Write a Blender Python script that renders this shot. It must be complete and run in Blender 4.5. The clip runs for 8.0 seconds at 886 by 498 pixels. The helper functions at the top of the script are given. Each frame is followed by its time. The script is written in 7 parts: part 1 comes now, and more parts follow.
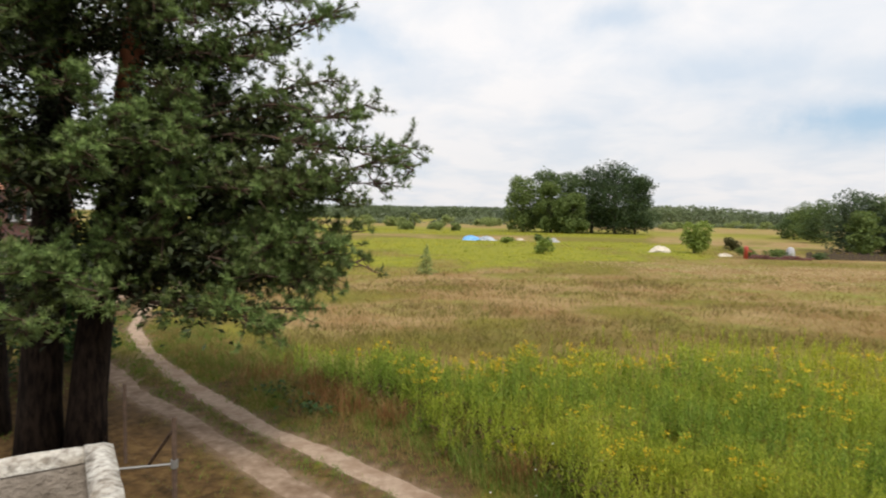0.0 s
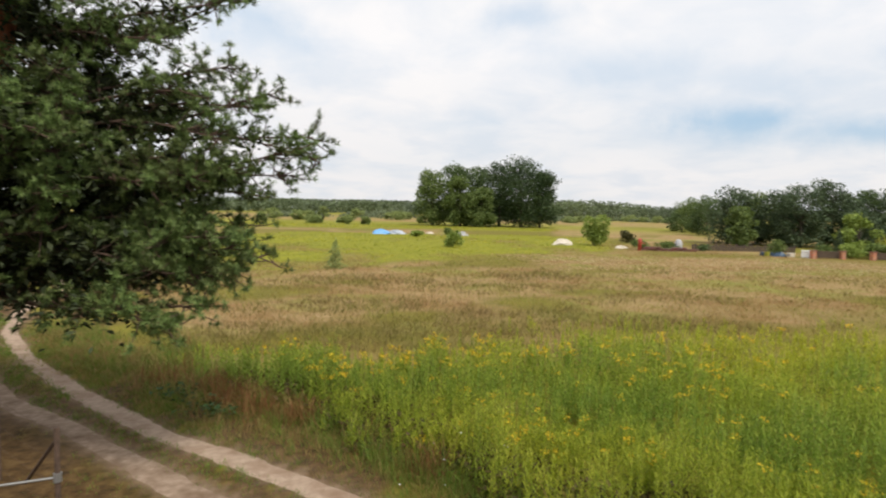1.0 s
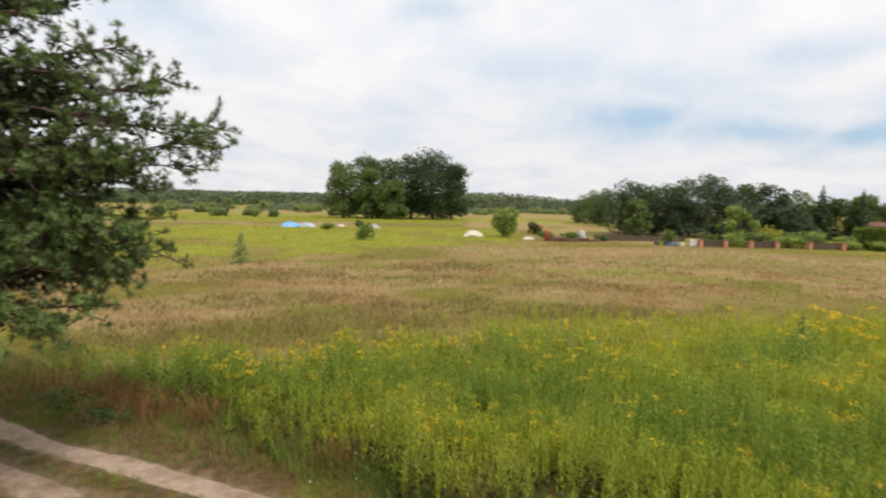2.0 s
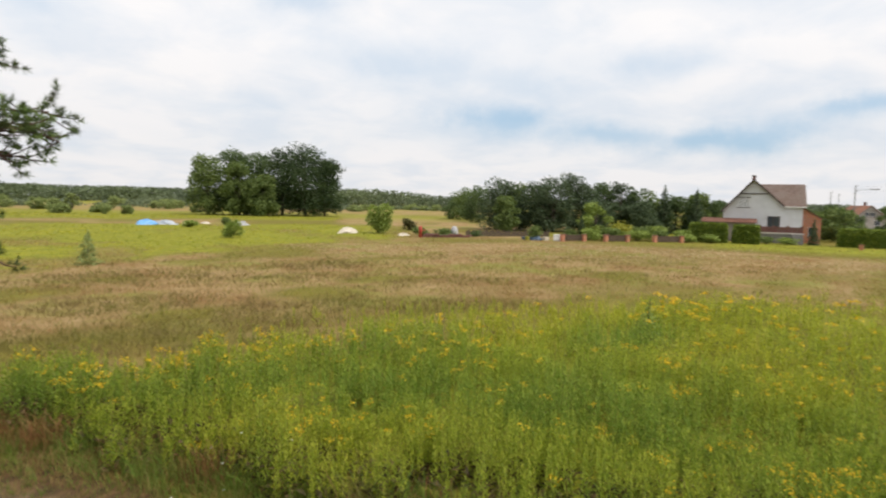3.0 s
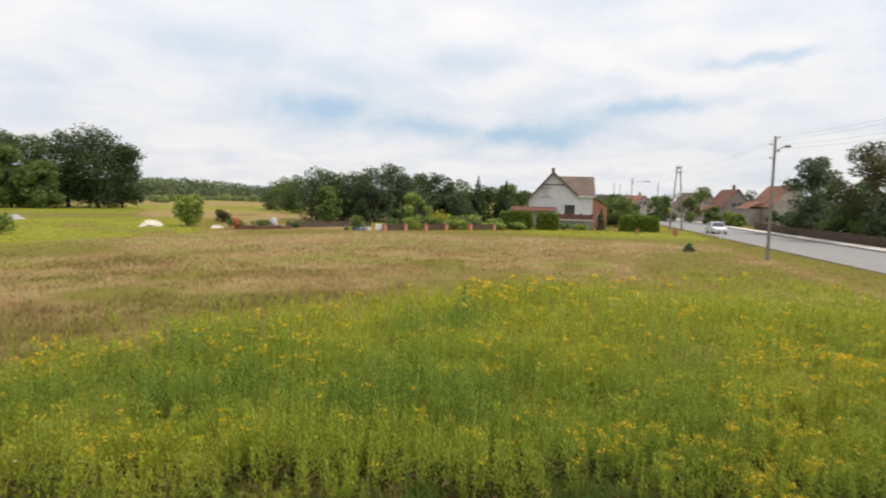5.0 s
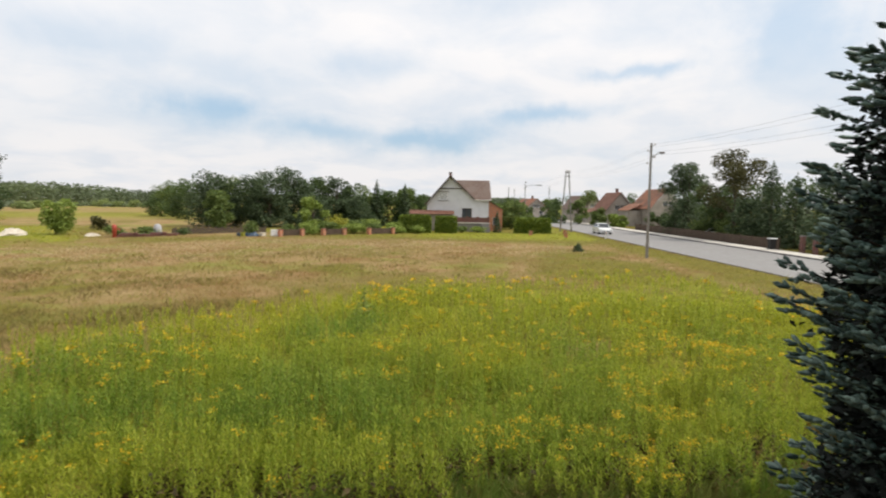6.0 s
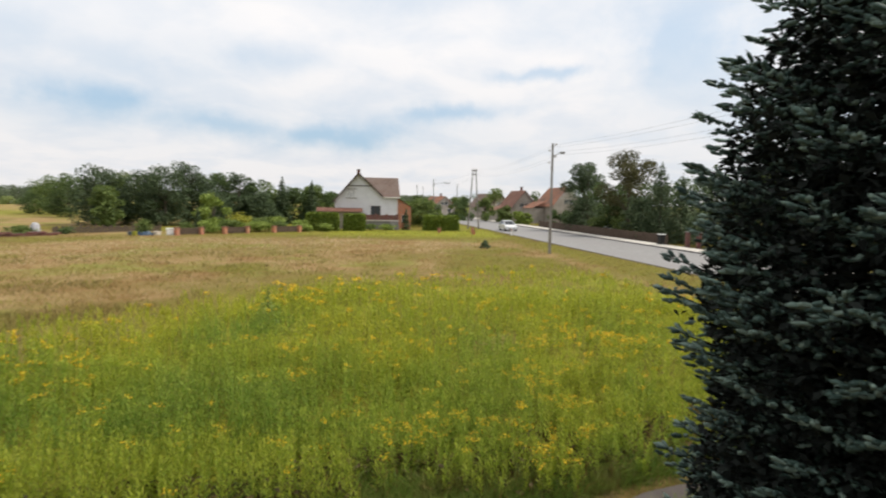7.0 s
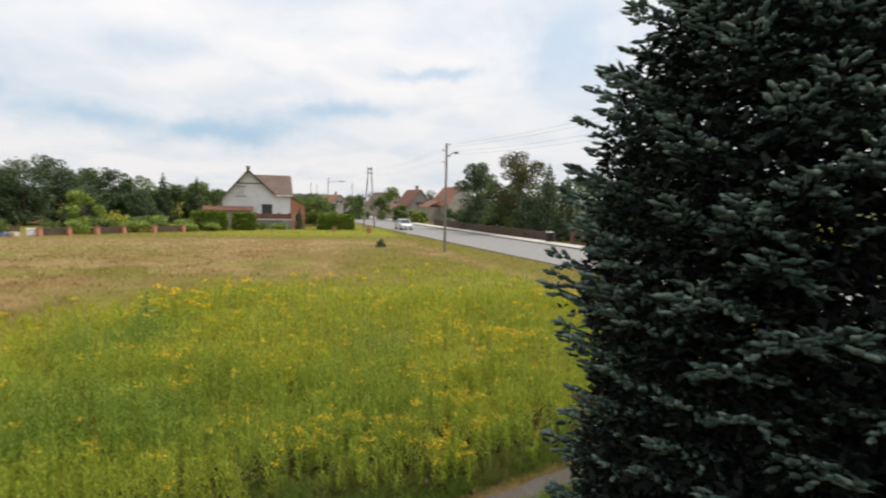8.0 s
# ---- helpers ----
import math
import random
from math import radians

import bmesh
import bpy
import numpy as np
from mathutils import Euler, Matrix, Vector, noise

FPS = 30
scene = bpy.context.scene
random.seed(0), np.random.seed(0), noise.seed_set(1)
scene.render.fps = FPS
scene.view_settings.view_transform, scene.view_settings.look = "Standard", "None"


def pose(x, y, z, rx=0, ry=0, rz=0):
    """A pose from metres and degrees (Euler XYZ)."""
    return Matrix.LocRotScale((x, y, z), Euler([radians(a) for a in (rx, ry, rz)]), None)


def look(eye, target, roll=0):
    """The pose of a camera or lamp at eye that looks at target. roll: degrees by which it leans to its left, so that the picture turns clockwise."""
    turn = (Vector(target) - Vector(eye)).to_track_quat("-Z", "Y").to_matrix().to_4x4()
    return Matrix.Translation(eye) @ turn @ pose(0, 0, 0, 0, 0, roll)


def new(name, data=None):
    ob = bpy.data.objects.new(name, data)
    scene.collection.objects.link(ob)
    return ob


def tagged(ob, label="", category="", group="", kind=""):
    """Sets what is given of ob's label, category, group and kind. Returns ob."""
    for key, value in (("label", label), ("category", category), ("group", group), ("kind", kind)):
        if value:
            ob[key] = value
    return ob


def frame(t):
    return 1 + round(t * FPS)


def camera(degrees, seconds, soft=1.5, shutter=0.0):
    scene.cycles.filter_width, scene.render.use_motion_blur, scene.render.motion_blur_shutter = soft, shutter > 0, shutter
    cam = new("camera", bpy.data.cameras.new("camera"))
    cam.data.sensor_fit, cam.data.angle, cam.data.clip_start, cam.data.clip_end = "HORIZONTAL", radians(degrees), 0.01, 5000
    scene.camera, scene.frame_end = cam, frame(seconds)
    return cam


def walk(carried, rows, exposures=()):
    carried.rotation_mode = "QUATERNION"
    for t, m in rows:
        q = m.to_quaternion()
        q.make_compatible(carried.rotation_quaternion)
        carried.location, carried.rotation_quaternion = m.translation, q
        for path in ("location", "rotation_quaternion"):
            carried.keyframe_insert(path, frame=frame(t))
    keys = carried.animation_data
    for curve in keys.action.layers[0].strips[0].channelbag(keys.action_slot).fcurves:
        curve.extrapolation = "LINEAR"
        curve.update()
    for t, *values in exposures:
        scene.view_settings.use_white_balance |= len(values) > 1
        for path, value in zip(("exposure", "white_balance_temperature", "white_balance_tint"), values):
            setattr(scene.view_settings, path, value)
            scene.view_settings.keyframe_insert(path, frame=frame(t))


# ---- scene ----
cam = camera(74.24, 8.0, soft=2.0, shutter=0.5)
# seconds, place, yaw, pitch, lean to the right
ROWS = [
    (0.0, 0.000, 0.000, 3.900, 0.00, -3.33, -1.00),
    (0.5, 0.016, -0.006, 3.902, -4.21, -3.61, -1.12),
    (1.0, 0.033, -0.012, 3.903, -8.78, -3.79, -1.17),
    (1.5, 0.051, -0.018, 3.904, -12.38, -4.24, -1.10),
    (1.7, 0.059, -0.020, 3.904, -14.11, -4.35, -1.13),
    (2.8, 0.103, -0.033, 3.902, -27.38, -4.34, -1.26),
    (3.0, 0.111, -0.036, 3.902, -29.55, -4.45, -1.29),
    (3.5, 0.132, -0.043, 3.900, -33.87, -4.78, -1.28),
    (4.0, 0.152, -0.051, 3.899, -38.26, -4.91, -1.22),
    (4.5, 0.173, -0.060, 3.897, -42.67, -5.03, -1.29),
    (4.7, 0.181, -0.064, 3.896, -44.16, -5.08, -1.25),
    (5.8, 0.221, -0.091, 3.890, -54.79, -4.53, -1.05),
    (6.0, 0.228, -0.097, 3.889, -56.55, -4.47, -0.89),
    (6.5, 0.244, -0.113, 3.886, -60.33, -4.63, -0.90),
    (7.0, 0.258, -0.132, 3.883, -65.42, -4.56, -1.03),
    (7.5, 0.270, -0.153, 3.881, -70.17, -4.47, -0.94),
    (8.0, 0.279, -0.177, 3.878, -75.55, -4.48, -1.22),
]
walk(cam, [(t, pose(x, y, z, 90 + pitch, 0, yaw) @ pose(0, 0, 0, 0, 0, -lean)) for t, x, y, z, yaw, pitch, lean in ROWS])

# ---------------------------------------------------------------- light
SUN_DIR = Vector((0.42, -0.70, 1.15)).normalized()
sun = new("sun", bpy.data.lights.new("sun", "SUN"))
sun.data.energy, sun.data.angle, sun.data.color = 3.6, radians(14), (1.0, 0.94, 0.84)
sun.matrix_world = look(SUN_DIR * 50, (0, 0, 0))

world = bpy.data.worlds.new("world")
scene.world = world
world.use_nodes = True
WN, WL = world.node_tree.nodes, world.node_tree.links
WN.clear()


def wnode(kind, **values):
    n = WN.new(kind)
    for k, v in values.items():
        n.inputs[k].default_value = v
    return n


def build_sky():
    """Thin bright cloud in long bands over a pale blue sky."""
    coord = WN.new("ShaderNodeTexCoord")
    sep = WN.new("ShaderNodeSeparateXYZ")
    WL.new(coord.outputs["Generated"], sep.inputs[0])
    up = WN.new("ShaderNodeMath")
    up.operation = "MAXIMUM"
    WL.new(sep.outputs["Z"], up.inputs[0])
    up.inputs[1].default_value = 0.0
    add = WN.new("ShaderNodeMath")
    add.operation = "ADD"
    WL.new(up.outputs[0], add.inputs[0])
    add.inputs[1].default_value = 0.20
    flat = WN.new("ShaderNodeCombineXYZ")
    for k in "XY":
        div = WN.new("ShaderNodeMath")
        div.operation = "DIVIDE"
        WL.new(sep.outputs[k], div.inputs[0])
        WL.new(add.outputs[0], div.inputs[1])
        WL.new(div.outputs[0], flat.inputs[k])
    big = wnode("ShaderNodeTexNoise", Scale=0.62, Detail=5.0, Roughness=0.5, Distortion=0.4)
    WL.new(flat.outputs[0], big.inputs["Vector"])
    ramp = WN.new("ShaderNodeValToRGB")
    e = ramp.color_ramp.elements
    e[0].position, e[0].color = 0.33, (0.0, 0.0, 0.0, 1)
    e[1].position, e[1].color = 0.52, (1, 1, 1, 1)
    WL.new(big.outputs["Fac"], ramp.inputs[0])
    fine = wnode("ShaderNodeTexNoise", Scale=2.4, Detail=6.0, Roughness=0.55, Distortion=0.3)
    WL.new(flat.outputs[0], fine.inputs["Vector"])
    tone = WN.new("ShaderNodeValToRGB")
    e = tone.color_ramp.elements
    e[0].position, e[0].color = 0.34, (0.83, 0.86, 0.91, 1)
    e[1].position, e[1].color = 0.56, (0.97, 0.95, 0.95, 1)
    WL.new(fine.outputs["Fac"], tone.inputs[0])
    sky = WN.new("ShaderNodeTexSky")
    sky.sky_type, sky.sun_disc = "NISHITA", False
    sky.sun_elevation = math.asin(SUN_DIR.z)
    sky.sun_rotation = math.atan2(SUN_DIR.x, SUN_DIR.y)
    sky.air_density, sky.dust_density = 1.0, 1.5
    dim = WN.new("ShaderNodeVectorMath")
    dim.operation = "SCALE"
    dim.inputs["Scale"].default_value = 0.14
    WL.new(sky.outputs[0], dim.inputs[0])
    veil = WN.new("ShaderNodeMix")
    veil.data_type = "RGBA"
    veil.inputs["Factor"].default_value = 0.75
    WL.new(dim.outputs[0], veil.inputs["A"])
    veil.inputs["B"].default_value = (0.50, 0.68, 0.86, 1)
    # long openings of blue between the clouds: azimuth, elevation, half width, half height (degrees), slope, depth
    gaps = [(-34.6, 8.4, 5.0, 1.5, 0.0, 0.8), (-45, 6.5, 8.0, 1.2, 0.06, 0.75), (-55.5, 6.1, 6.0, 1.4, -0.10, 0.95), (-66, 8.1, 6.5, 1.0, -0.12, 0.8), (-73.5, 12.2, 5.0, 0.6, 0.0, 0.7),
            (-26, 13.2, 9.0, 2.0, 0.0, 0.45), (-50, 12.8, 6.0, 1.3, 0.0, 0.4), (-87, 14.0, 6.0, 5.0, 0.0, 0.7), (-36, 11.8, 7.0, 1.6, 0.1, 0.35), (-16, 18.0, 5.0, 1.6, 0.0, 0.5),
            (8, 15.5, 5.0, 3.0, 0.2, 0.5), (-95, 8.0, 9.0, 2.0, 0.0, 0.5), (-60, 19.0, 10.0, 1.6, 0.05, 0.35), (-8, 8.5, 9.0, 1.0, 0.0, 0.25)]

    def calc(op, a, b=None):
        n = WN.new("ShaderNodeMath")
        n.operation = op
        for k, v in enumerate((a, b)):
            if isinstance(v, (int, float)):
                n.inputs[k].default_value = v
            elif v is not None:
                WL.new(v, n.inputs[k])
        return n.outputs[0]

    wisp = wnode("ShaderNodeTexNoise", Scale=9.0, Detail=5.0, Roughness=0.6)
    WL.new(coord.outputs["Generated"], wisp.inputs["Vector"])
    parts = WN.new("ShaderNodeSeparateColor")
    WL.new(wisp.outputs["Color"], parts.inputs[0])
    azimuth = calc("MULTIPLY", calc("ARCTAN2", calc("MULTIPLY", sep.outputs["X"], -1.0), sep.outputs["Y"]), 180 / math.pi)
    azimuth = calc("ADD", azimuth, calc("MULTIPLY", calc("SUBTRACT", parts.outputs[0], 0.5), 16.0))
    height = calc("MULTIPLY", calc("ARCSINE", sep.outputs["Z"]), 180 / math.pi)
    height = calc("ADD", height, calc("MULTIPLY", calc("SUBTRACT", parts.outputs[1], 0.5), 3.4))
    total = None
    for a0, e0, wa, we, slope, deep in gaps:
        da = calc("SUBTRACT", azimuth, a0)
        de = calc("SUBTRACT", calc("SUBTRACT", height, e0), calc("MULTIPLY", da, slope))
        q = calc("ADD", calc("POWER", calc("ABSOLUTE", calc("DIVIDE", da, wa)), 2.0), calc("POWER", calc("ABSOLUTE", calc("DIVIDE", de, we)), 2.0))
        q = calc("MULTIPLY", calc("EXPONENT", calc("MULTIPLY", q, -1.0)), deep)
        total = q if total is None else calc("MAXIMUM", total, q)
    thin = calc("ADD", calc("MULTIPLY", ramp.outputs[0], 0.22), 0.78)
    cover = calc("MAXIMUM", calc("SUBTRACT", thin, total), 0.0)
    mix = WN.new("ShaderNodeMix")
    mix.data_type = "RGBA"
    WL.new(cover, mix.inputs["Factor"])
    WL.new(veil.outputs["Result"], mix.inputs["A"])
    WL.new(tone.outputs[0], mix.inputs["B"])
    haze = calc("ADD", 0.89, calc("MULTIPLY", calc("MINIMUM", calc("DIVIDE", up.outputs[0], 0.26), 1.0), 0.13))
    veiled = WN.new("ShaderNodeVectorMath")
    veiled.operation = "SCALE"
    WL.new(mix.outputs["Result"], veiled.inputs[0])
    WL.new(haze, veiled.inputs["Scale"])
    bg = WN.new("ShaderNodeBackground")
    bg.inputs["Strength"].default_value = 1.0
    WL.new(veiled.outputs[0], bg.inputs["Color"])
    out = WN.new("ShaderNodeOutputWorld")
    WL.new(bg.outputs[0], out.inputs[0])


build_sky()

# ---------------------------------------------------------------- materials


def new_mat(name):
    m = bpy.data.materials.new(name)
    m.use_nodes = True
    m.node_tree.nodes.clear()
    return m, m.node_tree.nodes, m.node_tree.links


def finish(m, shader):
    out = m.node_tree.nodes.new("ShaderNodeOutputMaterial")
    m.node_tree.links.new(shader.outputs[0], out.inputs["Surface"])
    return m


def ramp_node(N, stops):
    r = N.new("ShaderNodeValToRGB")
    e = r.color_ramp.elements
    while len(e) < len(stops):
        e.new(0.5)
    for k, (p, c) in enumerate(stops):
        e[k].position, e[k].color = p, (*c, 1)
    return r


def noise_node(N, L, scale, detail=4.0, rough=0.55, squash=None):
    geo = N.new("ShaderNodeNewGeometry")
    n = N.new("ShaderNodeTexNoise")
    n.inputs["Scale"].default_value, n.inputs["Detail"].default_value, n.inputs["Roughness"].default_value = scale, detail, rough
    if squash:
        mp = N.new("ShaderNodeVectorMath")
        mp.operation = "MULTIPLY"
        mp.inputs[1].default_value = squash
        L.new(geo.outputs["Position"], mp.inputs[0])
        L.new(mp.outputs[0], n.inputs["Vector"])
    else:
        L.new(geo.outputs["Position"], n.inputs["Vector"])
    return n


def surface(name, stops, scale, rough=0.85, bump=0.3, fine=None, stain=None, stain_scale=0.6, metal=0.0, squash=None, gloss=0.3):
    """A surface whose colour runs through the stops by fine noise, with a second large-scale stain and a bump."""
    m, N, L = new_mat(name)
    n = noise_node(N, L, scale, squash=squash)
    r = ramp_node(N, stops)
    L.new(n.outputs["Fac"], r.inputs[0])
    colour = r.outputs[0]
    if stain:
        s = noise_node(N, L, stain_scale, 5.0, 0.6)
        sr = ramp_node(N, [(0.45, (0, 0, 0)), (0.68, (1, 1, 1))])
        L.new(s.outputs["Fac"], sr.inputs[0])
        mx = N.new("ShaderNodeMix")
        mx.data_type = "RGBA"
        L.new(sr.outputs[0], mx.inputs["Factor"])
        L.new(colour, mx.inputs["A"])
        mx.inputs["B"].default_value = (*stain, 1)
        colour = mx.outputs["Result"]
    p = N.new("ShaderNodeBsdfPrincipled")
    L.new(colour, p.inputs["Base Color"])
    p.inputs["Roughness"].default_value, p.inputs["Metallic"].default_value = rough, metal
    p.inputs["Specular IOR Level"].default_value = gloss
    if bump:
        f = noise_node(N, L, fine or scale * 4, 5.0, 0.6)
        b = N.new("ShaderNodeBump")
        b.inputs["Strength"].default_value, b.inputs["Distance"].default_value = bump, 0.02
        L.new(f.outputs["Fac"], b.inputs["Height"])
        L.new(b.outputs[0], p.inputs["Normal"])
    return finish(m, p)


def foliage(name, stops, patch=None, patch_scale=0.2, through_light=0.3, rough=0.6, patch_stops=((0.4, (0, 0, 0)), (0.62, (1, 1, 1))), second=None, second_scale=0.4, second_from=(0.46, 0.62)):
    """Leaves or blades: colour by each leaf's own chance, drifting to a second colour in patches, part of the light passing through."""
    m, N, L = new_mat(name)
    geo = N.new("ShaderNodeNewGeometry")
    r = ramp_node(N, stops)
    L.new(geo.outputs["Random Per Island"], r.inputs[0])
    colour = r.outputs[0]
    if patch:
        s = noise_node(N, L, patch_scale, 4.0, 0.6)
        sr = ramp_node(N, patch_stops)
        L.new(s.outputs["Fac"], sr.inputs[0])
        mx = N.new("ShaderNodeMix")
        mx.data_type = "RGBA"
        L.new(sr.outputs[0], mx.inputs["Factor"])
        L.new(colour, mx.inputs["A"])
        pr = ramp_node(N, patch)
        L.new(geo.outputs["Random Per Island"], pr.inputs[0])
        L.new(pr.outputs[0], mx.inputs["B"])
        colour = mx.outputs["Result"]
    if second:
        s = noise_node(N, L, second_scale, 5.0, 0.65)
        sr = ramp_node(N, ((second_from[0], (0, 0, 0)), (second_from[1], (1, 1, 1))))
        L.new(s.outputs["Fac"], sr.inputs[0])
        mx = N.new("ShaderNodeMix")
        mx.data_type = "RGBA"
        L.new(sr.outputs[0], mx.inputs["Factor"])
        L.new(colour, mx.inputs["A"])
        pr = ramp_node(N, second)
        L.new(geo.outputs["Random Per Island"], pr.inputs[0])
        L.new(pr.outputs[0], mx.inputs["B"])
        colour = mx.outputs["Result"]
    p = N.new("ShaderNodeBsdfPrincipled")
    L.new(colour, p.inputs["Base Color"])
    p.inputs["Roughness"].default_value = rough
    p.inputs["Specular IOR Level"].default_value = 0.25
    t = N.new("ShaderNodeBsdfTranslucent")
    L.new(colour, t.inputs["Color"])
    ms = N.new("ShaderNodeMixShader")
    ms.inputs[0].default_value = through_light
    L.new(p.outputs[0], ms.inputs[1])
    L.new(t.outputs[0], ms.inputs[2])
    return finish(m, ms)


def plain(name, c, rough=0.5, metal=0.0, spec=0.4):
    return surface(name, [(0.3, tuple(v * 0.88 for v in c)), (0.7, tuple(min(1, v * 1.08) for v in c))], 6.0, rough, 0.05, metal=metal, gloss=spec)


def masonry(name, c1, c2, mortar, width, height, gap=0.012, rough=0.85, squash_axis=None):
    m, N, L = new_mat(name)
    tc = N.new("ShaderNodeTexCoord")
    mp = N.new("ShaderNodeMapping")
    mp.inputs["Rotation"].default_value = (radians(90), 0, 0) if squash_axis is None else squash_axis
    L.new(tc.outputs["Object"], mp.inputs[0])
    b = N.new("ShaderNodeTexBrick")
    b.inputs["Scale"].default_value = 1.0
    b.inputs["Brick Width"].default_value, b.inputs["Row Height"].default_value = width, height
    b.inputs["Mortar Size"].default_value = gap
    b.inputs["Color1"].default_value, b.inputs["Color2"].default_value, b.inputs["Mortar"].default_value = (*c1, 1), (*c2, 1), (*mortar, 1)
    L.new(mp.outputs[0], b.inputs["Vector"])
    n = noise_node(N, L, 3.0)
    mx = N.new("ShaderNodeMix")
    mx.data_type, mx.blend_type = "RGBA", "MULTIPLY"
    mx.inputs["Factor"].default_value = 0.5
    L.new(b.outputs["Color"], mx.inputs["A"])
    L.new(n.outputs["Color"], mx.inputs["B"])
    p = N.new("ShaderNodeBsdfPrincipled")
    L.new(mx.outputs["Result"], p.inputs["Base Color"])
    p.inputs["Roughness"].default_value = rough
    bp = N.new("ShaderNodeBump")
    bp.inputs["Strength"].default_value, bp.inputs["Distance"].default_value, bp.invert = 0.6, 0.01, True
    L.new(b.outputs["Fac"], bp.inputs["Height"])
    L.new(bp.outputs[0], p.inputs["Normal"])
    return finish(m, p)


def ground_material():
    """Soil, litter and short growth; the cover attribute says what grows: red dry grass, green fresh grass, blue bare sandy soil."""
    m, N, L = new_mat("ground_cover")
    at = N.new("ShaderNodeAttribute")
    at.attribute_name = "cover"
    sep = N.new("ShaderNodeSeparateColor")
    L.new(at.outputs["Color"], sep.inputs[0])

    def tone(scale, stops, squash=None):
        n = noise_node(N, L, scale, 6.0, 0.65, squash)
        r = ramp_node(N, stops)
        L.new(n.outputs["Fac"], r.inputs[0])
        return r.outputs[0]

    def blend(fac, a, b):
        mx = N.new("ShaderNodeMix")
        mx.data_type = "RGBA"
        L.new(fac, mx.inputs["Factor"])
        L.new(a, mx.inputs["A"])
        L.new(b, mx.inputs["B"])
        return mx.outputs["Result"]

    litter = tone(5.0, [(0.3, (0.03, 0.02, 0.009)), (0.5, (0.082, 0.048, 0.019)), (0.7, (0.135, 0.085, 0.034))])
    straw = tone(1.3, [(0.3, (0.20, 0.14, 0.06)), (0.5, (0.275, 0.19, 0.088)), (0.72, (0.34, 0.25, 0.125))])
    worn = tone(1.1, [(0.3, (0.17, 0.10, 0.04)), (0.7, (0.28, 0.175, 0.078))])
    olive = tone(1.2, [(0.3, (0.14, 0.15, 0.03)), (0.7, (0.25, 0.23, 0.06))])
    dry = blend(tone(0.24, [(0.46, (0, 0, 0)), (0.62, (1, 1, 1))]), straw, worn)
    dry = blend(tone(0.15, [(0.50, (0, 0, 0)), (0.62, (1, 1, 1))]), dry, olive)
    fresh = tone(0.9, [(0.3, (0.12, 0.14, 0.016)), (0.52, (0.215, 0.22, 0.022)), (0.72, (0.29, 0.275, 0.03))])
    sand = tone(3.5, [(0.3, (0.17, 0.115, 0.075)), (0.55, (0.24, 0.172, 0.118)), (0.75, (0.31, 0.235, 0.175))])
    colour = blend(sep.outputs[0], litter, dry)
    colour = blend(sep.outputs[1], colour, fresh)
    colour = blend(sep.outputs[2], colour, sand)
    p = N.new("ShaderNodeBsdfPrincipled")
    L.new(colour, p.inputs["Base Color"])
    p.inputs["Roughness"].default_value = 0.95
    p.inputs["Specular IOR Level"].default_value = 0.1
    f = noise_node(N, L, 14.0, 6.0, 0.65)
    b = N.new("ShaderNodeBump")
    b.inputs["Strength"].default_value, b.inputs["Distance"].default_value = 0.7, 0.04
    L.new(f.outputs["Fac"], b.inputs["Height"])
    L.new(b.outputs[0], p.inputs["Normal"])
    return finish(m, p)


M_GROUND = ground_material()


def goldenrod_material():
    """Leaves whose colour runs from mid green to yellow-green (red share), deep green (green share) and a paler tone
    for the top leaves (blue share).
    """
    m, N, L = new_mat("goldenrod_leaf")
    geo = N.new("ShaderNodeNewGeometry")
    at = N.new("ShaderNodeAttribute")
    at.attribute_name = "growth"
    sep = N.new("ShaderNodeSeparateColor")
    L.new(at.outputs["Color"], sep.inputs[0])
    colour = None
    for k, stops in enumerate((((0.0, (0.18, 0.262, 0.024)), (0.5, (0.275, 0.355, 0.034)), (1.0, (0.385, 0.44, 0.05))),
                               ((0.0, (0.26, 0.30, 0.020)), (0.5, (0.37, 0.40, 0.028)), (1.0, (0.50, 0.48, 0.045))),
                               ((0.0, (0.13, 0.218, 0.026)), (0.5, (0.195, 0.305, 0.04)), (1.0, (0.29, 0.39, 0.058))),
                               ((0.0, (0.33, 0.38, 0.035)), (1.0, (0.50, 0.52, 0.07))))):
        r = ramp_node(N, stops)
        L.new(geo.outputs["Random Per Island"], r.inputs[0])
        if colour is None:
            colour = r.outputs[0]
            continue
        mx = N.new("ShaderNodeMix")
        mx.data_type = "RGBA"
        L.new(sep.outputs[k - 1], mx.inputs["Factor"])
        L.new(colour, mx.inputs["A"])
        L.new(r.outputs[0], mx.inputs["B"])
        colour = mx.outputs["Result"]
    p = N.new("ShaderNodeBsdfPrincipled")
    L.new(colour, p.inputs["Base Color"])
    p.inputs["Roughness"].default_value = 0.6
    p.inputs["Specular IOR Level"].default_value = 0.25
    t = N.new("ShaderNodeBsdfTranslucent")
    L.new(colour, t.inputs["Color"])
    ms = N.new("ShaderNodeMixShader")
    ms.inputs[0].default_value = 0.45
    L.new(p.outputs[0], ms.inputs[1])
    L.new(t.outputs[0], ms.inputs[2])
    return finish(m, ms)


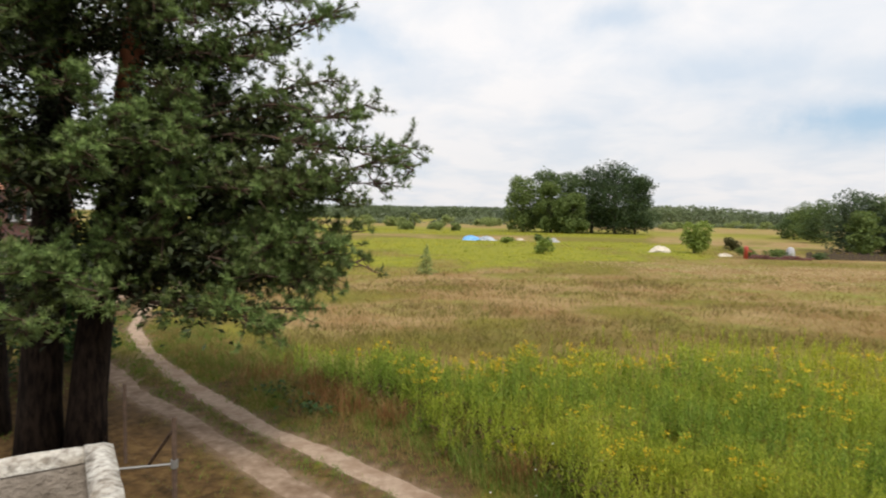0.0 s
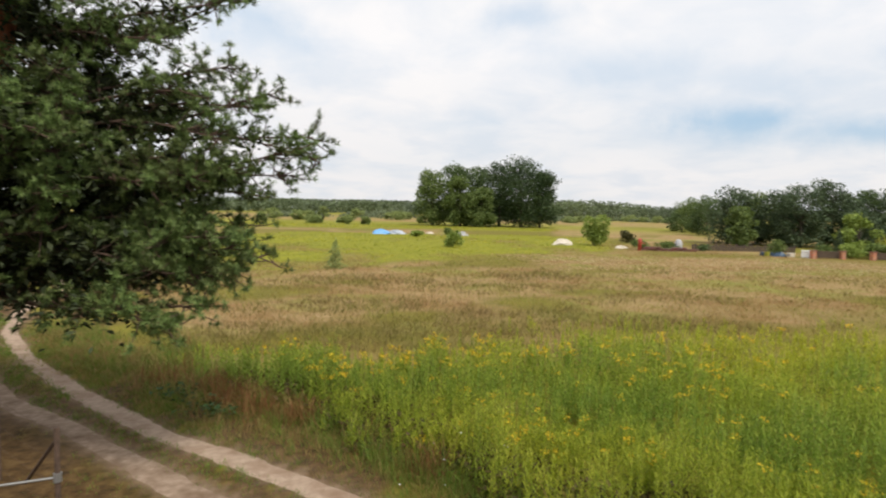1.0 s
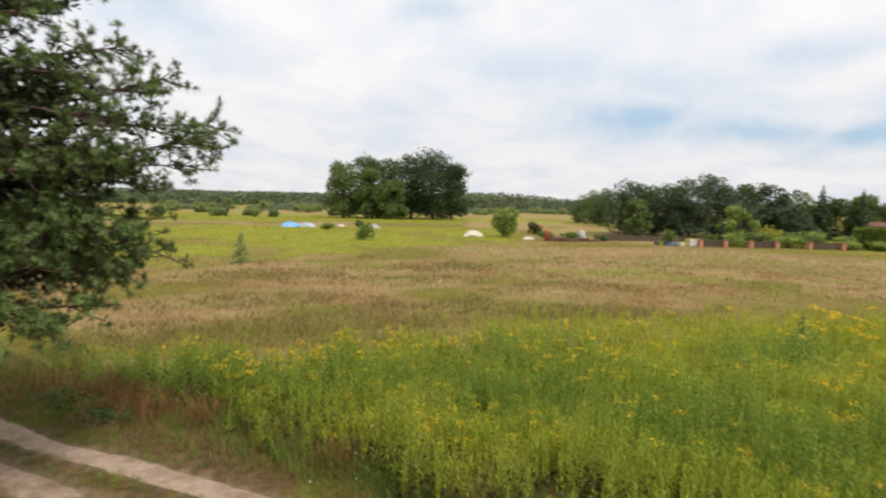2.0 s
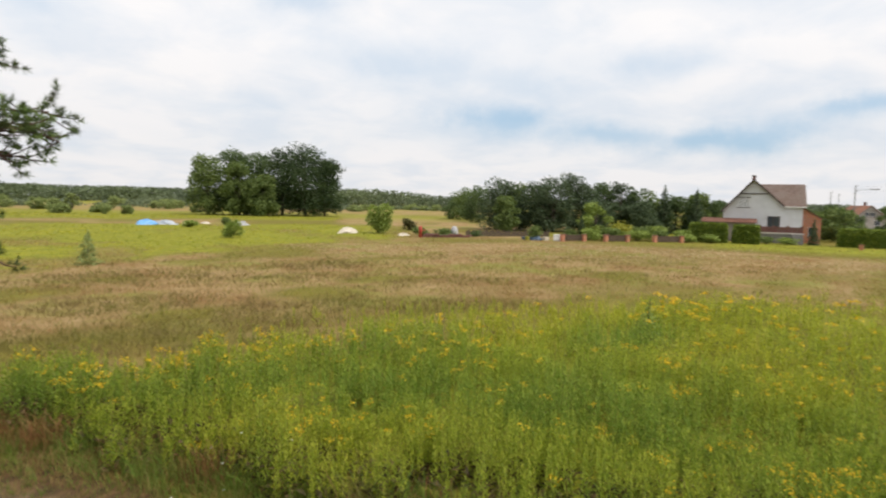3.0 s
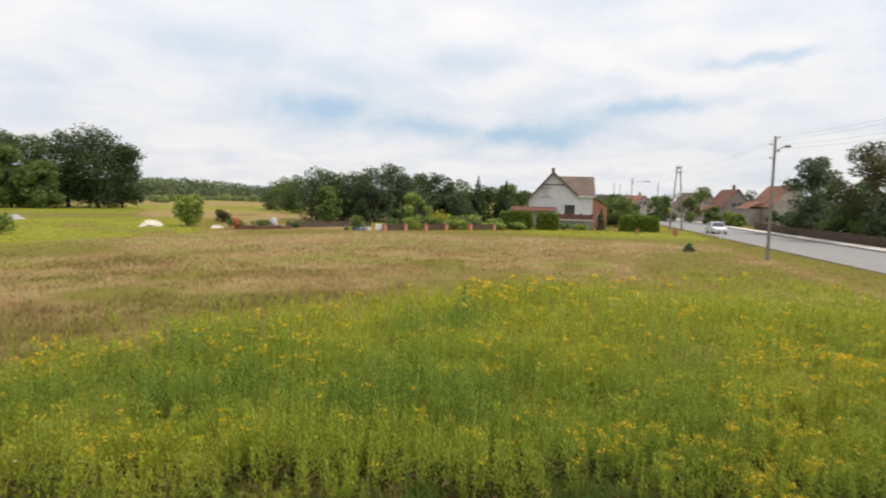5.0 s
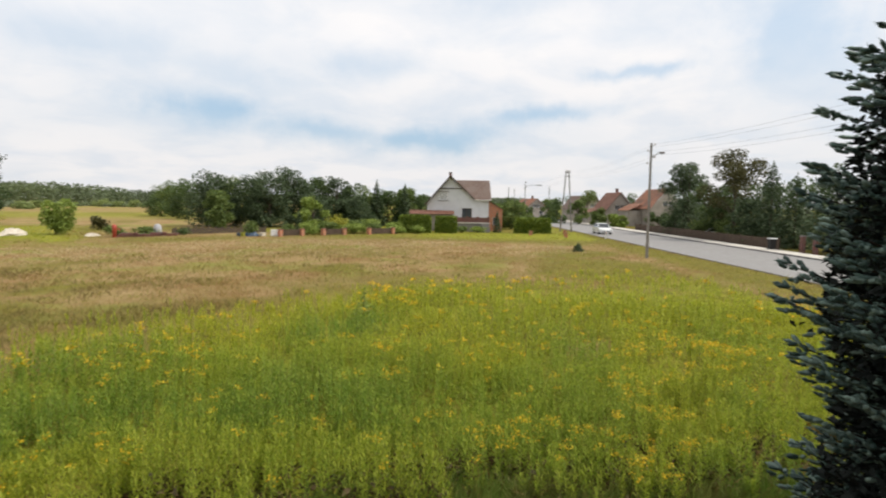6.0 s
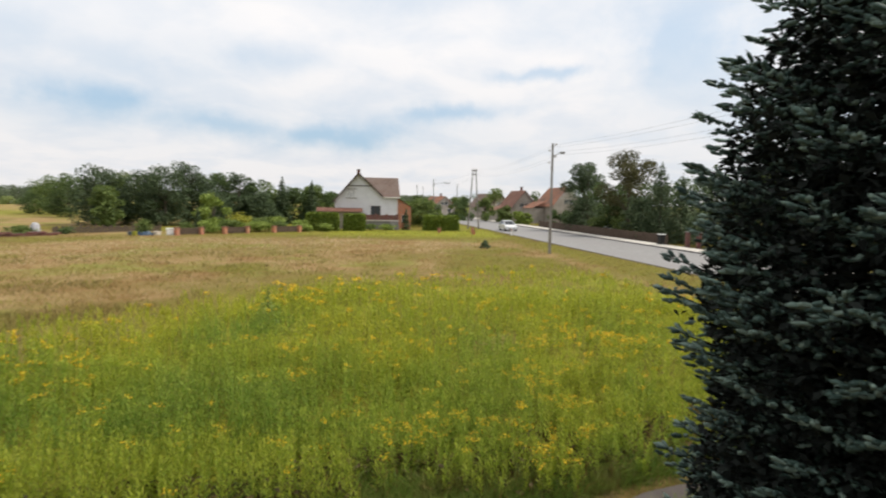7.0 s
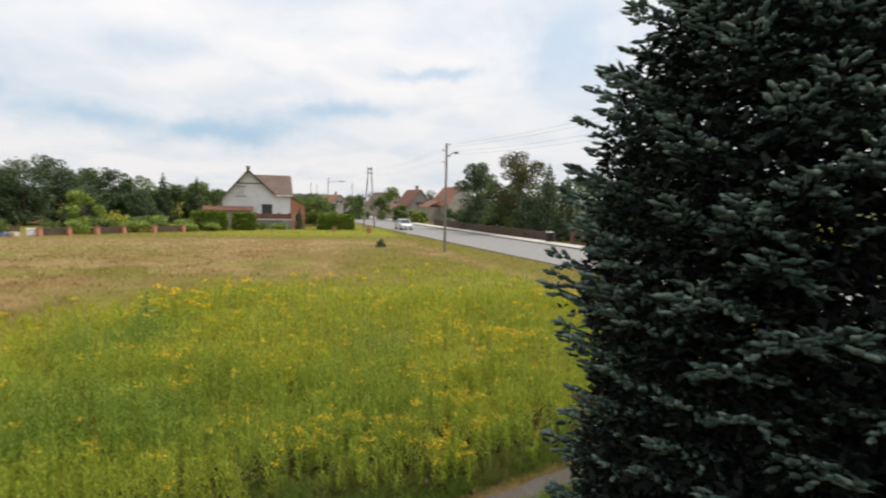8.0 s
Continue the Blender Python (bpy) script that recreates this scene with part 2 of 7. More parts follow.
M_GOLD = goldenrod_material()
M_STEM = foliage("goldenrod_stem", [(0.0, (0.10, 0.10, 0.03)), (1.0, (0.20, 0.15, 0.06))], through_light=0.1)
M_FLOWER = foliage("yellow_flower", [(0.0, (0.62, 0.36, 0.01)), (1.0, (0.82, 0.58, 0.03))], through_light=0.3)
M_WHITE_FLOWER = foliage("white_flower", [(0.0, (0.7, 0.7, 0.65)), (1.0, (0.8, 0.8, 0.78))], through_light=0.2)
M_DRY = foliage("dry_grass", [(0.0, (0.32, 0.225, 0.09)), (0.5, (0.375, 0.27, 0.112)), (1.0, (0.43, 0.325, 0.148))],
                [(0.0, (0.26, 0.225, 0.058)), (1.0, (0.33, 0.275, 0.085))], 0.16, 0.5,
                second=[(0.0, (0.27, 0.165, 0.065)), (1.0, (0.34, 0.215, 0.09))], second_scale=0.24)
M_MEADOW = foliage("meadow_grass", [(0.0, (0.19, 0.21, 0.03)), (0.5, (0.24, 0.25, 0.04)), (1.0, (0.31, 0.29, 0.06))],
                   [(0.0, (0.25, 0.20, 0.06)), (1.0, (0.33, 0.255, 0.09))], 0.25, 0.5)
M_STRAW = foliage("bleached_straw", [(0.0, (0.43, 0.33, 0.17)), (1.0, (0.56, 0.45, 0.26))], through_light=0.45)
M_SEED = foliage("brown_seeding_grass", [(0.0, (0.14, 0.10, 0.036)), (0.5, (0.19, 0.14, 0.053)), (1.0, (0.26, 0.19, 0.077))],
                 [(0.0, (0.13, 0.135, 0.03)), (1.0, (0.22, 0.20, 0.05))], 0.35, 0.4)
M_BRIGHT = foliage("field_growth", [(0.0, (0.275, 0.29, 0.012)), (1.0, (0.40, 0.39, 0.020))], [(0.0, (0.15, 0.20, 0.018)), (1.0, (0.27, 0.29, 0.025))], 0.11, 0.35,
                   second=[(0.0, (0.36, 0.30, 0.02)), (1.0, (0.48, 0.38, 0.035))], second_scale=0.17, second_from=(0.54, 0.68))
M_WITHER_SHADE = foliage("withered_shade_leaf", [(0.0, (0.045, 0.035, 0.014)), (1.0, (0.13, 0.09, 0.035))], through_light=0.1)
M_VERGE = foliage("verge_grass", [(0.0, (0.095, 0.165, 0.024)), (0.5, (0.145, 0.225, 0.034)), (1.0, (0.22, 0.27, 0.05))],
                  [(0.0, (0.16, 0.145, 0.04)), (1.0, (0.26, 0.22, 0.07))], 0.8, 0.4, patch_stops=((0.5, (0, 0, 0)), (0.68, (1, 1, 1))))
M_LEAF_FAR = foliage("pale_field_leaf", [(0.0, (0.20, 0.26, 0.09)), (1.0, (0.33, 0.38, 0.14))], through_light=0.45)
M_RUST = foliage("rust_dead_stems", [(0.0, (0.15, 0.072, 0.028)), (1.0, (0.29, 0.155, 0.06))], through_light=0.2)
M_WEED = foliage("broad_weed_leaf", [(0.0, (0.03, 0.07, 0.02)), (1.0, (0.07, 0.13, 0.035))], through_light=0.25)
M_PINE = foliage("pine_needle", [(0.0, (0.070, 0.118, 0.032)), (0.6, (0.142, 0.215, 0.058)), (1.0, (0.215, 0.295, 0.086))],
                 [(0.0, (0.045, 0.068, 0.02)), (1.0, (0.12, 0.142, 0.042))], 1.2, 0.10)
M_SPRUCE = foliage("blue_spruce_needle", [(0.0, (0.032, 0.060, 0.050)), (0.6, (0.082, 0.135, 0.110)), (1.0, (0.22, 0.30, 0.247))], through_light=0.0, rough=0.5)
# inner needle colours are darkened to hold the shade within the crowns
M_SPRUCE_SHADE = foliage("inner_spruce_shade", [(0.0, (0.007, 0.010, 0.008)), (1.0, (0.016, 0.021, 0.017))], through_light=0.0, rough=0.8)
M_PINE_SHADE = foliage("inner_pine_shade", [(0.0, (0.018, 0.026, 0.012)), (1.0, (0.05, 0.062, 0.024))], through_light=0.0, rough=0.8)
M_SPRUCE_DRY = foliage("yellowed_needle", [(0.0, (0.24, 0.16, 0.02)), (1.0, (0.42, 0.28, 0.04))], through_light=0.1)
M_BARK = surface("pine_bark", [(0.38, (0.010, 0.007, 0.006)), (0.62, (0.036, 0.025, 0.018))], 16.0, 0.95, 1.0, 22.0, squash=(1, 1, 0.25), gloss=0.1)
M_TWIG = surface("pine_twig_bark", [(0.3, (0.05, 0.032, 0.024)), (0.7, (0.12, 0.075, 0.052))], 9.0, 0.9, 0.3)
M_BARK_RED = surface("pine_upper_bark", [(0.3, (0.14, 0.045, 0.02)), (0.7, (0.34, 0.13, 0.06))], 6.0, 0.9, 0.6, 20.0, squash=(1, 1, 0.4))
M_TRUNK = surface("tree_bark", [(0.35, (0.05, 0.04, 0.03)), (0.65, (0.14, 0.12, 0.09))], 5.0, 0.95, 0.6)
M_LEAF_DARK = foliage("dark_leaf", [(0.0, (0.06, 0.098, 0.034)), (0.6, (0.10, 0.15, 0.05)), (1.0, (0.15, 0.20, 0.072))], through_light=0.34)
M_LEAF_MID = foliage("mid_leaf", [(0.0, (0.085, 0.13, 0.038)), (0.6, (0.15, 0.205, 0.055)), (1.0, (0.22, 0.275, 0.085))], through_light=0.38)
M_LEAF_OAK = foliage("oak_leaf", [(0.0, (0.028, 0.052, 0.020)), (0.6, (0.052, 0.085, 0.030)), (1.0, (0.09, 0.13, 0.045))], through_light=0.28)
M_LEAF_LIGHT = foliage("light_leaf", [(0.0, (0.15, 0.22, 0.04)), (1.0, (0.31, 0.38, 0.085))], through_light=0.3)
M_LEAF_YELLOW = foliage("yellow_shrub_leaf", [(0.0, (0.22, 0.24, 0.03)), (1.0, (0.42, 0.40, 0.06))], through_light=0.3)
M_LEAF_PINE = foliage("far_pine_needle", [(0.0, (0.055, 0.088, 0.044)), (0.6, (0.092, 0.132, 0.064)), (1.0, (0.135, 0.175, 0.085))], through_light=0.26)
M_LEAF_OLIVE = foliage("sparse_brown_leaf", [(0.0, (0.055, 0.06, 0.02)), (1.0, (0.13, 0.12, 0.045))], through_light=0.2)
# leaf tones paled and greyed to hold the haze of distance
M_FOREST_HAZE = foliage("hazed_forest_leaf", [(0.0, (0.105, 0.135, 0.09)), (1.0, (0.135, 0.17, 0.11))],
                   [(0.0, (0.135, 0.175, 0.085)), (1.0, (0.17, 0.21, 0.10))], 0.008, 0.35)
M_HEDGE = foliage("thuja_hedge_leaf", [(0.0, (0.10, 0.155, 0.025)), (0.6, (0.18, 0.25, 0.04)), (1.0, (0.30, 0.35, 0.06))], through_light=0.25)
M_SAND = surface("track_sand", [(0.3, (0.27, 0.20, 0.145)), (0.5, (0.32, 0.24, 0.178)), (0.7, (0.37, 0.285, 0.215))], 9.0, 0.95, 0.12, 60.0,
                 stain=(0.215, 0.145, 0.098), stain_scale=2.0, gloss=0.1)
M_DIRT = surface("rut_dirt", [(0.3, (0.20, 0.142, 0.10)), (0.5, (0.26, 0.19, 0.138)), (0.7, (0.32, 0.245, 0.183))], 7.0, 0.95, 0.15, 50.0,
                 stain=(0.15, 0.10, 0.065), stain_scale=2.2, gloss=0.1)
M_PATH_GREY = surface("grey_path", [(0.3, (0.075, 0.063, 0.060)), (0.7, (0.11, 0.095, 0.09))], 3.0, 0.9, 0.4, 30.0, stain=(0.115, 0.09, 0.075), stain_scale=0.8, gloss=0.1)
M_ASPHALT = surface("asphalt", [(0.3, (0.20, 0.195, 0.19)), (0.7, (0.26, 0.255, 0.25))], 2.0, 0.8, 0.3, 40.0, stain=(0.22, 0.21, 0.205), stain_scale=0.3)
M_CONCRETE = surface("pavement_concrete", [(0.3, (0.46, 0.43, 0.38)), (0.7, (0.58, 0.55, 0.50))], 3.0, 0.85, 0.3)
M_KERB = surface("kerb_concrete", [(0.3, (0.16, 0.15, 0.14)), (0.7, (0.26, 0.25, 0.24))], 3.0, 0.9, 0.3)
M_LIME = surface("limewashed_concrete", [(0.34, (0.17, 0.15, 0.125)), (0.44, (0.40, 0.37, 0.33)), (0.60, (0.60, 0.58, 0.53))], 34.0, 0.9, 1.0, 45.0,
                 stain=(0.36, 0.31, 0.25), stain_scale=9.0)
M_DIRTY_WALL = surface("weathered_render", [(0.3, (0.20, 0.17, 0.14)), (0.55, (0.30, 0.26, 0.22)), (0.8, (0.40, 0.36, 0.31))], 16.0, 0.92, 0.8, 40.0,
                       stain=(0.17, 0.14, 0.11), stain_scale=7.0)
M_RENDER = surface("white_house_render", [(0.3, (0.58, 0.59, 0.61)), (0.7, (0.66, 0.67, 0.69))], 1.2, 0.9, 0.15, 30.0, stain=(0.55, 0.55, 0.55), stain_scale=0.4)
M_GREY_RENDER = surface("grey_house_render", [(0.3, (0.29, 0.26, 0.23)), (0.7, (0.40, 0.37, 0.33))], 0.9, 0.92, 0.2, stain=(0.24, 0.21, 0.18), stain_scale=0.3)
M_BRICK = masonry("orange_brick", (0.72, 0.26, 0.12), (0.62, 0.22, 0.10), (0.40, 0.32, 0.26), 0.25, 0.075)
M_BRICK_DARK = masonry("dark_red_brick", (0.24, 0.065, 0.045), (0.17, 0.05, 0.04), (0.22, 0.19, 0.17), 0.25, 0.075)
M_ROOF_BROWN = surface("brown_roof_tile", [(0.3, (0.12, 0.083, 0.068)), (0.7, (0.205, 0.15, 0.125))], 3.0, 0.8, 0.5, stain=(0.19, 0.15, 0.13))
M_ROOF_RED = surface("red_clay_tile", [(0.3, (0.19, 0.095, 0.07)), (0.7, (0.28, 0.15, 0.11))], 1.5, 0.85, 0.5, stain=(0.19, 0.09, 0.065), stain_scale=0.5)
M_ROOF_ORANGE = surface("orange_clay_tile", [(0.3, (0.25, 0.12, 0.078)), (0.7, (0.36, 0.17, 0.105))], 1.5, 0.85, 0.5, stain=(0.17, 0.11, 0.085), stain_scale=0.5)
M_FASCIA = plain("dark_brown_board", (0.07, 0.05, 0.04), 0.6)
M_PVC = plain("white_plastic", (0.78, 0.78, 0.77), 0.35)
M_DARK = plain("dark_interior", (0.02, 0.02, 0.022), 0.6)
M_SHUTTER = plain("pale_roller_shutter", (0.62, 0.63, 0.64), 0.5)
M_POLE = surface("pole_concrete", [(0.3, (0.17, 0.155, 0.14)), (0.7, (0.25, 0.235, 0.215))], 3.0, 0.9, 0.4)
M_STEEL = plain("galvanised_steel", (0.30, 0.30, 0.29), 0.55, 0.7)
M_RUSTY = surface("rusty_steel", [(0.3, (0.06, 0.04, 0.03)), (0.7, (0.13, 0.085, 0.06))], 14.0, 0.8, 0.4)
M_GREYPAINT = surface("worn_grey_paint", [(0.3, (0.08, 0.07, 0.062)), (0.7, (0.15, 0.135, 0.12))], 9.0, 0.6, 0.3)
M_WOOD = surface("dark_fence_wood", [(0.3, (0.06, 0.042, 0.03)), (0.7, (0.125, 0.09, 0.065))], 8.0, 0.85, 0.4, squash=(1, 1, 0.2))
M_WIRE = plain("black_wire", (0.10, 0.10, 0.11), 0.5)
M_CERAMIC = plain("insulator_ceramic", (0.35, 0.30, 0.26), 0.3)
M_CARPAINT = plain("white_car_paint", (0.72, 0.73, 0.74), 0.25, spec=0.6)
M_RUBBER = plain("black_rubber", (0.02, 0.02, 0.02), 0.8)
M_CARGLASS = plain("dark_car_glass", (0.03, 0.035, 0.04), 0.08, spec=0.8)
M_LAMPGLASS = plain("lamp_glass", (0.6, 0.6, 0.6), 0.15)
M_BLUE = plain("blue_tarpaulin", (0.16, 0.38, 0.72), 0.45)
M_GREYTARP = plain("grey_sheet", (0.36, 0.40, 0.46), 0.5)
M_PALE = surface("pale_rubble", [(0.3, (0.42, 0.37, 0.30)), (0.7, (0.66, 0.60, 0.51))], 5.0, 0.95, 0.7)
M_REDPAINT = plain("red_paint", (0.42, 0.07, 0.045), 0.5)
M_STONE = surface("grey_stone", [(0.3, (0.30, 0.30, 0.32)), (0.7, (0.45, 0.45, 0.47))], 6.0, 0.9, 0.5)
M_DARKBLUE = plain("dark_blue_plastic", (0.03, 0.06, 0.10), 0.4)


def glass():
    m, N, L = new_mat("window_glass")
    p = N.new("ShaderNodeBsdfPrincipled")
    p.inputs["Base Color"].default_value = (0.06, 0.07, 0.08, 1)
    p.inputs["Roughness"].default_value = 0.05
    p.inputs["Specular IOR Level"].default_value = 0.7
    return finish(m, p)


M_GLASS = glass()

# ---------------------------------------------------------------- helpers
RNG = np.random.default_rng(7)
ROAD_U, ROAD_V = Vector((0.836, 0.548, 0)).normalized(), Vector((0.548, -0.836, 0)).normalized()


def road_place(u, v, z=0.0, turn=0.0):
    """A pose in the road's own frame: x across to the south, y along the road away from the terrace."""
    m = Matrix((ROAD_V, ROAD_U, (0, 0, 1))).transposed().to_4x4()
    m.translation = ROAD_U * u + ROAD_V * v + Vector((0, 0, z))
    return m @ pose(0, 0, 0, 0, 0, turn)


def polar(az, d, z=0.0):
    return Vector((-math.sin(radians(az)) * d, math.cos(radians(az)) * d, z))


def part(name, bm, material, parent=None, label="", smooth=False):
    """Links a bmesh as one mesh object under a thing or a part."""
    me = bpy.data.meshes.new(name)
    bmesh.ops.recalc_face_normals(bm, faces=bm.faces)
    bm.to_mesh(me)
    bm.free()
    me.materials.append(material)
    if smooth:
        me.shade_smooth()
    ob = new(name, me)
    ob.parent = parent
    if label:
        tagged(ob, label)
    return ob


def thing(name, m, label, category, group="", kind=""):
    ob = new(name)
    ob.empty_display_size = 0.3
    ob.matrix_world = m
    return tagged(ob, label, category, group, kind)


def quads(name, verts, material, parent=None, label="", smooth=False):
    """One mesh out of an (n, 4, 3) array of four-cornered faces."""
    v = np.ascontiguousarray(verts, dtype=np.float32).reshape(-1, 3)
    n = len(v) // 4
    me = bpy.data.meshes.new(name)
    me.vertices.add(len(v))
    me.vertices.foreach_set("co", v.ravel())
    me.loops.add(4 * n)
    me.loops.foreach_set("vertex_index", np.arange(4 * n, dtype=np.int32))
    me.polygons.add(n)
    me.polygons.foreach_set("loop_start", np.arange(0, 4 * n, 4, dtype=np.int32))
    me.update(calc_edges=True)
    me.materials.append(material)
    ob = new(name, me)
    ob.parent = parent
    if label:
        tagged(ob, label)
    return ob


def growth(ob, tones, corners):
    """Gives each leaf of ob, of that many corners, its growth colour shares."""
    col = np.repeat(np.column_stack([tones, np.ones(len(tones))]), corners, 0).astype(np.float32)
    at = ob.data.color_attributes.new("growth", "FLOAT_COLOR", "POINT")
    at.data.foreach_set("color", np.ascontiguousarray(col).ravel())
    return ob


def tris(name, verts, material, parent=None, label=""):
    """One mesh out of an (n, 3, 3) array of three-cornered faces."""
    v = np.ascontiguousarray(verts, dtype=np.float32).reshape(-1, 3)
    n = len(v) // 3
    me = bpy.data.meshes.new(name)
    me.vertices.add(len(v))
    me.vertices.foreach_set("co", v.ravel())
    me.loops.add(3 * n)
    me.loops.foreach_set("vertex_index", np.arange(3 * n, dtype=np.int32))
    me.polygons.add(n)
    me.polygons.foreach_set("loop_start", np.arange(0, 3 * n, 3, dtype=np.int32))
    me.update(calc_edges=True)
    me.materials.append(material)
    ob = new(name, me)
    ob.parent = parent
    if label:
        tagged(ob, label)
    return ob


def box(bm, lo, hi, bevel=0.0, m=None):
    lo, hi = Vector(lo), Vector(hi)
    made = bmesh.ops.create_cube(bm, size=1.0, matrix=Matrix.Translation((lo + hi) / 2) @ Matrix.Diagonal((*(hi - lo), 1)))
    vs = made["verts"]
    if bevel:
        es = list({e for v in vs for e in v.link_edges})
        got = bmesh.ops.bevel(bm, geom=es, offset=bevel, segments=1, affect="EDGES")
        vs = list({v for f in got["faces"] for v in f.verts} | {v for v in vs if v.is_valid})
    if m is not None:
        bmesh.ops.transform(bm, matrix=m, verts=[v for v in vs if v.is_valid])
    return bm


def boxes(*spec, bevel=0.0):
    bm = bmesh.new()
    for lo, hi in spec:
        box(bm, lo, hi, bevel)
    return bm


def tube(bm, points, radii, sides=8, cap=True):
    """A tapering round bar through points."""
    pts = [Vector(p) for p in points]
    rings = []
    for k, p in enumerate(pts):
        d = (pts[min(k + 1, len(pts) - 1)] - pts[max(k - 1, 0)]).normalized()
        side = d.cross(Vector((0, 0, 1)) if abs(d.z) < 0.9 else Vector((1, 0, 0))).normalized()
        up = side.cross(d)
        r = radii[k] if isinstance(radii, (list, tuple)) else radii
        rings.append([bm.verts.new(p + r * (math.cos(a) * side + math.sin(a) * up)) for a in (2 * math.pi * j / sides for j in range(sides))])
    for a, b in zip(rings, rings[1:]):
        for j in range(sides):
            bm.faces.new((a[j], a[(j + 1) % sides], b[(j + 1) % sides], b[j]))
    if cap:
        bm.faces.new(rings[0][::-1])
        bm.faces.new(rings[-1])
    return bm


def panel(outer, holes, thick):
    """An upright wall in x and z, thick towards +y, with real openings."""
    bm = bmesh.new()
    for loop in [outer, *holes]:
        vs = [bm.verts.new((x, 0, z)) for x, z in loop]
        for a, b in zip(vs, vs[1:] + vs[:1]):
            bm.edges.new((a, b))
    bmesh.ops.triangle_fill(bm, edges=bm.edges[:], use_beauty=True)
    got = bmesh.ops.extrude_face_region(bm, geom=bm.faces[:])
    bmesh.ops.translate(bm, verts=[g for g in got["geom"] if isinstance(g, bmesh.types.BMVert)], vec=(0, thick, 0))
    return bm


def rect(x0, z0, x1, z1):
    return [(x0, z0), (x1, z0), (x1, z1), (x0, z1)]


def slab(points, thick):
    """A flat four-cornered sheet with thickness along its normal (roof planes)."""
    p = [Vector(q) for q in points]
    n = (p[1] - p[0]).cross(p[2] - p[0]).normalized() * thick
    bm = bmesh.new()
    a, b = [bm.verts.new(q) for q in p], [bm.verts.new(q + n) for q in p]
    bm.faces.new(a[::-1])
    bm.faces.new(b)
    for j in range(len(p)):
        k = (j + 1) % len(p)
        bm.faces.new((a[j], a[k], b[k], b[j]))
    return bm


def tiled_roof(name, eave_a, eave_b, ridge_b, ridge_a, material, parent, rows=14, thick=0.06, label=""):
    """A roof slope whose tile courses overlap like real ones."""
    ea, eb, rb, ra = (Vector(q) for q in (eave_a, eave_b, ridge_b, ridge_a))
    n = (eb - ea).cross(ra - ea).normalized()
    if n.z < 0:
        n = -n
    bm = bmesh.new()
    lift = n * thick
    left, right = [ea], [eb]
    for k in range(rows):
        f0, f1 = k / rows, (k + 1) / rows
        left += [ea.lerp(ra, f0) + lift, ea.lerp(ra, f1) + lift * 0.25]
        right += [eb.lerp(rb, f0) + lift, eb.lerp(rb, f1) + lift * 0.25]
    left.append(ra - lift * 0.2)
    right.append(rb - lift * 0.2)
    lv, rv = [bm.verts.new(q) for q in left], [bm.verts.new(q) for q in right]
    for k in range(len(lv)):
        j = (k + 1) % len(lv)
        bm.faces.new((lv[k], rv[k], rv[j], lv[j]))
    bm.faces.new(lv[::-1])
    bm.faces.new(rv)
    return part(name, bm, material, parent, label)


def value_noise(x, y, size, seed=0):
    """Smooth noise from 0 to 1 with features of about that many metres."""
    x, y = np.asarray(x, float) / size, np.asarray(y, float) / size
    xi, yi = np.floor(x).astype(np.int64), np.floor(y).astype(np.int64)
    fx, fy = x - xi, y - yi
    fx, fy = fx * fx * (3 - 2 * fx), fy * fy * (3 - 2 * fy)

    def h(a, b):
        k = (a * 374761393 + b * 668265263 + seed * 974711) & 0x7FFFFFFF
        k = ((k ^ (k >> 13)) * 1274126177) & 0x7FFFFFFF
        return ((k ^ (k >> 16)) & 0xFFFF) / 65535.0

    return (h(xi, yi) * (1 - fx) + h(xi + 1, yi) * fx) * (1 - fy) + (h(xi, yi + 1) * (1 - fx) + h(xi + 1, yi + 1) * fx) * fy


def patches(x, y, size, seed):
    return 0.6 * value_noise(x, y, size, seed) + 0.3 * value_noise(x, y, size * 0.4, seed + 1) + 0.1 * value_noise(x, y, size * 0.15, seed + 2)


def step(v, a, b):
    t = np.clip((np.asarray(v, float) - a) / (b - a), 0, 1)
    return t * t * (3 - 2 * t)


def line_distance(x, y, line):
    """Distance to a polyline, and the side (positive to its left)."""
    best, side = np.full(np.shape(x), 1e9), np.zeros(np.shape(x))
    for (ax, ay), (bx, by) in zip(line, line[1:]):
        dx, dy = bx - ax, by - ay
        t = np.clip(((x - ax) * dx + (y - ay) * dy) / (dx * dx + dy * dy), 0, 1)
        d = np.hypot(x - ax - t * dx, y - ay - t * dy)
        s = np.sign(dx * (y - ay) - dy * (x - ax))
        near = d < best
        best, side = np.where(near, d, best), np.where(near, s, side)
    return best, side


# ---------------------------------------------------------------- plan of the ground
RUT_FAR = [(-16.5, 36), (-13.2, 29.3), (-12.6, 26.0), (-11.6, 22.5), (-10.2, 19.2), (-8.2, 16.1), (-6.5, 14.0), (-4.4, 11.6), (-3.0, 10.2), (-1.8, 9.2),
           (-0.6, 8.2), (0.2, 7.5), (3.0, 5.1), (5.4, 2.8), (7.35, 1.1), (8.6, 0.05), (11.0, -2.1), (16.0, -6.9)]
RUT_NEAR = [(-19.0, 35), (-15.6, 29.0), (-14.2, 25.2), (-12.6, 20.8), (-10.6, 17.2), (-9.2, 15.4), (-7.8, 13.8), (-6.3, 12.1), (-4.7, 10.7), (-3.3, 9.3), (-2.2, 8.2),
            (-0.6, 6.8), (2.2, 4.4), (5.0, 2.0), (7.6, -0.4), (10.5, -3.2)]
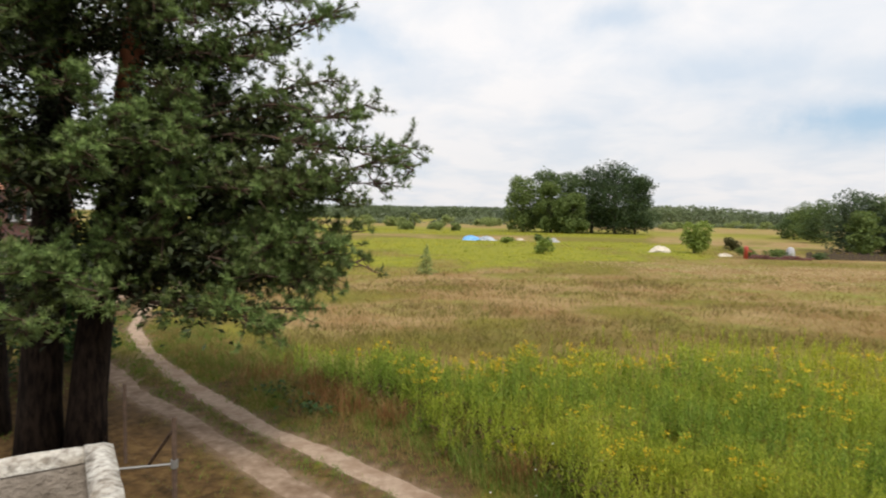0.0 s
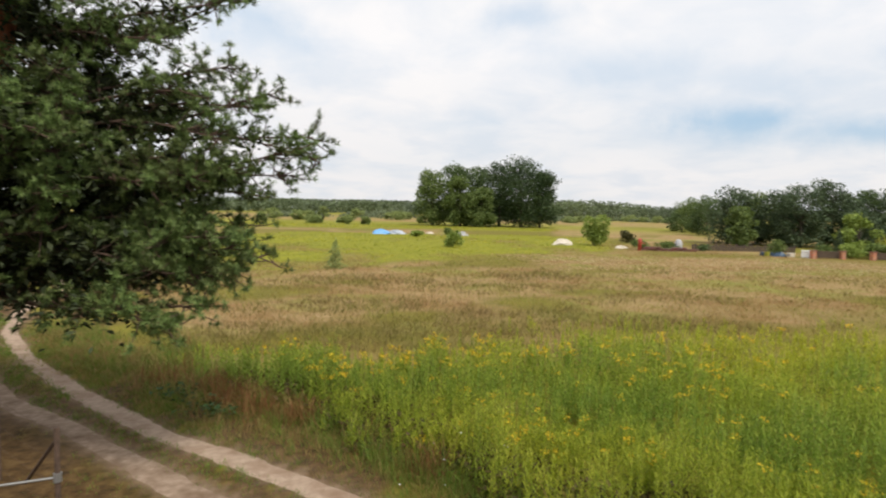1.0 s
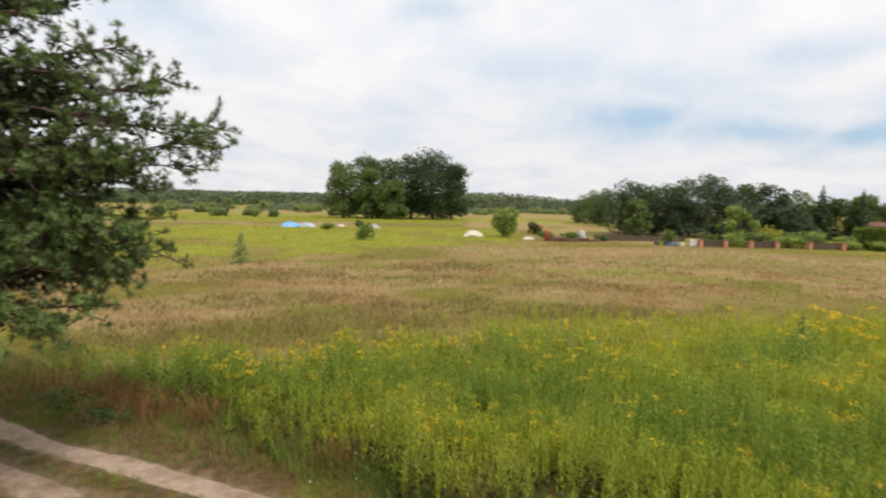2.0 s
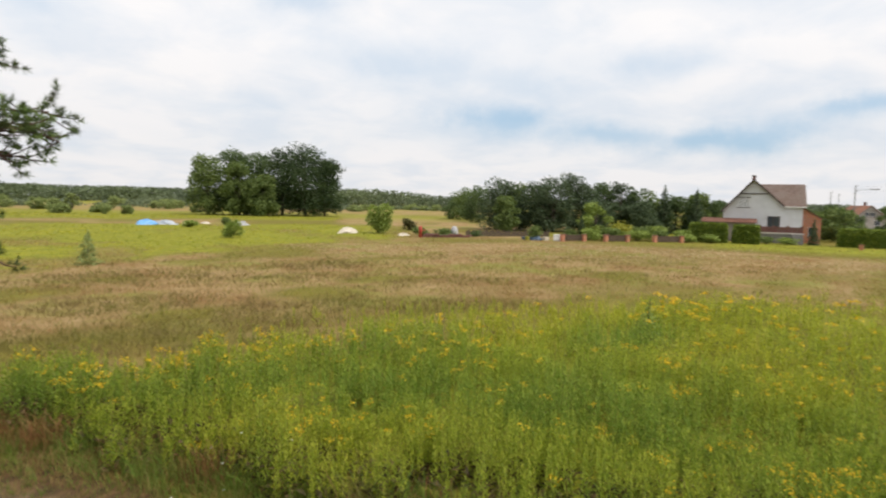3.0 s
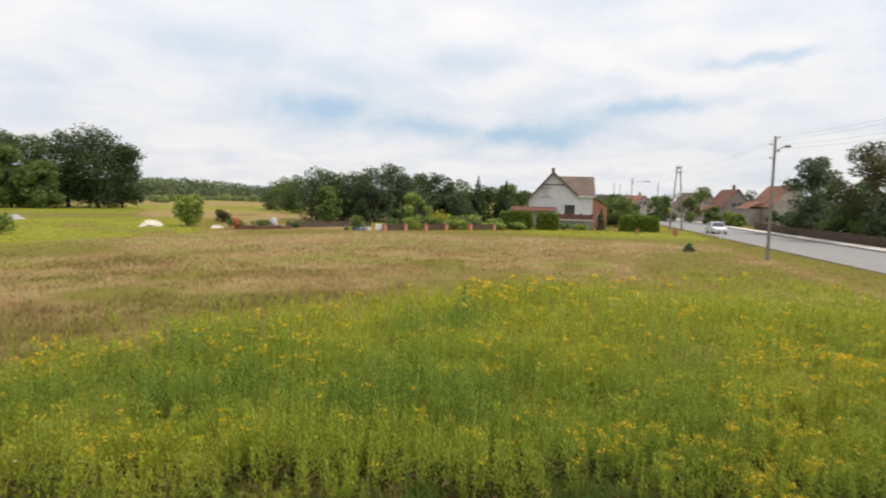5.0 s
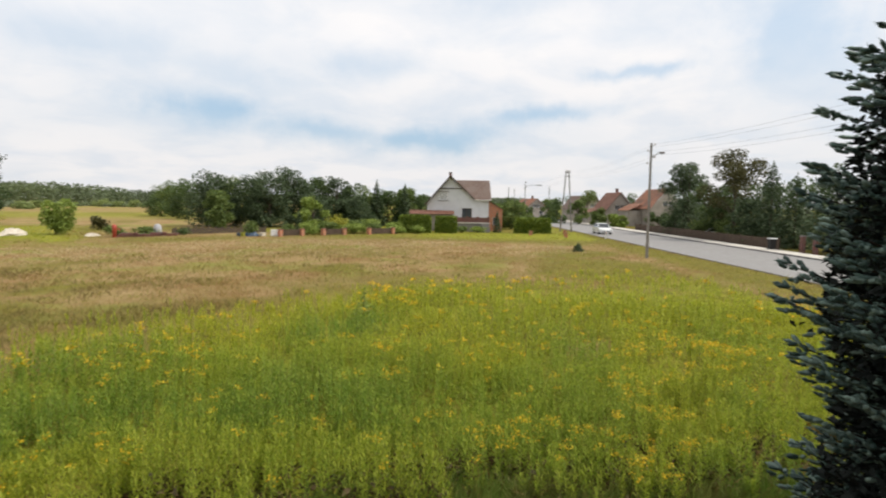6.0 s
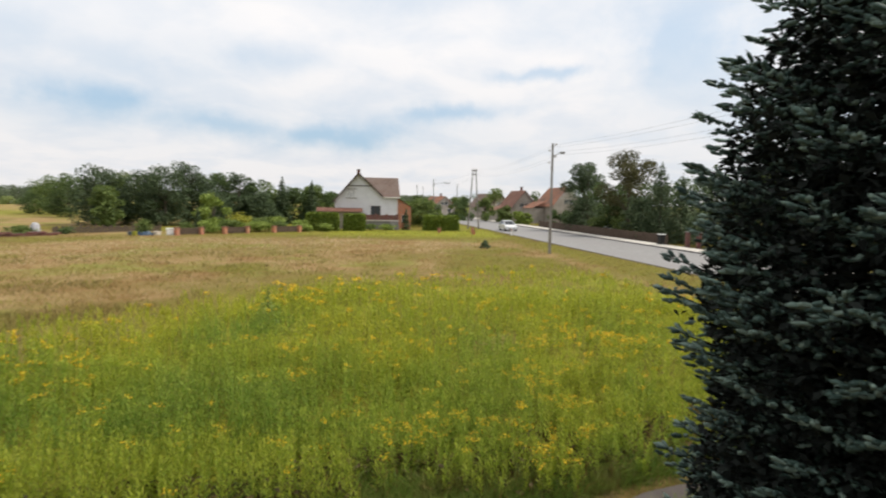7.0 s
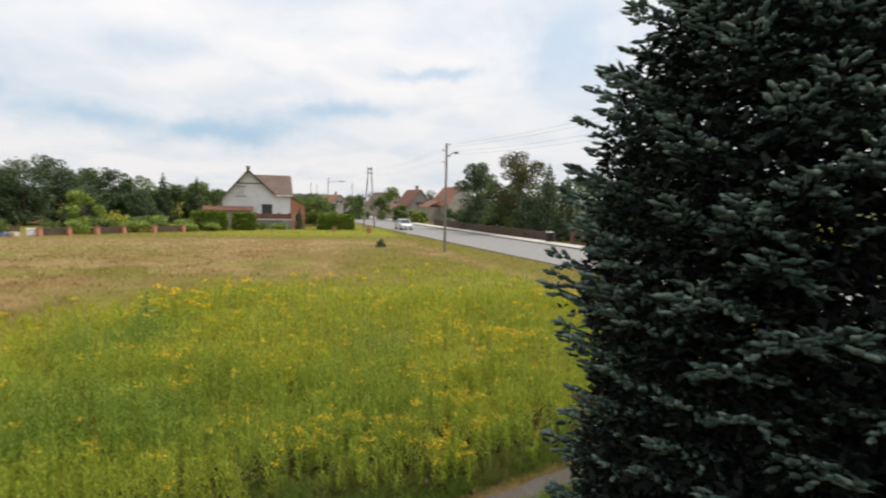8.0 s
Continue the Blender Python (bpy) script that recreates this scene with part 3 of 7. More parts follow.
GOLD_EDGE = [(-4.6, 16.5), (-3.6, 13.9), (-2.7, 12.7), (-1.5, 11.8), (-0.4, 10.4), (0.9, 8.4), (2.05, 7.1), (4.45, 5.25), (5.8, 4.2), (6.75, 3.45), (7.3, 2.2), (7.95, 1.4), (8.7, 0.65), (9.5, 0.0), (12.3, -2.1), (18.0, -7.3)]
ROAD_NEAR, ROAD_FAR = 19.6, 28.2


LUSH = [(-3.2, 13.0), (0.5, 12.0), (3.2, 11.0), (5.0, 9.2), (6.2, 7.8), (7.4, 6.4)]
# lusher spots of the dry meadow: x, y, half length, half depth
GREEN_SPOTS = [(-4.2, 27.5, 3.2, 2.6), (7.4, 23.6, 2.4, 1.8), (2.2, 20.8, 1.6, 1.2), (36, 13.2, 5.0, 2.6), (63.0, 31.5, 7.0, 3.4), (12.5, 27.0, 3.0, 1.4), (25.0, 24.0, 2.6, 1.6), (17.5, 38.0, 4.0, 1.5), (-2.0, 17.0, 2.2, 1.4)]


def spots(x, y, rows):
    """Share of soft round-edged spots, from 0 to 1."""
    out = np.zeros(np.shape(x))
    for cx, cy, a, b in rows:
        q = np.hypot((x - cx) / a, (y - cy) / b)
        out = np.maximum(out, 1 - step(q, 0.55, 1.25))
    return out


def plan(x, y):
    """What covers the ground at places x, y: shares of goldenrod, dry grass, meadow, bright field, short track grass, bare track."""
    x, y = np.asarray(x, float), np.asarray(y, float)
    r = np.hypot(x, y)
    u, v = x * ROAD_U.x + y * ROAD_U.y, x * ROAD_V.x + y * ROAD_V.y
    d_far, s_far = line_distance(x, y, RUT_FAR)
    d_near, _ = line_distance(x, y, RUT_NEAR)
    d_edge, s_edge = line_distance(x, y, GOLD_EDGE)
    field = np.where(s_edge > 0, d_edge, -d_edge)
    wob = patches(x, y, 9.0, 3)
    rag = patches(x, y, 1.2, 11)
    rut = np.maximum(1 - step(d_far, 0.14, 0.24 + 0.12 * rag), 1 - step(d_near, 0.16, 0.28 + 0.16 * rag))
    rut = rut * (1 - step(x, 5.0, 6.0))
    on_road = (v > ROAD_NEAR - 0.3) & (v < ROAD_FAR + 3.0)
    garden = (u > 67) & (v > -24) & (v < 18)
    south = (v > ROAD_FAR + 3)
    field_in = step(field, -0.20 + 1.0 * (rag - 0.5), 0.30 + 1.0 * (rag - 0.5))
    gold = field_in * (1 - step(y + 3.0 * (wob - 0.5) * step(x, 2, 9) + 1.4 * (rag - 0.5) - 1.6 * step(-x, -3.0, 2.5), 11.2, 14.4 + 4.6 * step(x, 0, 6))) * (1 - step(u + 8 * (wob - 0.5) + 3 * (rag - 0.5), 24, 35)) * (1 - step(v + 2 * (rag - 0.5), 12.8, 15.0))
    bright = step(r + 16 * (wob - 0.5) + 9 * (rag - 0.5) - 0.95 * np.clip(x + 3, 0, 22), 35, 41) * (1 - step(x - 0.38 * y, 2.0, 9.0)) * (1 - step(r + 12 * (wob - 0.5), 93, 99))
    bright = bright * (1 - 0.6 * step(patches(x, y, 7.0, 35), 0.56, 0.70))
    bright = np.maximum(bright, step(r + 6 * (wob - 0.5), 117, 122) * (1 - step(r + 10 * (wob - 0.5), 152, 162)) * (x < 0.35 * y) * 0.9)
    tongue = np.maximum(step(patches(x, y, 11.0, 21), 0.50, 0.64) * step(y, 12, 18), (1 - step(y, 15, 25)) * step(patches(x, y, 4.0, 25), 0.26, 0.52) * (field > 0.3) * step(x, -2, 5))
    tongue = tongue * (1 - 0.85 * spots(x, y, [(32, 40, 17, 10), (45, 32, 12, 7)]))
    tongue = np.maximum(tongue, spots(x + 2.0 * (rag - 0.5), y + 2.0 * (rag - 0.5), GREEN_SPOTS))
    gold = gold * (1 - spots(x + 0.8 * (rag - 0.5), y, [(3.4, 10.95, 0.9, 0.45), (1.2, 14.2, 0.8, 0.4), (9.6, 9.8, 0.8, 0.4), (15.6, 5.0, 1.2, 0.5)]))
    verge = step(v + 2 * (rag - 0.5), 14.6, 16.2) * 0.9 * (1 - step(v, ROAD_NEAR - 0.4, ROAD_NEAR)) + step(u + 5 * (wob - 0.5), 59, 62) * (u < 80) * step(v + 3 * (rag - 0.5), -6, -1) * (1 - step(v, 15, 17)) * 0.95
    meadow = np.clip(0.85 * tongue * (1 - step(v, 13.5, 14.8)) + verge, 0, 1) * (1 - bright)
    house_side = (s_far < 0) & (d_far > 0.3) & (y > -14)
    dry = np.clip(step(field, 0.0, 0.6), 0, 1) * (1 - gold) * (1 - bright) * (1 - meadow)
    short = np.where(field < 0.15, 1.0, 0.0) * (1 - rut)
    off = on_road | south
    for a in (gold, bright, meadow, dry):
        a[off] = 0
    gold[garden] = bright[garden] = 0
    dry[garden] = dry[garden] * 0.3
    return dict(gold=gold, dry=dry, meadow=meadow, bright=bright, short=short, rut=rut, u=u, v=v, r=r, field=field, d_far=d_far, d_near=d_near,
                house_side=house_side, off=off, garden=garden, rag=rag, wob=wob, south=south)


def ground_height(x, y):
    """Gentle unevenness, level under the road and far away."""
    x, y = np.asarray(x, float), np.asarray(y, float)
    v = x * ROAD_V.x + y * ROAD_V.y
    calm = step(np.abs(v - 24), 5.5, 9.0) * (1 - step(np.hypot(x, y), 120, 200))
    d1, _ = line_distance(x, y, RUT_FAR)
    d2, _ = line_distance(x, y, RUT_NEAR)
    sunk = -0.05 * (np.exp(-(d1 / 0.3) ** 2) + np.exp(-(d2 / 0.3) ** 2))
    return calm * (0.16 * (value_noise(x, y, 13.0, 5) - 0.5) + 0.05 * (value_noise(x, y, 1.7, 6) - 0.5)) + sunk


def build_ground():
    """One sheet from under the terrace to the horizon."""
    rr = np.concatenate([np.array([0.0]), np.geomspace(1.5, 60, 120), np.geomspace(63, 4200, 46)])
    az = np.radians(np.concatenate([np.arange(-125, 60, 0.9), np.arange(60, 235, 2.5)]))
    na, nr = len(az), len(rr)
    A, Rr = np.meshgrid(az, rr, indexing="ij")
    x, y = -np.sin(A) * Rr, np.cos(A) * Rr
    z = ground_height(x.ravel(), y.ravel()).reshape(x.shape)
    co = np.stack([x, y, z], -1).reshape(-1, 3).astype(np.float32)
    i, j = np.meshgrid(np.arange(na), np.arange(nr - 1), indexing="ij")
    k = (i + 1) % na
    f = np.stack([i * nr + j, i * nr + j + 1, k * nr + j + 1, k * nr + j], -1).reshape(-1, 4)[:, ::-1]
    me = bpy.data.meshes.new("ground")
    me.vertices.add(len(co))
    me.vertices.foreach_set("co", co.ravel())
    me.loops.add(f.size)
    me.loops.foreach_set("vertex_index", np.ascontiguousarray(f, dtype=np.int32).ravel())
    me.polygons.add(len(f))
    me.polygons.foreach_set("loop_start", np.arange(0, f.size, 4, dtype=np.int32))
    me.update(calc_edges=True)
    p = plan(co[:, 0].astype(float), co[:, 1].astype(float))
    r = p["r"]
    far = step(r, 110, 160)
    bands = value_noise(co[:, 0] * 0.15, co[:, 1] + 0.3 * co[:, 0], 42.0, 9)
    dry = np.clip(p["dry"] + 0.25 * p["gold"] + far * step(bands, 0.35, 0.6), 0, 1)
    fresh = np.clip(0.55 * p["gold"] + 0.9 * p["bright"] + 0.5 * p["meadow"] + 0.35 * p["south"] + 0.5 * p["garden"], 0, 1)
    fresh = np.maximum(fresh, far * step(1 - bands, 0.35, 0.7) * 0.8)
    fresh = np.maximum(fresh, np.clip(p["short"] * step(p["rag"] + 0.22 * step(co[:, 0], 2.0, 5.0), 0.40, 0.62) * (1 - 0.97 * p["house_side"] * step(p["d_near"], 0.25, 0.7)), 0, 1) * (0.55 - 0.42 * step(co[:, 0], 2.0, 5.0)) * (1 - 0.8 * p["house_side"]))
    sand = p["rut"] * 0.9 + 0.18 * p["short"] * step(0.6 - p["rag"], 0.0, 0.2) * step(1.0 - np.minimum(p["d_far"], p["d_near"]), 0, 0.8)
    col = np.stack([dry, fresh, np.clip(sand, 0, 1), np.ones_like(dry)], -1).astype(np.float32)
    at = me.color_attributes.new("cover", "FLOAT_COLOR", "POINT")
    at.data.foreach_set("color", col.ravel())
    me.materials.append(M_GROUND)
    me.shade_smooth()
    return tagged(new("ground", me), "flat sandy meadow ground with dry and green growth", "ground", kind="structure")


build_ground()


def strip(name, line, half, material, label, category, z=0.010, step_m=0.12):
    """A ragged-edged strip of bare sand along a line, laid on the ground."""
    pts = []
    for a, b in zip(line, line[1:]):
        a, b = Vector(a), Vector(b)
        n = max(1, int((b - a).length / step_m))
        pts += [a.lerp(b, k / n) for k in range(n)]
    for _ in range(14):
        pts = [pts[0]] + [(pts[k - 1] + pts[k] * 2 + pts[k + 1]) / 4 for k in range(1, len(pts) - 1)] + [pts[-1]]
    P = np.array([(p.x, p.y) for p in pts])
    T = np.gradient(P, axis=0)
    T /= np.linalg.norm(T, axis=1)[:, None]
    Nn = np.stack([-T[:, 1], T[:, 0]], -1)
    s = np.arange(len(P)) * step_m
    wl = half * (0.70 + 0.34 * value_noise(s, s * 0, 1.3, 31) + 0.30 * value_noise(s, s * 0, 0.3, 32))
    wr = half * (0.70 + 0.34 * value_noise(s, s * 0, 1.2, 41) + 0.30 * value_noise(s, s * 0, 0.27, 42))
    cols = (-1, -0.75, -0.4, 0.0, 0.4, 0.75, 1.0)
    bm = bmesh.new()
    rows = []
    for c in cols:
        q = P + Nn * (np.where(c < 0, wl, wr) * c)[:, None]
        zz = ground_height(q[:, 0], q[:, 1]) + z * (1.0 - 1.6 * c ** 4) + 0.005 * (value_noise(q[:, 0], q[:, 1], 0.45, 51) - 0.3)
        rows.append([bm.verts.new(v) for v in np.column_stack([q, zz])])
    for a, b in zip(rows, rows[1:]):
        for k in range(len(P) - 1):
            bm.faces.new((a[k], a[k + 1], b[k + 1], b[k]))
    return tagged(part(name, bm, material, smooth=True), label, category, kind="structure")


strip("track_rut", RUT_FAR[:14], 0.235, M_SAND, "pale sandy wheel rut of the field track", "track", z=0.03)
strip("path_apron", [(4.4, 3.55), (5.6, 2.45), (6.6, 1.55), (7.2, 0.95), (8.45, -0.12), (10.8, -2.3), (15.8, -7.1)], 0.42, M_PATH_GREY, "worn dark grey surface where the track nears the road", "track", z=0.03)
strip("track_rut", RUT_NEAR[:14], 0.23, M_DIRT, "brown sandy wheel rut beside the fence", "track", z=0.03)


def build_road():
    def ribbon(v0, v1, z0, z1, u0=-40, u1=420, bevel=0.0):
        bm = bmesh.new()
        n = 84
        rows = []
        for k in range(n + 1):
            u = u0 + (u1 - u0) * k / n
            rows.append([bm.verts.new(road_place(u, v).translation + Vector((0, 0, z))) for v, z in ((v0, z0), (v0, z1), (v1, z1), (v1, z0))])
        for a, b in zip(rows, rows[1:]):
            for j in range(3):
                bm.faces.new((a[j], a[j + 1], b[j + 1], b[j]))
        return bm

    tagged(part("road", ribbon(ROAD_NEAR, ROAD_FAR, -0.1, 0.05), M_ASPHALT), "grey worn asphalt village road", "road", kind="structure")
    # the kerb's dark tone holds the shade on its road face
    tagged(part("kerb", ribbon(ROAD_FAR, ROAD_FAR + 0.15, -0.1, 0.17), M_KERB), "dark concrete kerb along the road", "kerb", kind="structure")
    tagged(part("pavement", ribbon(ROAD_FAR + 0.15, ROAD_FAR + 2.1, -0.1, 0.18), M_CONCRETE), "pale concrete pavement along the road", "pavement", kind="structure")


build_road()


def build_terrace():
    """The corner of the limewashed terrace wall over which the camera looks, and the house wall under it."""
    top = 3.2
    m = road_place(0.12, -2.03)
    t = thing("terrace_wall", m, "low weathered terrace wall with flaking limewashed top", "wall", kind="structure")
    # x: along the front (south), y: outwards
    def coping(x0, x1, y0, y1, joined=0.0, closed=True):
        bm = bmesh.new()
        nx, ny = max(2, int((x1 - x0) / 0.025)), max(2, int((y1 - y0) / 0.025))
        grid = [[bm.verts.new((x0 + (x1 - x0) * a / nx, y0 + (y1 - y0) * b / ny,
                               top + 0.008 * (noise.noise(Vector((a * 0.31 + x0 * 9, b * 0.35, 2.0))) - 0.2)
                               - 0.013 * (a in (0, nx)) - 0.013 * (b == 0 and x0 + (x1 - x0) * a / nx > joined) - 0.013 * (b == ny and closed))) for b in range(ny + 1)] for a in range(nx + 1)]
        for a in range(nx):
            for b in range(ny):
                bm.faces.new((grid[a][b], grid[a + 1][b], grid[a + 1][b + 1], grid[a][b + 1]))
        rim = [g[0] for g in grid] + grid[-1][1:] + [g[-1] for g in grid[-2::-1]] + grid[0][-2:0:-1]
        low = [bm.verts.new((v.co.x, v.co.y, top - 0.045)) for v in rim]
        for k in range(len(rim)):
            j = (k + 1) % len(rim)
            bm.faces.new((rim[k], low[k], low[j], rim[j]))
        return bm

    part("coping", coping(-0.005, 4.2, -0.070, 0.005, joined=0.06), M_LIME, t, "flaking limewashed coping", smooth=True)
    part("coping", coping(-0.005, 0.055, -2.6, -0.071, closed=False), M_LIME, t, "flaking limewashed coping", smooth=True)
    part("wall", boxes(((0, -0.065, 0), (4.2, 0, top - 0.045))), M_DIRTY_WALL, t)
    part("wall", boxes(((0, -2.6, 0), (0.05, -0.065, top - 0.045))), M_DIRTY_WALL, t)
    part("floor", boxes(((0.09, -2.6, 2.1), (4.2, -0.09, 2.3))), M_DIRTY_WALL, t)
    # unseen house block, added to close the place and bound the light
    w = thing("house_wall", road_place(-2.48, -2.03), "plain rendered house wall behind the terrace", "wall", kind="structure")
    part("wall", boxes(((0, -0.3, 0), (9, 0, 6.5))), M_RENDER, w)
    part("wall", boxes(((0, -7, 0), (0.3, -0.302, 6.5))), M_RENDER, w)
    part("wall", boxes(((8.7, -7, 0), (9, -0.302, 6.5))), M_RENDER, w)
    part("wall", boxes(((0, -7.3, 0), (9, -7.002, 6.5))), M_RENDER, w)
    part("roof", boxes(((-0.3, -7.6, 6.503), (9.3, 0.3, 6.72)), bevel=0.02), M_CONCRETE, w)


build_terrace()

# ---------------------------------------------------------------- trees and shrubs


def unit(n, rng):
    v = rng.normal(size=(n, 3))
    return v / np.linalg.norm(v, axis=1)[:, None]


def leaf_quads(c, size, rng, flat=0.0, long=1.0):
    """Pointed leaves at points c, each turned by chance (flat: how much they lie level)."""
    n = len(c)
    a, b = unit(n, rng), unit(n, rng)
    nrm = unit(n, rng)
    nrm[:, 2] = np.abs(nrm[:, 2]) + flat
    nrm /= np.linalg.norm(nrm, axis=1)[:, None]
    a = np.cross(nrm, b)
    a /= np.linalg.norm(a, axis=1)[:, None] + 1e-9
    b = np.cross(nrm, a)
    s = np.broadcast_to(np.asarray(size), (n,))[:, None]
    a, b = a * s * 0.5 * long, b * s * 0.42
    bend = nrm * s * 0.12
    return np.stack([c - a - bend, c - b + a * 0.15 + bend, c + a - bend, c + b + a * 0.15 + bend], 1)


def crown_points(clumps, n, rng, shell=0.55):
    """Points within clumps (x, y, z, rx, rz), thicker towards their skins."""
    cl = np.asarray(clumps, float)
    w = cl[:, 3] ** 2
    k = rng.choice(len(cl), n, p=w / w.sum())
    d = unit(n, rng)
    rad = shell + (1 - shell) * rng.random(n) ** 0.6
    rad *= 1 + 0.09 * rng.normal(size=n)
    rad *= 0.82 + 0.36 * value_noise(d[:, 0] * 3 + cl[k, 0], d[:, 2] * 3 + cl[k, 2] + d[:, 1], 0.7, 4)
    out = cl[k, :3].copy()
    out[:, 0] += d[:, 0] * rad * cl[k, 3]
    out[:, 1] += d[:, 1] * rad * cl[k, 3]
    out[:, 2] += d[:, 2] * rad * cl[k, 4]
    return out


def limb(a, b, sag, n, rng):
    a, b = Vector(a), Vector(b)
    return [a.lerp(b, k / n) + Vector((rng.normal() * 0.02, rng.normal() * 0.02, sag * math.sin(math.pi * k / n))) for k in range(n + 1)]


def broad_tree(at, height, width, material, label, seed, leaves=2600, leaf=0.45, base=0.12, clumps=22, name="tree", category="tree", group="", lean=0.0, squat=1.0, trunk_r=None):
    """A broadleaved tree: trunk, limbs into every clump, and a crown of loose leaf clumps with gaps."""
    rng = np.random.default_rng(seed)
    at = Vector(at)
    t = thing(name, Matrix.Translation(at), label, category, group)
    r0 = trunk_r or 0.022 * height
    cl = []
    for _ in range(clumps):
        f = rng.random() ** (1.2 if base < 0.02 else 0.9)
        z = height * (base + (1 - base) * (0.09 + 0.83 * f))
        out = width * 0.5 * math.sqrt(max(0.05, 1 - (abs(f - 0.42) / 0.62) ** 2.2)) * squat
        a, q = rng.random() * 2 * math.pi, math.sqrt(rng.random())
        s = width * (0.08 + 0.12 * rng.random())
        cl.append((math.cos(a) * out * q * 0.82 + lean * f, math.sin(a) * out * q * 0.82, z, s, s * 0.8))
    bm = bmesh.new()
    top = Vector((lean * 0.5, 0, height * 0.72))
    tube(bm, limb((0, 0, -0.15), top, 0.0, 6, rng), [r0 * (1.25 - 1.1 * k / 6) for k in range(7)], 8)
    for c in cl[:12]:
        z0 = max(height * base * 0.8, c[2] * 0.55)
        tube(bm, limb((lean * 0.5 * z0 / height, 0, z0), c[:3], 0.03 * height, 4, rng), [r0 * 0.45, r0 * 0.36, r0 * 0.26, r0 * 0.16, r0 * 0.06], 5)
    part("trunk", bm, M_TRUNK, t, smooth=True)
    pts = crown_points(cl, leaves, rng, 0.42)
    quads("crown", leaf_quads(pts, leaf * (0.6 + 0.8 * rng.random(leaves)), rng, 0.25), material, t)
    return t


def pine_tree_far(at, height, width, label, seed, leaves=2600, leaf=0.38, material=None, base=0.15, group=""):
    """A pine at some distance: layered, uneven plates of needles on a bare-footed trunk."""
    rng = np.random.default_rng(seed)
    t = thing("pine_tree", Matrix.Translation(Vector(at)), label, "tree", group)
    cl = []
    levels = int(7 + height * 0.5)
    for k in range(levels):
        f = k / (levels - 1)
        z = height * (base + (1 - base) * 0.93 * f)
        reach = width * 0.5 * (1.02 - f ** 1.5) * (0.75 + 0.35 * rng.random()) + 0.25
        for _ in range(4 if f < 0.85 else 2):
            a = rng.random() * 2 * math.pi
            q = (0.35 + 0.6 * rng.random()) * (1 - 0.5 * step(f, 0.7, 1.0))
            s = (0.20 + 0.10 * rng.random()) * width * (1 - 0.5 * f)
            cl.append((math.cos(a) * reach * q, math.sin(a) * reach * q, z + 0.05 * height * rng.normal() * 0.5, s, s * 0.55))
    bm = bmesh.new()
    tube(bm, [(0, 0, -0.15), (0.05, 0, height * 0.3), (0, 0.05, height * 0.65), (0, 0, height * 0.97)], [0.02 * height, 0.017 * height, 0.011 * height, 0.02], 7)
    for c in cl[::2]:
        tube(bm, limb((0, 0, c[2] - 0.03 * height), c[:3], 0.1, 3, rng), [0.05, 0.04, 0.03, 0.012], 4)
    part("trunk", bm, M_TRUNK, t, smooth=True)
    pts = crown_points(cl, leaves, rng, 0.35)
    quads("crown", leaf_quads(pts, leaf * (0.6 + 0.8 * rng.random(leaves)), rng, 0.5), material or M_LEAF_PINE, t)
    return t


def fir_tree_far(at, height, width, label, seed, leaves=1500, leaf=0.3, material=None, name="fir_tree", twist=0.0):
    """A slim conical conifer with tiers of drooping boughs."""
    rng = np.random.default_rng(seed)
    t = thing(name, Matrix.Translation(Vector(at)), label, "tree")
    bm = bmesh.new()
    tube(bm, [(0, 0, -0.1), (0, 0, height * 0.5), (0, 0, height)], [0.016 * height, 0.011 * height, 0.01], 6)
    part("trunk", bm, M_TRUNK, t, smooth=True)
    f = 1 - np.sqrt(rng.random(leaves))
    gap = min(0.42, height / 11)
    tier = np.floor(f * height / gap)
    f = (tier + 0.9 * rng.random(leaves)) * gap / height
    f = np.clip(f, 0.02, 1.0)
    a = rng.random(leaves) * 2 * math.pi
    rad = width * 0.5 * (1 - f) ** 0.85 * (0.25 + 0.8 * rng.random(leaves) ** 0.5) * (0.8 + 0.3 * np.sin(a * 5 + tier))
    pts = np.stack([np.cos(a) * rad, np.sin(a) * rad, f * height - 0.15 * rad], -1)
    quads("crown", leaf_quads(pts, leaf * (0.6 + 0.7 * rng.random(leaves)), rng, 0.6), material or M_LEAF_PINE, t)
    return t


def shrub(at, height, width, material, label, seed, leaves=900, leaf=0.22, name="shrub", category="shrub", group=""):
    """A bush of many stems and leaf clumps down to the ground."""
    rng = np.random.default_rng(seed)
    t = thing(name, Matrix.Translation(Vector(at)), label, category, group)
    cl = []
    for _ in range(11):
        a, q = rng.random() * 2 * math.pi, math.sqrt(rng.random()) * 0.55
        s = 0.19 * width + 0.1 * width * rng.random()
        cl.append((math.cos(a) * q * width * 0.5, math.sin(a) * q * width * 0.5, height * (0.2 + 0.62 * rng.random()), s, min(s, height * 0.24)))
    bm = bmesh.new()
    for c in cl[:7]:
        tube(bm, limb((rng.normal() * 0.05, rng.normal() * 0.05, -0.05), c[:3], 0.02, 3, rng), [0.025, 0.02, 0.014, 0.006], 5)
    part("stems", bm, M_TRUNK, t, smooth=True)
    pts = crown_points(cl, leaves, rng, 0.5)
    pts[:, 2] = np.maximum(pts[:, 2], 0.05)
    quads("leaves", leaf_quads(pts, leaf * (0.6 + 0.8 * rng.random(leaves)), rng, 0.3), material, t)
    return t


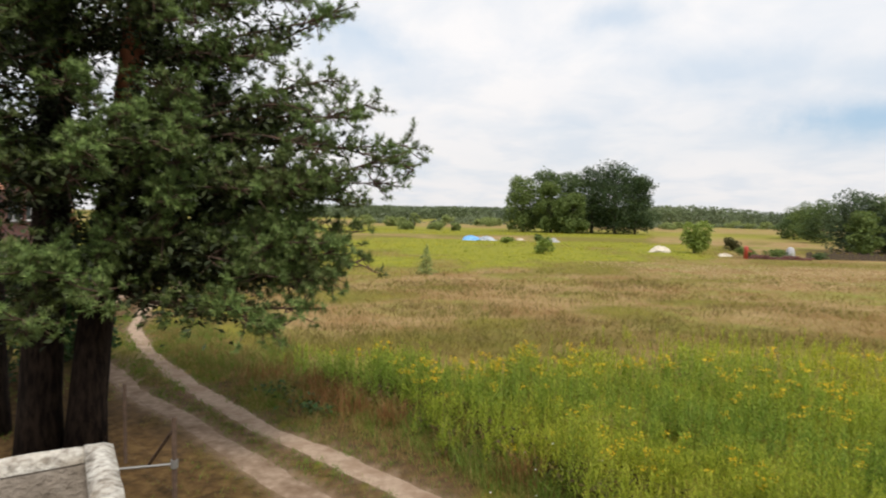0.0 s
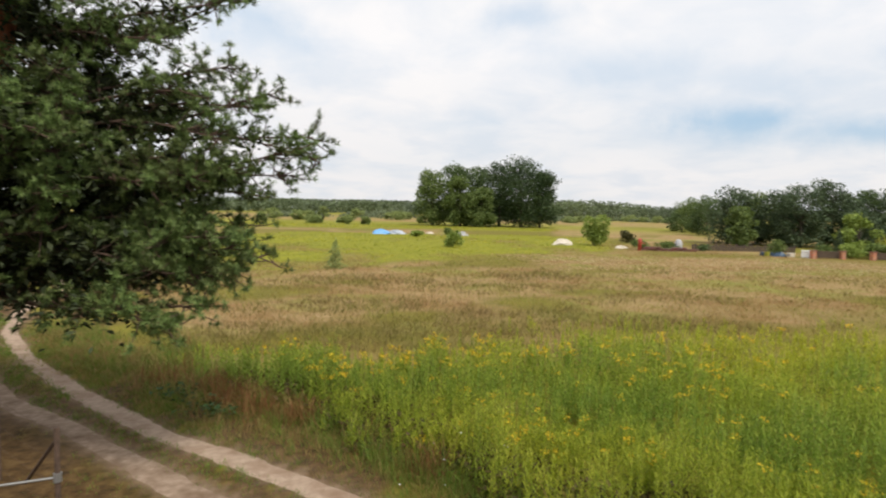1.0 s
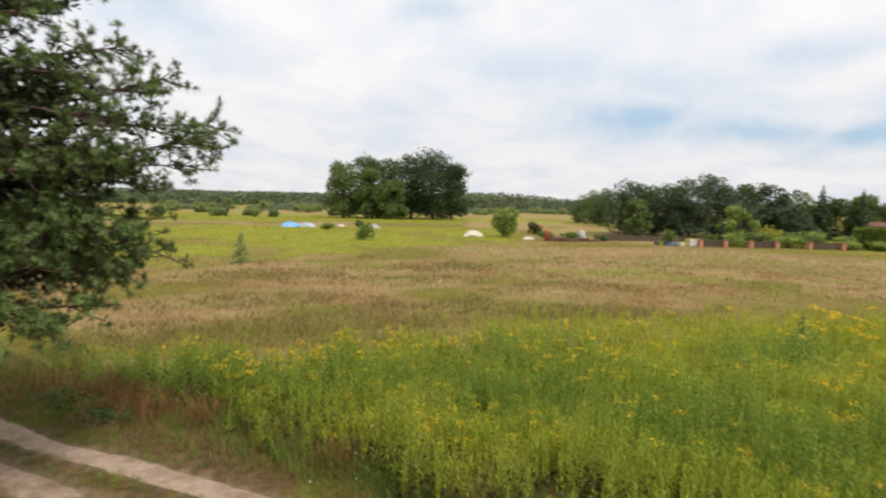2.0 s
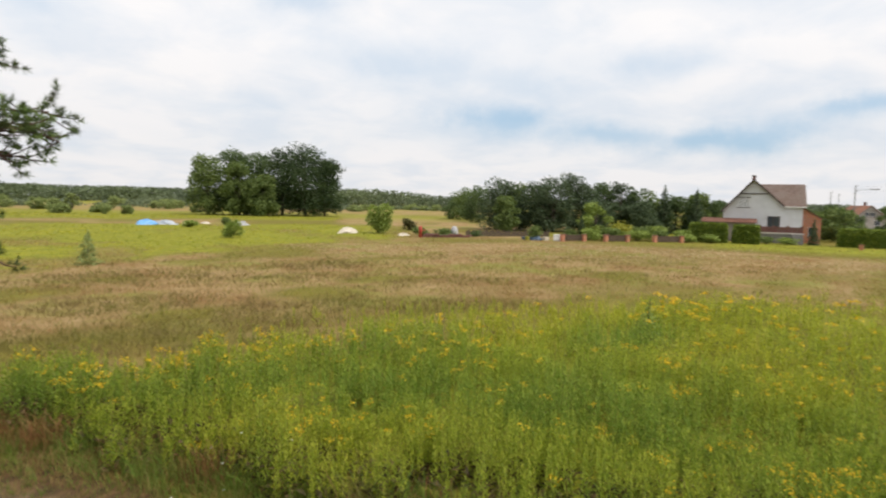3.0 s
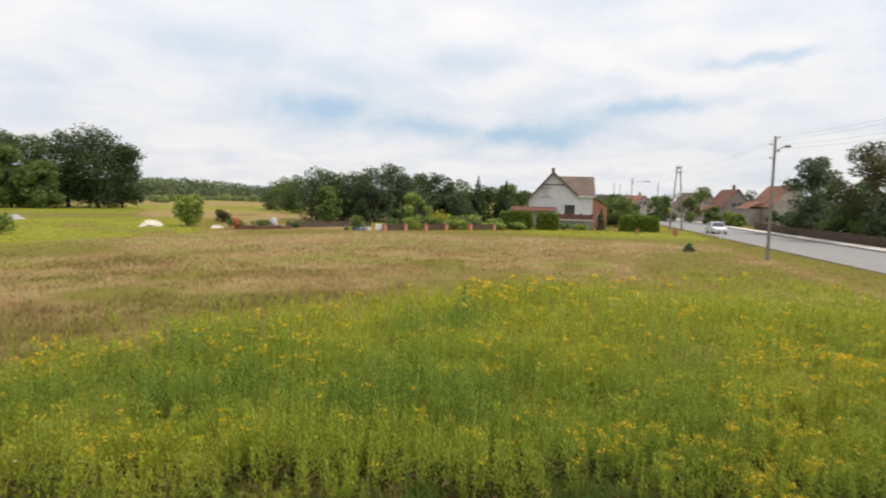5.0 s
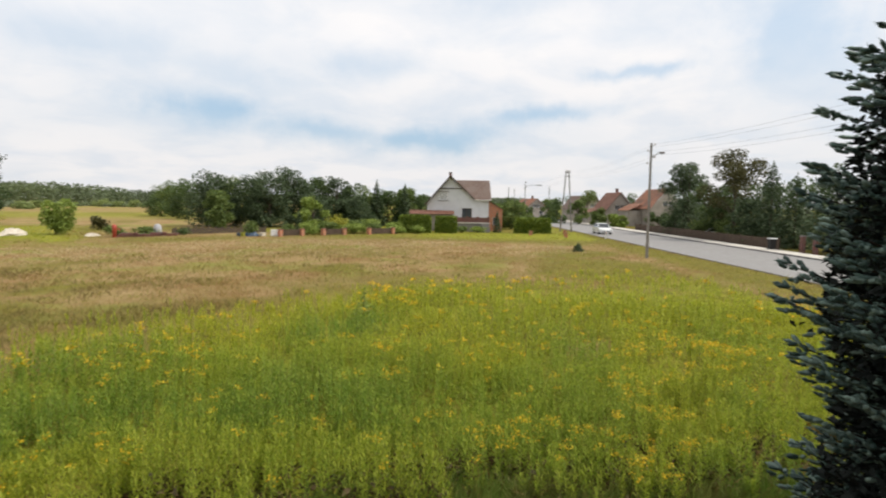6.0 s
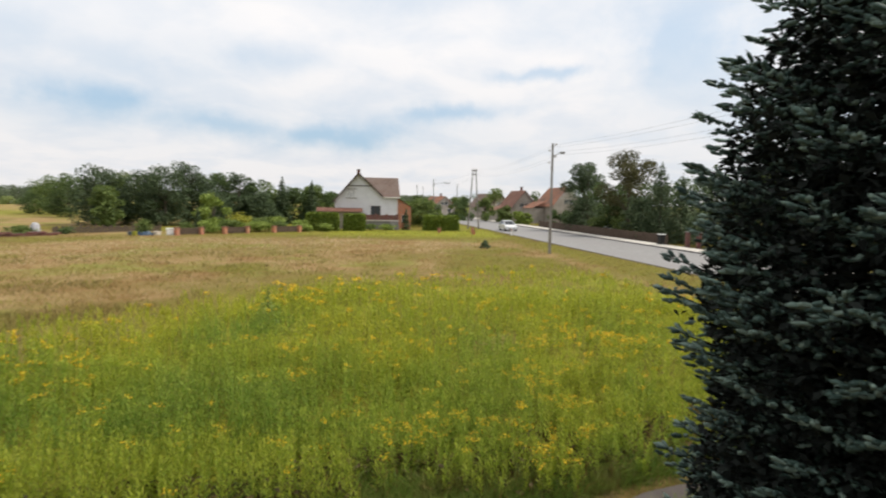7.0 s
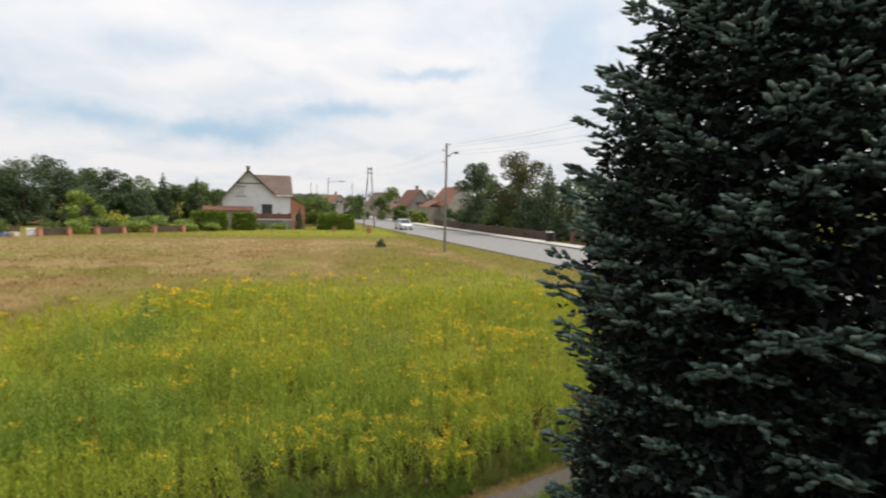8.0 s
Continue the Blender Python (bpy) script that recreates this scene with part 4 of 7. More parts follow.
def needle_shoots(base, dirs, length, rng, needles, needle_len, needle_w, spread):
    """Bottle-brush shoots: needles standing off a short axis, pointing forwards."""
    n = len(base)
    d = dirs / np.linalg.norm(dirs, axis=1)[:, None]
    f = np.tile(np.linspace(0.02, 1.0, needles), (n, 1))
    ang = rng.random((n, needles)) * 2 * math.pi
    ref = np.where(np.abs(d[:, 2:3]) > 0.9, np.array([[1.0, 0, 0]]), np.array([[0, 0, 1.0]]))
    s = np.cross(d, ref)
    s /= np.linalg.norm(s, axis=1)[:, None]
    u = np.cross(s, d)
    L = np.broadcast_to(np.asarray(length), (n,))
    root = base[:, None] + d[:, None] * (f * L[:, None])[..., None]
    out = np.cos(ang)[..., None] * s[:, None] + np.sin(ang)[..., None] * u[:, None]
    way = d[:, None] * (0.55 + 0.5 * f[..., None]) + out * spread * (1.15 - 0.45 * f[..., None])
    way /= np.linalg.norm(way, axis=2)[..., None]
    wide = np.cross(way, out) + 0.6 * np.cross(way, d[:, None])
    wide /= np.linalg.norm(wide, axis=2)[..., None] + 1e-9
    ln = needle_len * (0.8 + 0.4 * rng.random((n, needles, 1)))
    w = wide * needle_w * 0.5
    return np.stack([root - w, root + w, root + way * ln], 2).reshape(-1, 3, 3)


def big_pine(at, top, limbs, label, seed, tufts=90, girth=0.25):
    """A near pine: a leaning trunk with red upper bark, long boughs, twigs and needle tufts."""
    rng = np.random.default_rng(seed)
    at, top = Vector(at), Vector(top)
    t = thing("pine_tree", Matrix.Translation(at), label, "tree", "pines beside the fence")
    axis = [Vector((0, 0, -0.2))] + [(top - at) * f + Vector((0.12 * math.sin(f * 5 + seed), 0.1 * math.cos(f * 4 + seed), 0)) * min(1, f * 3) for f in (0.06, 0.14, 0.22, 0.32, 0.45, 0.6, 0.75, 0.9, 1.0)]
    rad = [girth * q for q in (1.25, 1.05, 1.0, 0.95, 0.88, 0.76, 0.6, 0.45, 0.25, 0.06)]
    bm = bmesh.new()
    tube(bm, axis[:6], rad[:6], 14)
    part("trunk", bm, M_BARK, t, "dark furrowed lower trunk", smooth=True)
    bm = bmesh.new()
    tube(bm, axis[5:], [q * 1.0 for q in rad[5:]], 12)
    part("upper_trunk", bm, M_BARK_RED, t, "reddish flaking upper trunk", smooth=True)

    def on_axis(z):
        for a, b in zip(axis, axis[1:]):
            if a.z <= z <= b.z:
                return a.lerp(b, (z - a.z) / (b.z - a.z))
        return axis[-1]

    # no low bough hangs across the bend of the track
    limbs = [q for q in limbs if not (23.0 < math.degrees(math.atan2(-q[0], q[1])) < 29.8 and q[2] < 3.9 - 0.055 * math.hypot(q[0], q[1]))]
    wood = bmesh.new()
    base, dirs, heart = [], [], []
    for tip in limbs:
        tip = Vector(tip) - at
        reach = math.hypot(tip.x, tip.y)
        root = on_axis(max(2.7, min(axis[-1].z - 0.3, tip.z - 0.25 * reach * (0.3 + 0.9 * rng.random()))))
        n = 8
        sag = 0.10 * reach * rng.normal() * 0.6 + 0.05 * reach
        path = limb(root, tip, sag, n, rng)
        tube(wood, path, [0.034 * (1 - 0.88 * k / n) + 0.006 for k in range(n + 1)], 6)
        along = (tip - root).normalized()
        heart += [tuple(path[k_]) for k_ in range(1, n - 1)]
        for j in range(int(tufts / 2.6)):
            f = 0.30 + 0.70 * rng.random() ** 0.7 if j > 6 else 0.88 + 0.12 * rng.random()
            k = min(n - 1, int(f * n))
            p = path[k].lerp(path[k + 1], f * n - k)
            tw = Vector(rng.normal(size=3)) * 0.6 + along * 0.55
            tw.z = 0.75 * tw.z + 0.10
            tw = tw.normalized() * (0.22 + 0.40 * rng.random()) * (1.15 - 0.4 * f)
            q = p + tw
            tube(wood, [p, p.lerp(q, 0.5) + Vector((0, 0, -0.02)), q], [0.012, 0.009, 0.005], 4, cap=False)
            for g in (1.0, 1.0, 0.97, 0.9, 0.62):
                d = tw.normalized() * 0.45 + Vector(rng.normal(size=3)) * 0.75 + Vector((0, 0, 0.35))
                base.append(tuple(p.lerp(q, g) + Vector(rng.normal(size=3)) * 0.025))
                dirs.append(tuple(d))
    # darker needles close to the boughs carry the crown's shade as colour
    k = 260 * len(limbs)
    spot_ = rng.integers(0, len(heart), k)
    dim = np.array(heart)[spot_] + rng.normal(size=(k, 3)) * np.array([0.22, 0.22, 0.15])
    quads("inner_foliage", leaf_quads(dim, 0.05 + 0.04 * rng.random(k), rng, 0.4, 1.8), M_PINE_SHADE, t, "dull shaded inner needles")
    part("branchwork", wood, M_TWIG, t, "thin brown boughs and twigs", smooth=True)
    base, dirs = np.array(base), np.array(dirs)
    tris("crown", needle_shoots(base, dirs, 0.03 + 0.05 * rng.random(len(base)), rng, 18, 0.090, 0.0135, 1.7), M_PINE, t)
    return t


def pine_boughs(rng, count, az, el, d):
    return [polar(az[0] + (az[1] - az[0]) * rng.random(), d[0] + (d[1] - d[0]) * rng.random(), 0) +
            Vector((0, 0, 3.9 + math.tan(radians(el[0] + (el[1] - el[0]) * rng.random())) * (d[0] + d[1]) / 2)) for _ in range(count)]


def spot(az, el, d):
    return polar(az, d, 3.9 + math.tan(radians(el)) * d)


_r = np.random.default_rng(5)
big_pine(polar(31.8, 11.0), polar(25.5, 11.6, 12.5),
         [spot(2.9, 4.3, 9.6), spot(3.8, 6.6, 9.8), spot(4.5, 5.6, 9.4), spot(5.2, 3.0, 9.8), spot(7.6, 10.4, 9.8), spot(9.2, 9.0, 9.6), spot(10.5, 12.6, 9.9), spot(9.6, 19.0, 10.2),
          spot(12, 17.5, 10.0), spot(8.6, 1.0, 9.4), spot(10, -3.0, 9.3), spot(9.4, -6.0, 9.0), spot(7.0, -5.4, 9.2), spot(12.5, -6.5, 8.8), spot(13.5, -9.0, 8.6), spot(16, -11.2, 8.4),
          spot(17, -6.0, 8.6), spot(20, -9.0, 8.5), spot(12, 6.0, 9.2), spot(14, 2.0, 9.0), spot(15, 10.0, 9.4), spot(17, 14.0, 9.6), spot(20, 18.0, 9.8), spot(16.5, 21.0, 10.2)]
         + pine_boughs(_r, 12, (8.5, 20), (-7.5, 0.5), (8.8, 10.2)) + pine_boughs(_r, 13, (8.8, 17), (-2.5, 4.5), (8.8, 10.0)) + pine_boughs(_r, 26, (11, 27), (-6, 12), (8.6, 11.5)) + pine_boughs(_r, 14, (14, 30), (12, 27), (9, 12.5)),
         "tall pine with drooping dark green boughs beside the track", 11, tufts=84, girth=0.27)
big_pine(polar(35.0, 11.2), polar(32.6, 11.6, 13.5),
         pine_boughs(_r, 20, (24, 42), (3.0, 10), (8.4, 12.5)) + pine_boughs(_r, 12, (24, 36), (-7, -2), (8.4, 11.0)) + pine_boughs(_r, 34, (22, 42), (11, 28), (9.0, 13.0)) + pine_boughs(_r, 20, (31, 43), (13, 30), (9, 12)) + [spot(27, -9, 8.4), spot(30, -8, 8.4), spot(36, -9, 8.6), spot(25, -7.5, 8.8)],
         "tall pine with a thick dark trunk beside the track", 12, tufts=72, girth=0.29)
big_pine(polar(38.0, 12.5), polar(39.5, 12.5, 13.0), pine_boughs(_r, 18, (34, 50), (-6, 24), (9.5, 14.0)) + pine_boughs(_r, 14, (29, 42), (13, 29), (11.5, 14.0)),
         "tall pine standing behind two others", 13, tufts=34, girth=0.24)


SPRUCE_Z = (0, 0.6, 1.35, 1.8, 2.35, 2.75, 3.1, 3.7, 4.5, 5.2, 5.65, 6.0, 7.0, 8.1)
SPRUCE_R = (1.95, 2.22, 2.33, 2.24, 2.12, 2.20, 2.33, 2.27, 2.11, 1.86, 1.50, 1.26, 0.75, 0.12)


def plump_shoots(name, base, dirs, length, radius, rng, material, parent, label=""):
    """Rounded finger-like shoots, each a closed tapering body of its own."""
    n = len(base)
    d = dirs / np.linalg.norm(dirs, axis=1)[:, None]
    s = np.cross(d, np.where(np.abs(d[:, 2:3]) > 0.9, np.array([[1.0, 0, 0]]), np.array([[0, 0, 1.0]])))
    s /= np.linalg.norm(s, axis=1)[:, None]
    u = np.cross(s, d)
    rad = radius * (0.8 + 0.4 * rng.random(n))
    turn = rng.random(n) * 6.28
    V = []
    for f, q in ((0.08, 0.85), (0.70, 1.0)):
        for k in range(4):
            a = turn + k * math.pi / 2 + f
            V.append(base + d * (length * f)[:, None] + (np.cos(a)[:, None] * s + np.sin(a)[:, None] * u) * (rad * q * (0.85 + 0.3 * rng.random(n)))[:, None])
    V.append(base + d * length[:, None])
    V = np.stack(V, 1).reshape(-1, 3).astype(np.float32)
    F = []
    for k in range(4):
        j = (k + 1) % 4
        F += [(k, j, j + 4), (k, j + 4, k + 4), (k + 4, j + 4, 8)]
    faces = (np.arange(n)[:, None, None] * 9 + np.array(F)[None]).reshape(-1, 3).astype(np.int32)
    me = bpy.data.meshes.new(name)
    me.vertices.add(len(V))
    me.vertices.foreach_set("co", V.ravel())
    me.loops.add(faces.size)
    me.loops.foreach_set("vertex_index", faces.ravel())
    me.polygons.add(len(faces))
    me.polygons.foreach_set("loop_start", np.arange(0, faces.size, 3, dtype=np.int32))
    me.update(calc_edges=True)
    me.shade_smooth()
    me.materials.append(material)
    ob = new(name, me)
    ob.parent = parent
    return tagged(ob, label) if label else ob


def blue_spruce(at, height, seed):
    """A blue spruce: flat drooping boughs in loose tiers, each edged with rounded bluish finger-like shoots."""
    rng = np.random.default_rng(seed)
    t = thing("blue_spruce", Matrix.Translation(Vector(at)), "tall dense blue spruce with silvery green shoots", "tree")
    bm = bmesh.new()
    tube(bm, [(0, 0, -0.2), (0, 0, height * 0.4), (0.03, 0, height * 0.8), (0, 0, height)], [0.2, 0.14, 0.05, 0.012], 10)
    part("trunk", bm, M_BARK, t, smooth=True)
    wood = bmesh.new()
    B, D, LN, heart = [], [], [], []
    z = 0.30
    while z < height - 0.12:
        f = z / height
        reach = float(np.interp(z, SPRUCE_Z, SPRUCE_R))
        n = 11 if f < 0.6 else 9
        start = rng.random() * 6.28
        for k in range(n):
            a = start + 2 * math.pi * (k + 0.7 * (rng.random() - 0.5)) / n
            ln = reach * (0.82 + 0.13 * rng.random())
            zb = z + 0.08 * rng.normal()
            out = Vector((math.cos(a), math.sin(a), 0))
            side = Vector((-math.sin(a), math.cos(a), 0))
            droop = (0.08 - 0.36 * (1 - f)) * ln

            def at_q(q):
                return out * (ln * q) + Vector((0, 0, zb + droop * math.sin(q * 1.7) + 0.13 * ln * q ** 4))

            pts = [at_q(q) for q in (0.02, 0.25, 0.5, 0.75, 1.0)]
            tube(wood, pts, [0.022, 0.018, 0.013, 0.008, 0.004], 4, cap=False)
            q = max(0.30, 1 - 1.05 / ln)
            heart += [tuple(at_q(g) - Vector((0, 0, 0.06))) for g in (0.4, 0.5, 0.6, 0.7, 0.8)]
            while q < 0.985:
                p, fwd = at_q(q), (at_q(q + 0.02) - at_q(q)).normalized()
                for sgn in (-1, 1):
                    tl = min(0.46, 0.09 + 0.36 * (1 - q) * ln) * (0.75 + 0.45 * rng.random())
                    tw = (side * sgn * 0.85 + fwd * 0.75 + Vector((0, 0, -0.10 + 0.20 * rng.normal()))).normalized()
                    g, m = 0.05, 0
                    while g < tl:
                        c = p + tw * g + Vector((0, 0, -0.25 * g * g))
                        B.append(c)
                        D.append(tw * 0.7 + (fwd * 0.75 if m % 2 else side * sgn * 0.55 - fwd * 0.1) + Vector((0, 0, 0.04 + 0.22 * rng.normal())))
                        LN.append(0.058 + 0.04 * rng.random())
                        g, m = g + 0.064, m + 1
                    B.append(p + tw * tl * 0.9 + Vector((0, 0, -0.25 * tl * tl)))
                    D.append(tw + fwd * 0.3 + Vector((0, 0, 0.18)))
                    LN.append(0.09 + 0.04 * rng.random())
                B.append(p)
                D.append(fwd + Vector((0, 0, 0.55)) + side * 0.3 * rng.normal())
                LN.append(0.07)
                q += 0.135 / ln
            for j in (-1, 0, 1):
                B.append(pts[-1] - out * 0.03)
                D.append(out + side * 0.6 * j + Vector((0, 0, 0.22 + 0.1 * rng.normal())))
                LN.append(0.10 + 0.04 * rng.random())
        z += 0.185 if f < 0.65 else 0.165
    part("branchwork", wood, M_BARK, t, smooth=True)
    B, D, LN, heart = np.array([tuple(b) for b in B]), np.array([tuple(d) for d in D]), np.array(LN), np.array(heart)
    # near-black needles fill the inside, its shade put into their colour
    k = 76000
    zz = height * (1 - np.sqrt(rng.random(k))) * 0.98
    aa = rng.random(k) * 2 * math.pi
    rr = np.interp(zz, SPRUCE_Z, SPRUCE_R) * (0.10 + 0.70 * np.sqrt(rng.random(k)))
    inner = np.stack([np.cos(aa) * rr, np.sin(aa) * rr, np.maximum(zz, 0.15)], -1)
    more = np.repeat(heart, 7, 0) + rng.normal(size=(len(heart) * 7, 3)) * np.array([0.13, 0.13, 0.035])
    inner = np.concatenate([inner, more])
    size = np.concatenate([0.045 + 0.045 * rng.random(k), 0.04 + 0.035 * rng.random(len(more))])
    quads("inner_foliage", leaf_quads(inner, size * 0.85, rng, 0.5, 1.7), M_SPRUCE_SHADE, t, "dull shaded inner needles")
    dry = (np.linalg.norm(B - np.array([-0.42, 1.80, 1.95]), axis=1) < 0.34) & (rng.random(len(B)) < 0.6)
    live = ~dry
    plump_shoots("crown", B[live], D[live], LN[live], 0.0195, rng, M_SPRUCE, t)
    tris("needles", needle_shoots(B[live], D[live], LN[live], rng, 4, 0.026, 0.008, 1.5), M_SPRUCE, t)
    if dry.any():
        tris("dry_foliage", needle_shoots(B[dry], D[dry], LN[dry], rng, 16, 0.045, 0.014, 1.1), M_SPRUCE_DRY, t, "yellowed dry shoots")
    return t


blue_spruce((6.0, -1.9, 0), 8.2, 3)

# the lone clump of big trees in the field
for k, (az, d, h, w, mat_, say) in enumerate([
        (-7.7, 150, 14.0, 11.5, M_LEAF_MID, "tall light green birch-like tree at the clump's edge"), (-9.9, 152, 15.8, 13.5, M_LEAF_DARK, "tall dark broadleaved tree in a field clump"),
        (-12.0, 150, 15.4, 14.5, M_LEAF_DARK, "dark broadleaved tree in a field clump"), (-12.4, 143, 9.5, 8.5, M_LEAF_MID, "lower light green tree before a field clump"),
        (-14.2, 152, 17, 15, M_LEAF_OAK, "broad tree in a field clump"), (-16.3, 150, 17.8, 17, M_LEAF_OAK, "large round dark oak in a field clump"),
        (-18.1, 152, 14.5, 12, M_LEAF_OAK, "dark broadleaved tree at the end of a field clump"), (-10.4, 145, 12.5, 9, M_LEAF_MID, "light green tree in a field clump")]):
    broad_tree(polar(az, d), h, w, mat_, say, 100 + k, leaves=8200, leaf=0.42, base=0.0, clumps=72, group="trees of the field clump")

# wood behind the gardens
for k, (az, d, h, w, kind_) in enumerate([
        (-30.9, 150, 6.5, 8, "b"), (-31.9, 140, 7.6, 8, "b"), (-33.0, 125, 7.8, 8, "b"), (-34.7, 92, 8.4, 6.5, "p"), (-36.0, 94, 7.6, 6, "p"), (-37.1, 96, 7.6, 5.5, "b"), (-38.6, 92, 7.6, 6.5, "p"),
        (-40.2, 90, 8.6, 7, "p"), (-41.7, 92, 9.0, 6.5, "p"), (-43.2, 94, 7.6, 6, "p"), (-45.0, 96, 7.9, 6, "b"), (-46.3, 95, 8.0, 6, "p"), (-47.8, 96, 7.2, 6, "b"),
        (-49.2, 100, 6.4, 6, "b"), (-51.2, 98, 6.0, 6, "b"), (-53.0, 100, 6.4, 6, "b"), (-54.4, 102, 5.6, 6, "b"), (-35.5, 86, 5.0, 5, "b"), (-39.4, 99, 7.0, 6, "p"), (-44.2, 90, 5.4, 5, "p"), (-48.6, 90, 5.0, 5, "p")]):
    if kind_ == "p":
        broad_tree(polar(az, d), h, w, M_LEAF_PINE, "dark green pine in the wood behind the gardens", 200 + k, leaves=5600, leaf=0.24, base=0.0, clumps=54, name="pine_tree", group="wood behind the gardens")
    else:
        broad_tree(polar(az, d), h, w, (M_LEAF_DARK, M_LEAF_MID)[k % 2], "green broadleaved tree in the wood behind the gardens", 200 + k, leaves=5000, leaf=0.26, base=0.0, clumps=48, group="wood behind the gardens")
fir_tree_far(polar(-50.2, 96), 7.6, 4.2, "slim dark fir rising over the garden", 240, leaves=2600, leaf=0.26)
fir_tree_far(polar(-52.9, 96), 7.0, 4.0, "dark fir rising over the garden", 241, leaves=2600, leaf=0.26)
broad_tree(polar(-44.2, 74), 4.3, 4.2, M_LEAF_LIGHT, "young bright green tree behind the garden fence", 250, leaves=2200, leaf=0.26, base=0.05)
fir_tree_far(polar(-42.9, 72), 2.9, 1.6, "small dark garden conifer", 251, leaves=900, leaf=0.2)
shrub(polar(-46.3, 72), 2.3, 3.2, M_LEAF_YELLOW, "yellow-green garden shrub behind the fence", 252)
shrub(polar(-48.2, 74), 1.7, 3.6, M_LEAF_MID, "green garden shrub behind the fence", 253)
shrub(polar(-49.6, 74), 1.9, 3.0, M_LEAF_LIGHT, "pale green garden shrub behind the fence", 254)
shrub(polar(-45.6, 70.5), 1.6, 3.8, M_HEDGE, "clipped low green shrub inside the fence", 255)
shrub(polar(-51.8, 76), 1.4, 2.8, M_LEAF_LIGHT, "pale flowering garden shrub", 256)

# lone shrubs and young trees of the field
shrub((29.4, 68.5, 0), 3.5, 3.9, M_LEAF_LIGHT, "round dense green bush in the field", 300, leaves=3200, leaf=0.24)
shrub((36.5, 74.0, 0), 1.7, 2.6, M_LEAF_OLIVE, "low dark bush in the field", 301)
shrub((10.6, 61.5, 0), 1.8, 2.2, M_LEAF_LIGHT, "small green bush in the bright field", 302, leaves=900)
shrub((9.0, 84, 0), 1.0, 2.6, M_LEAF_LIGHT, "low green bush in the bright field", 303)
shrub((14.5, 88, 0), 1.3, 1.8, M_LEAF_MID, "small dark bush in the bright field", 304)
for k, (az, d, h, w, m_) in enumerate([(8.5, 170, 6, 5, 0), (7.0, 210, 6.5, 6, 0), (5.6, 190, 5.6, 5, 1), (4.1, 200, 6, 7, 0), (2.4, 205, 7.5, 6, 1), (1.2, 160, 4.2, 4.6, 1), (-0.2, 210, 6.5, 7, 0), (-1.6, 150, 2.8, 3.4, 1), (-3.0, 220, 5.4, 6, 1),
                                       (-4.4, 215, 6, 7, 1), (-5.6, 230, 7, 6, 0), (-6.2, 170, 3.0, 4, 1), (0.4, 148, 2.2, 2.4, 0), (3.2, 152, 3.8, 4.4, 1), (-20.6, 230, 4, 7, 1), (-22.6, 300, 5.5, 9, 1), (-24.2, 310, 5, 9, 1),
                                       (-26.0, 305, 5, 8, 1), (-27.6, 300, 4.6, 8, 1), (-29.2, 290, 5, 9, 1), (-21.4, 260, 6.5, 6, 1)]):
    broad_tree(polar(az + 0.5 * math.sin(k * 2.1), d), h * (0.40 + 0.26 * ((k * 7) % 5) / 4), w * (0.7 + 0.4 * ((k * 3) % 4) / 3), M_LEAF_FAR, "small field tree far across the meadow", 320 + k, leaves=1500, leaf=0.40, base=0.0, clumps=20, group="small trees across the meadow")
fir_tree_far((-1.1, 39.0, 0), 2.0, 1.5, "young feathery pine in the grass", 350, leaves=620, leaf=0.13, material=M_LEAF_FAR, name="young_pine")
fir_tree_far((13.5, 11.5, -0.03), 1.35, 1.15, "young pine among the goldenrod", 351, leaves=520, leaf=0.085, material=M_LEAF_LIGHT, name="young_pine")
fir_tree_far((47.2, 17.4, 0), 0.8, 1.2, "small dark young pine in the dry grass", 352, leaves=420, leaf=0.16, name="young_pine")

# trees on the far side of the road
pine_tree_far(polar(-79.3, 86), 8.8, 8.0, "blue-green pine behind the roadside fence", 400, leaves=5200, leaf=0.22, material=M_LEAF_PINE, base=0.08)
broad_tree(polar(-78.9, 88), 10.0, 6.4, M_LEAF_PINE, "tall loose-crowned dark tree beyond the road", 401, leaves=4600, leaf=0.26, base=0.2)
broad_tree(polar(-83.0, 76), 11.2, 7.4, M_LEAF_OLIVE, "thin-leaved brownish tree beyond the road", 402, leaves=6500, leaf=0.21, base=0.15, clumps=34)
broad_tree(polar(-81.4, 81), 8.2, 5.6, M_LEAF_DARK, "dark shrubby tree beyond the road", 403, leaves=3600, leaf=0.22, base=0.05)
fir_tree_far(polar(-85.8, 70), 8.8, 6.4, "broad dark fir beyond the pavement", 404, leaves=5200, leaf=0.24)
fir_tree_far(polar(-87.6, 67), 7.4, 5.4, "dark fir beyond the pavement", 405, leaves=4200, leaf=0.22)
pine_tree_far(polar(-90.5, 63), 8.0, 5.6, "dark pine beyond the pavement", 406, leaves=3000, leaf=0.26)
broad_tree(polar(-93.5, 60), 7.2, 6.0, M_LEAF_MID, "green tree beyond the pavement", 407, leaves=2400, leaf=0.3, base=0.06)
shrub(polar(-80.8, 81), 3.0, 4.4, M_LEAF_MID, "green shrub behind the roadside fence", 408, leaves=1400, leaf=0.2)
shrub(polar(-82.6, 76), 2.6, 3.6, M_LEAF_MID, "pale shrub behind the roadside fence", 409, leaves=1100, leaf=0.18)
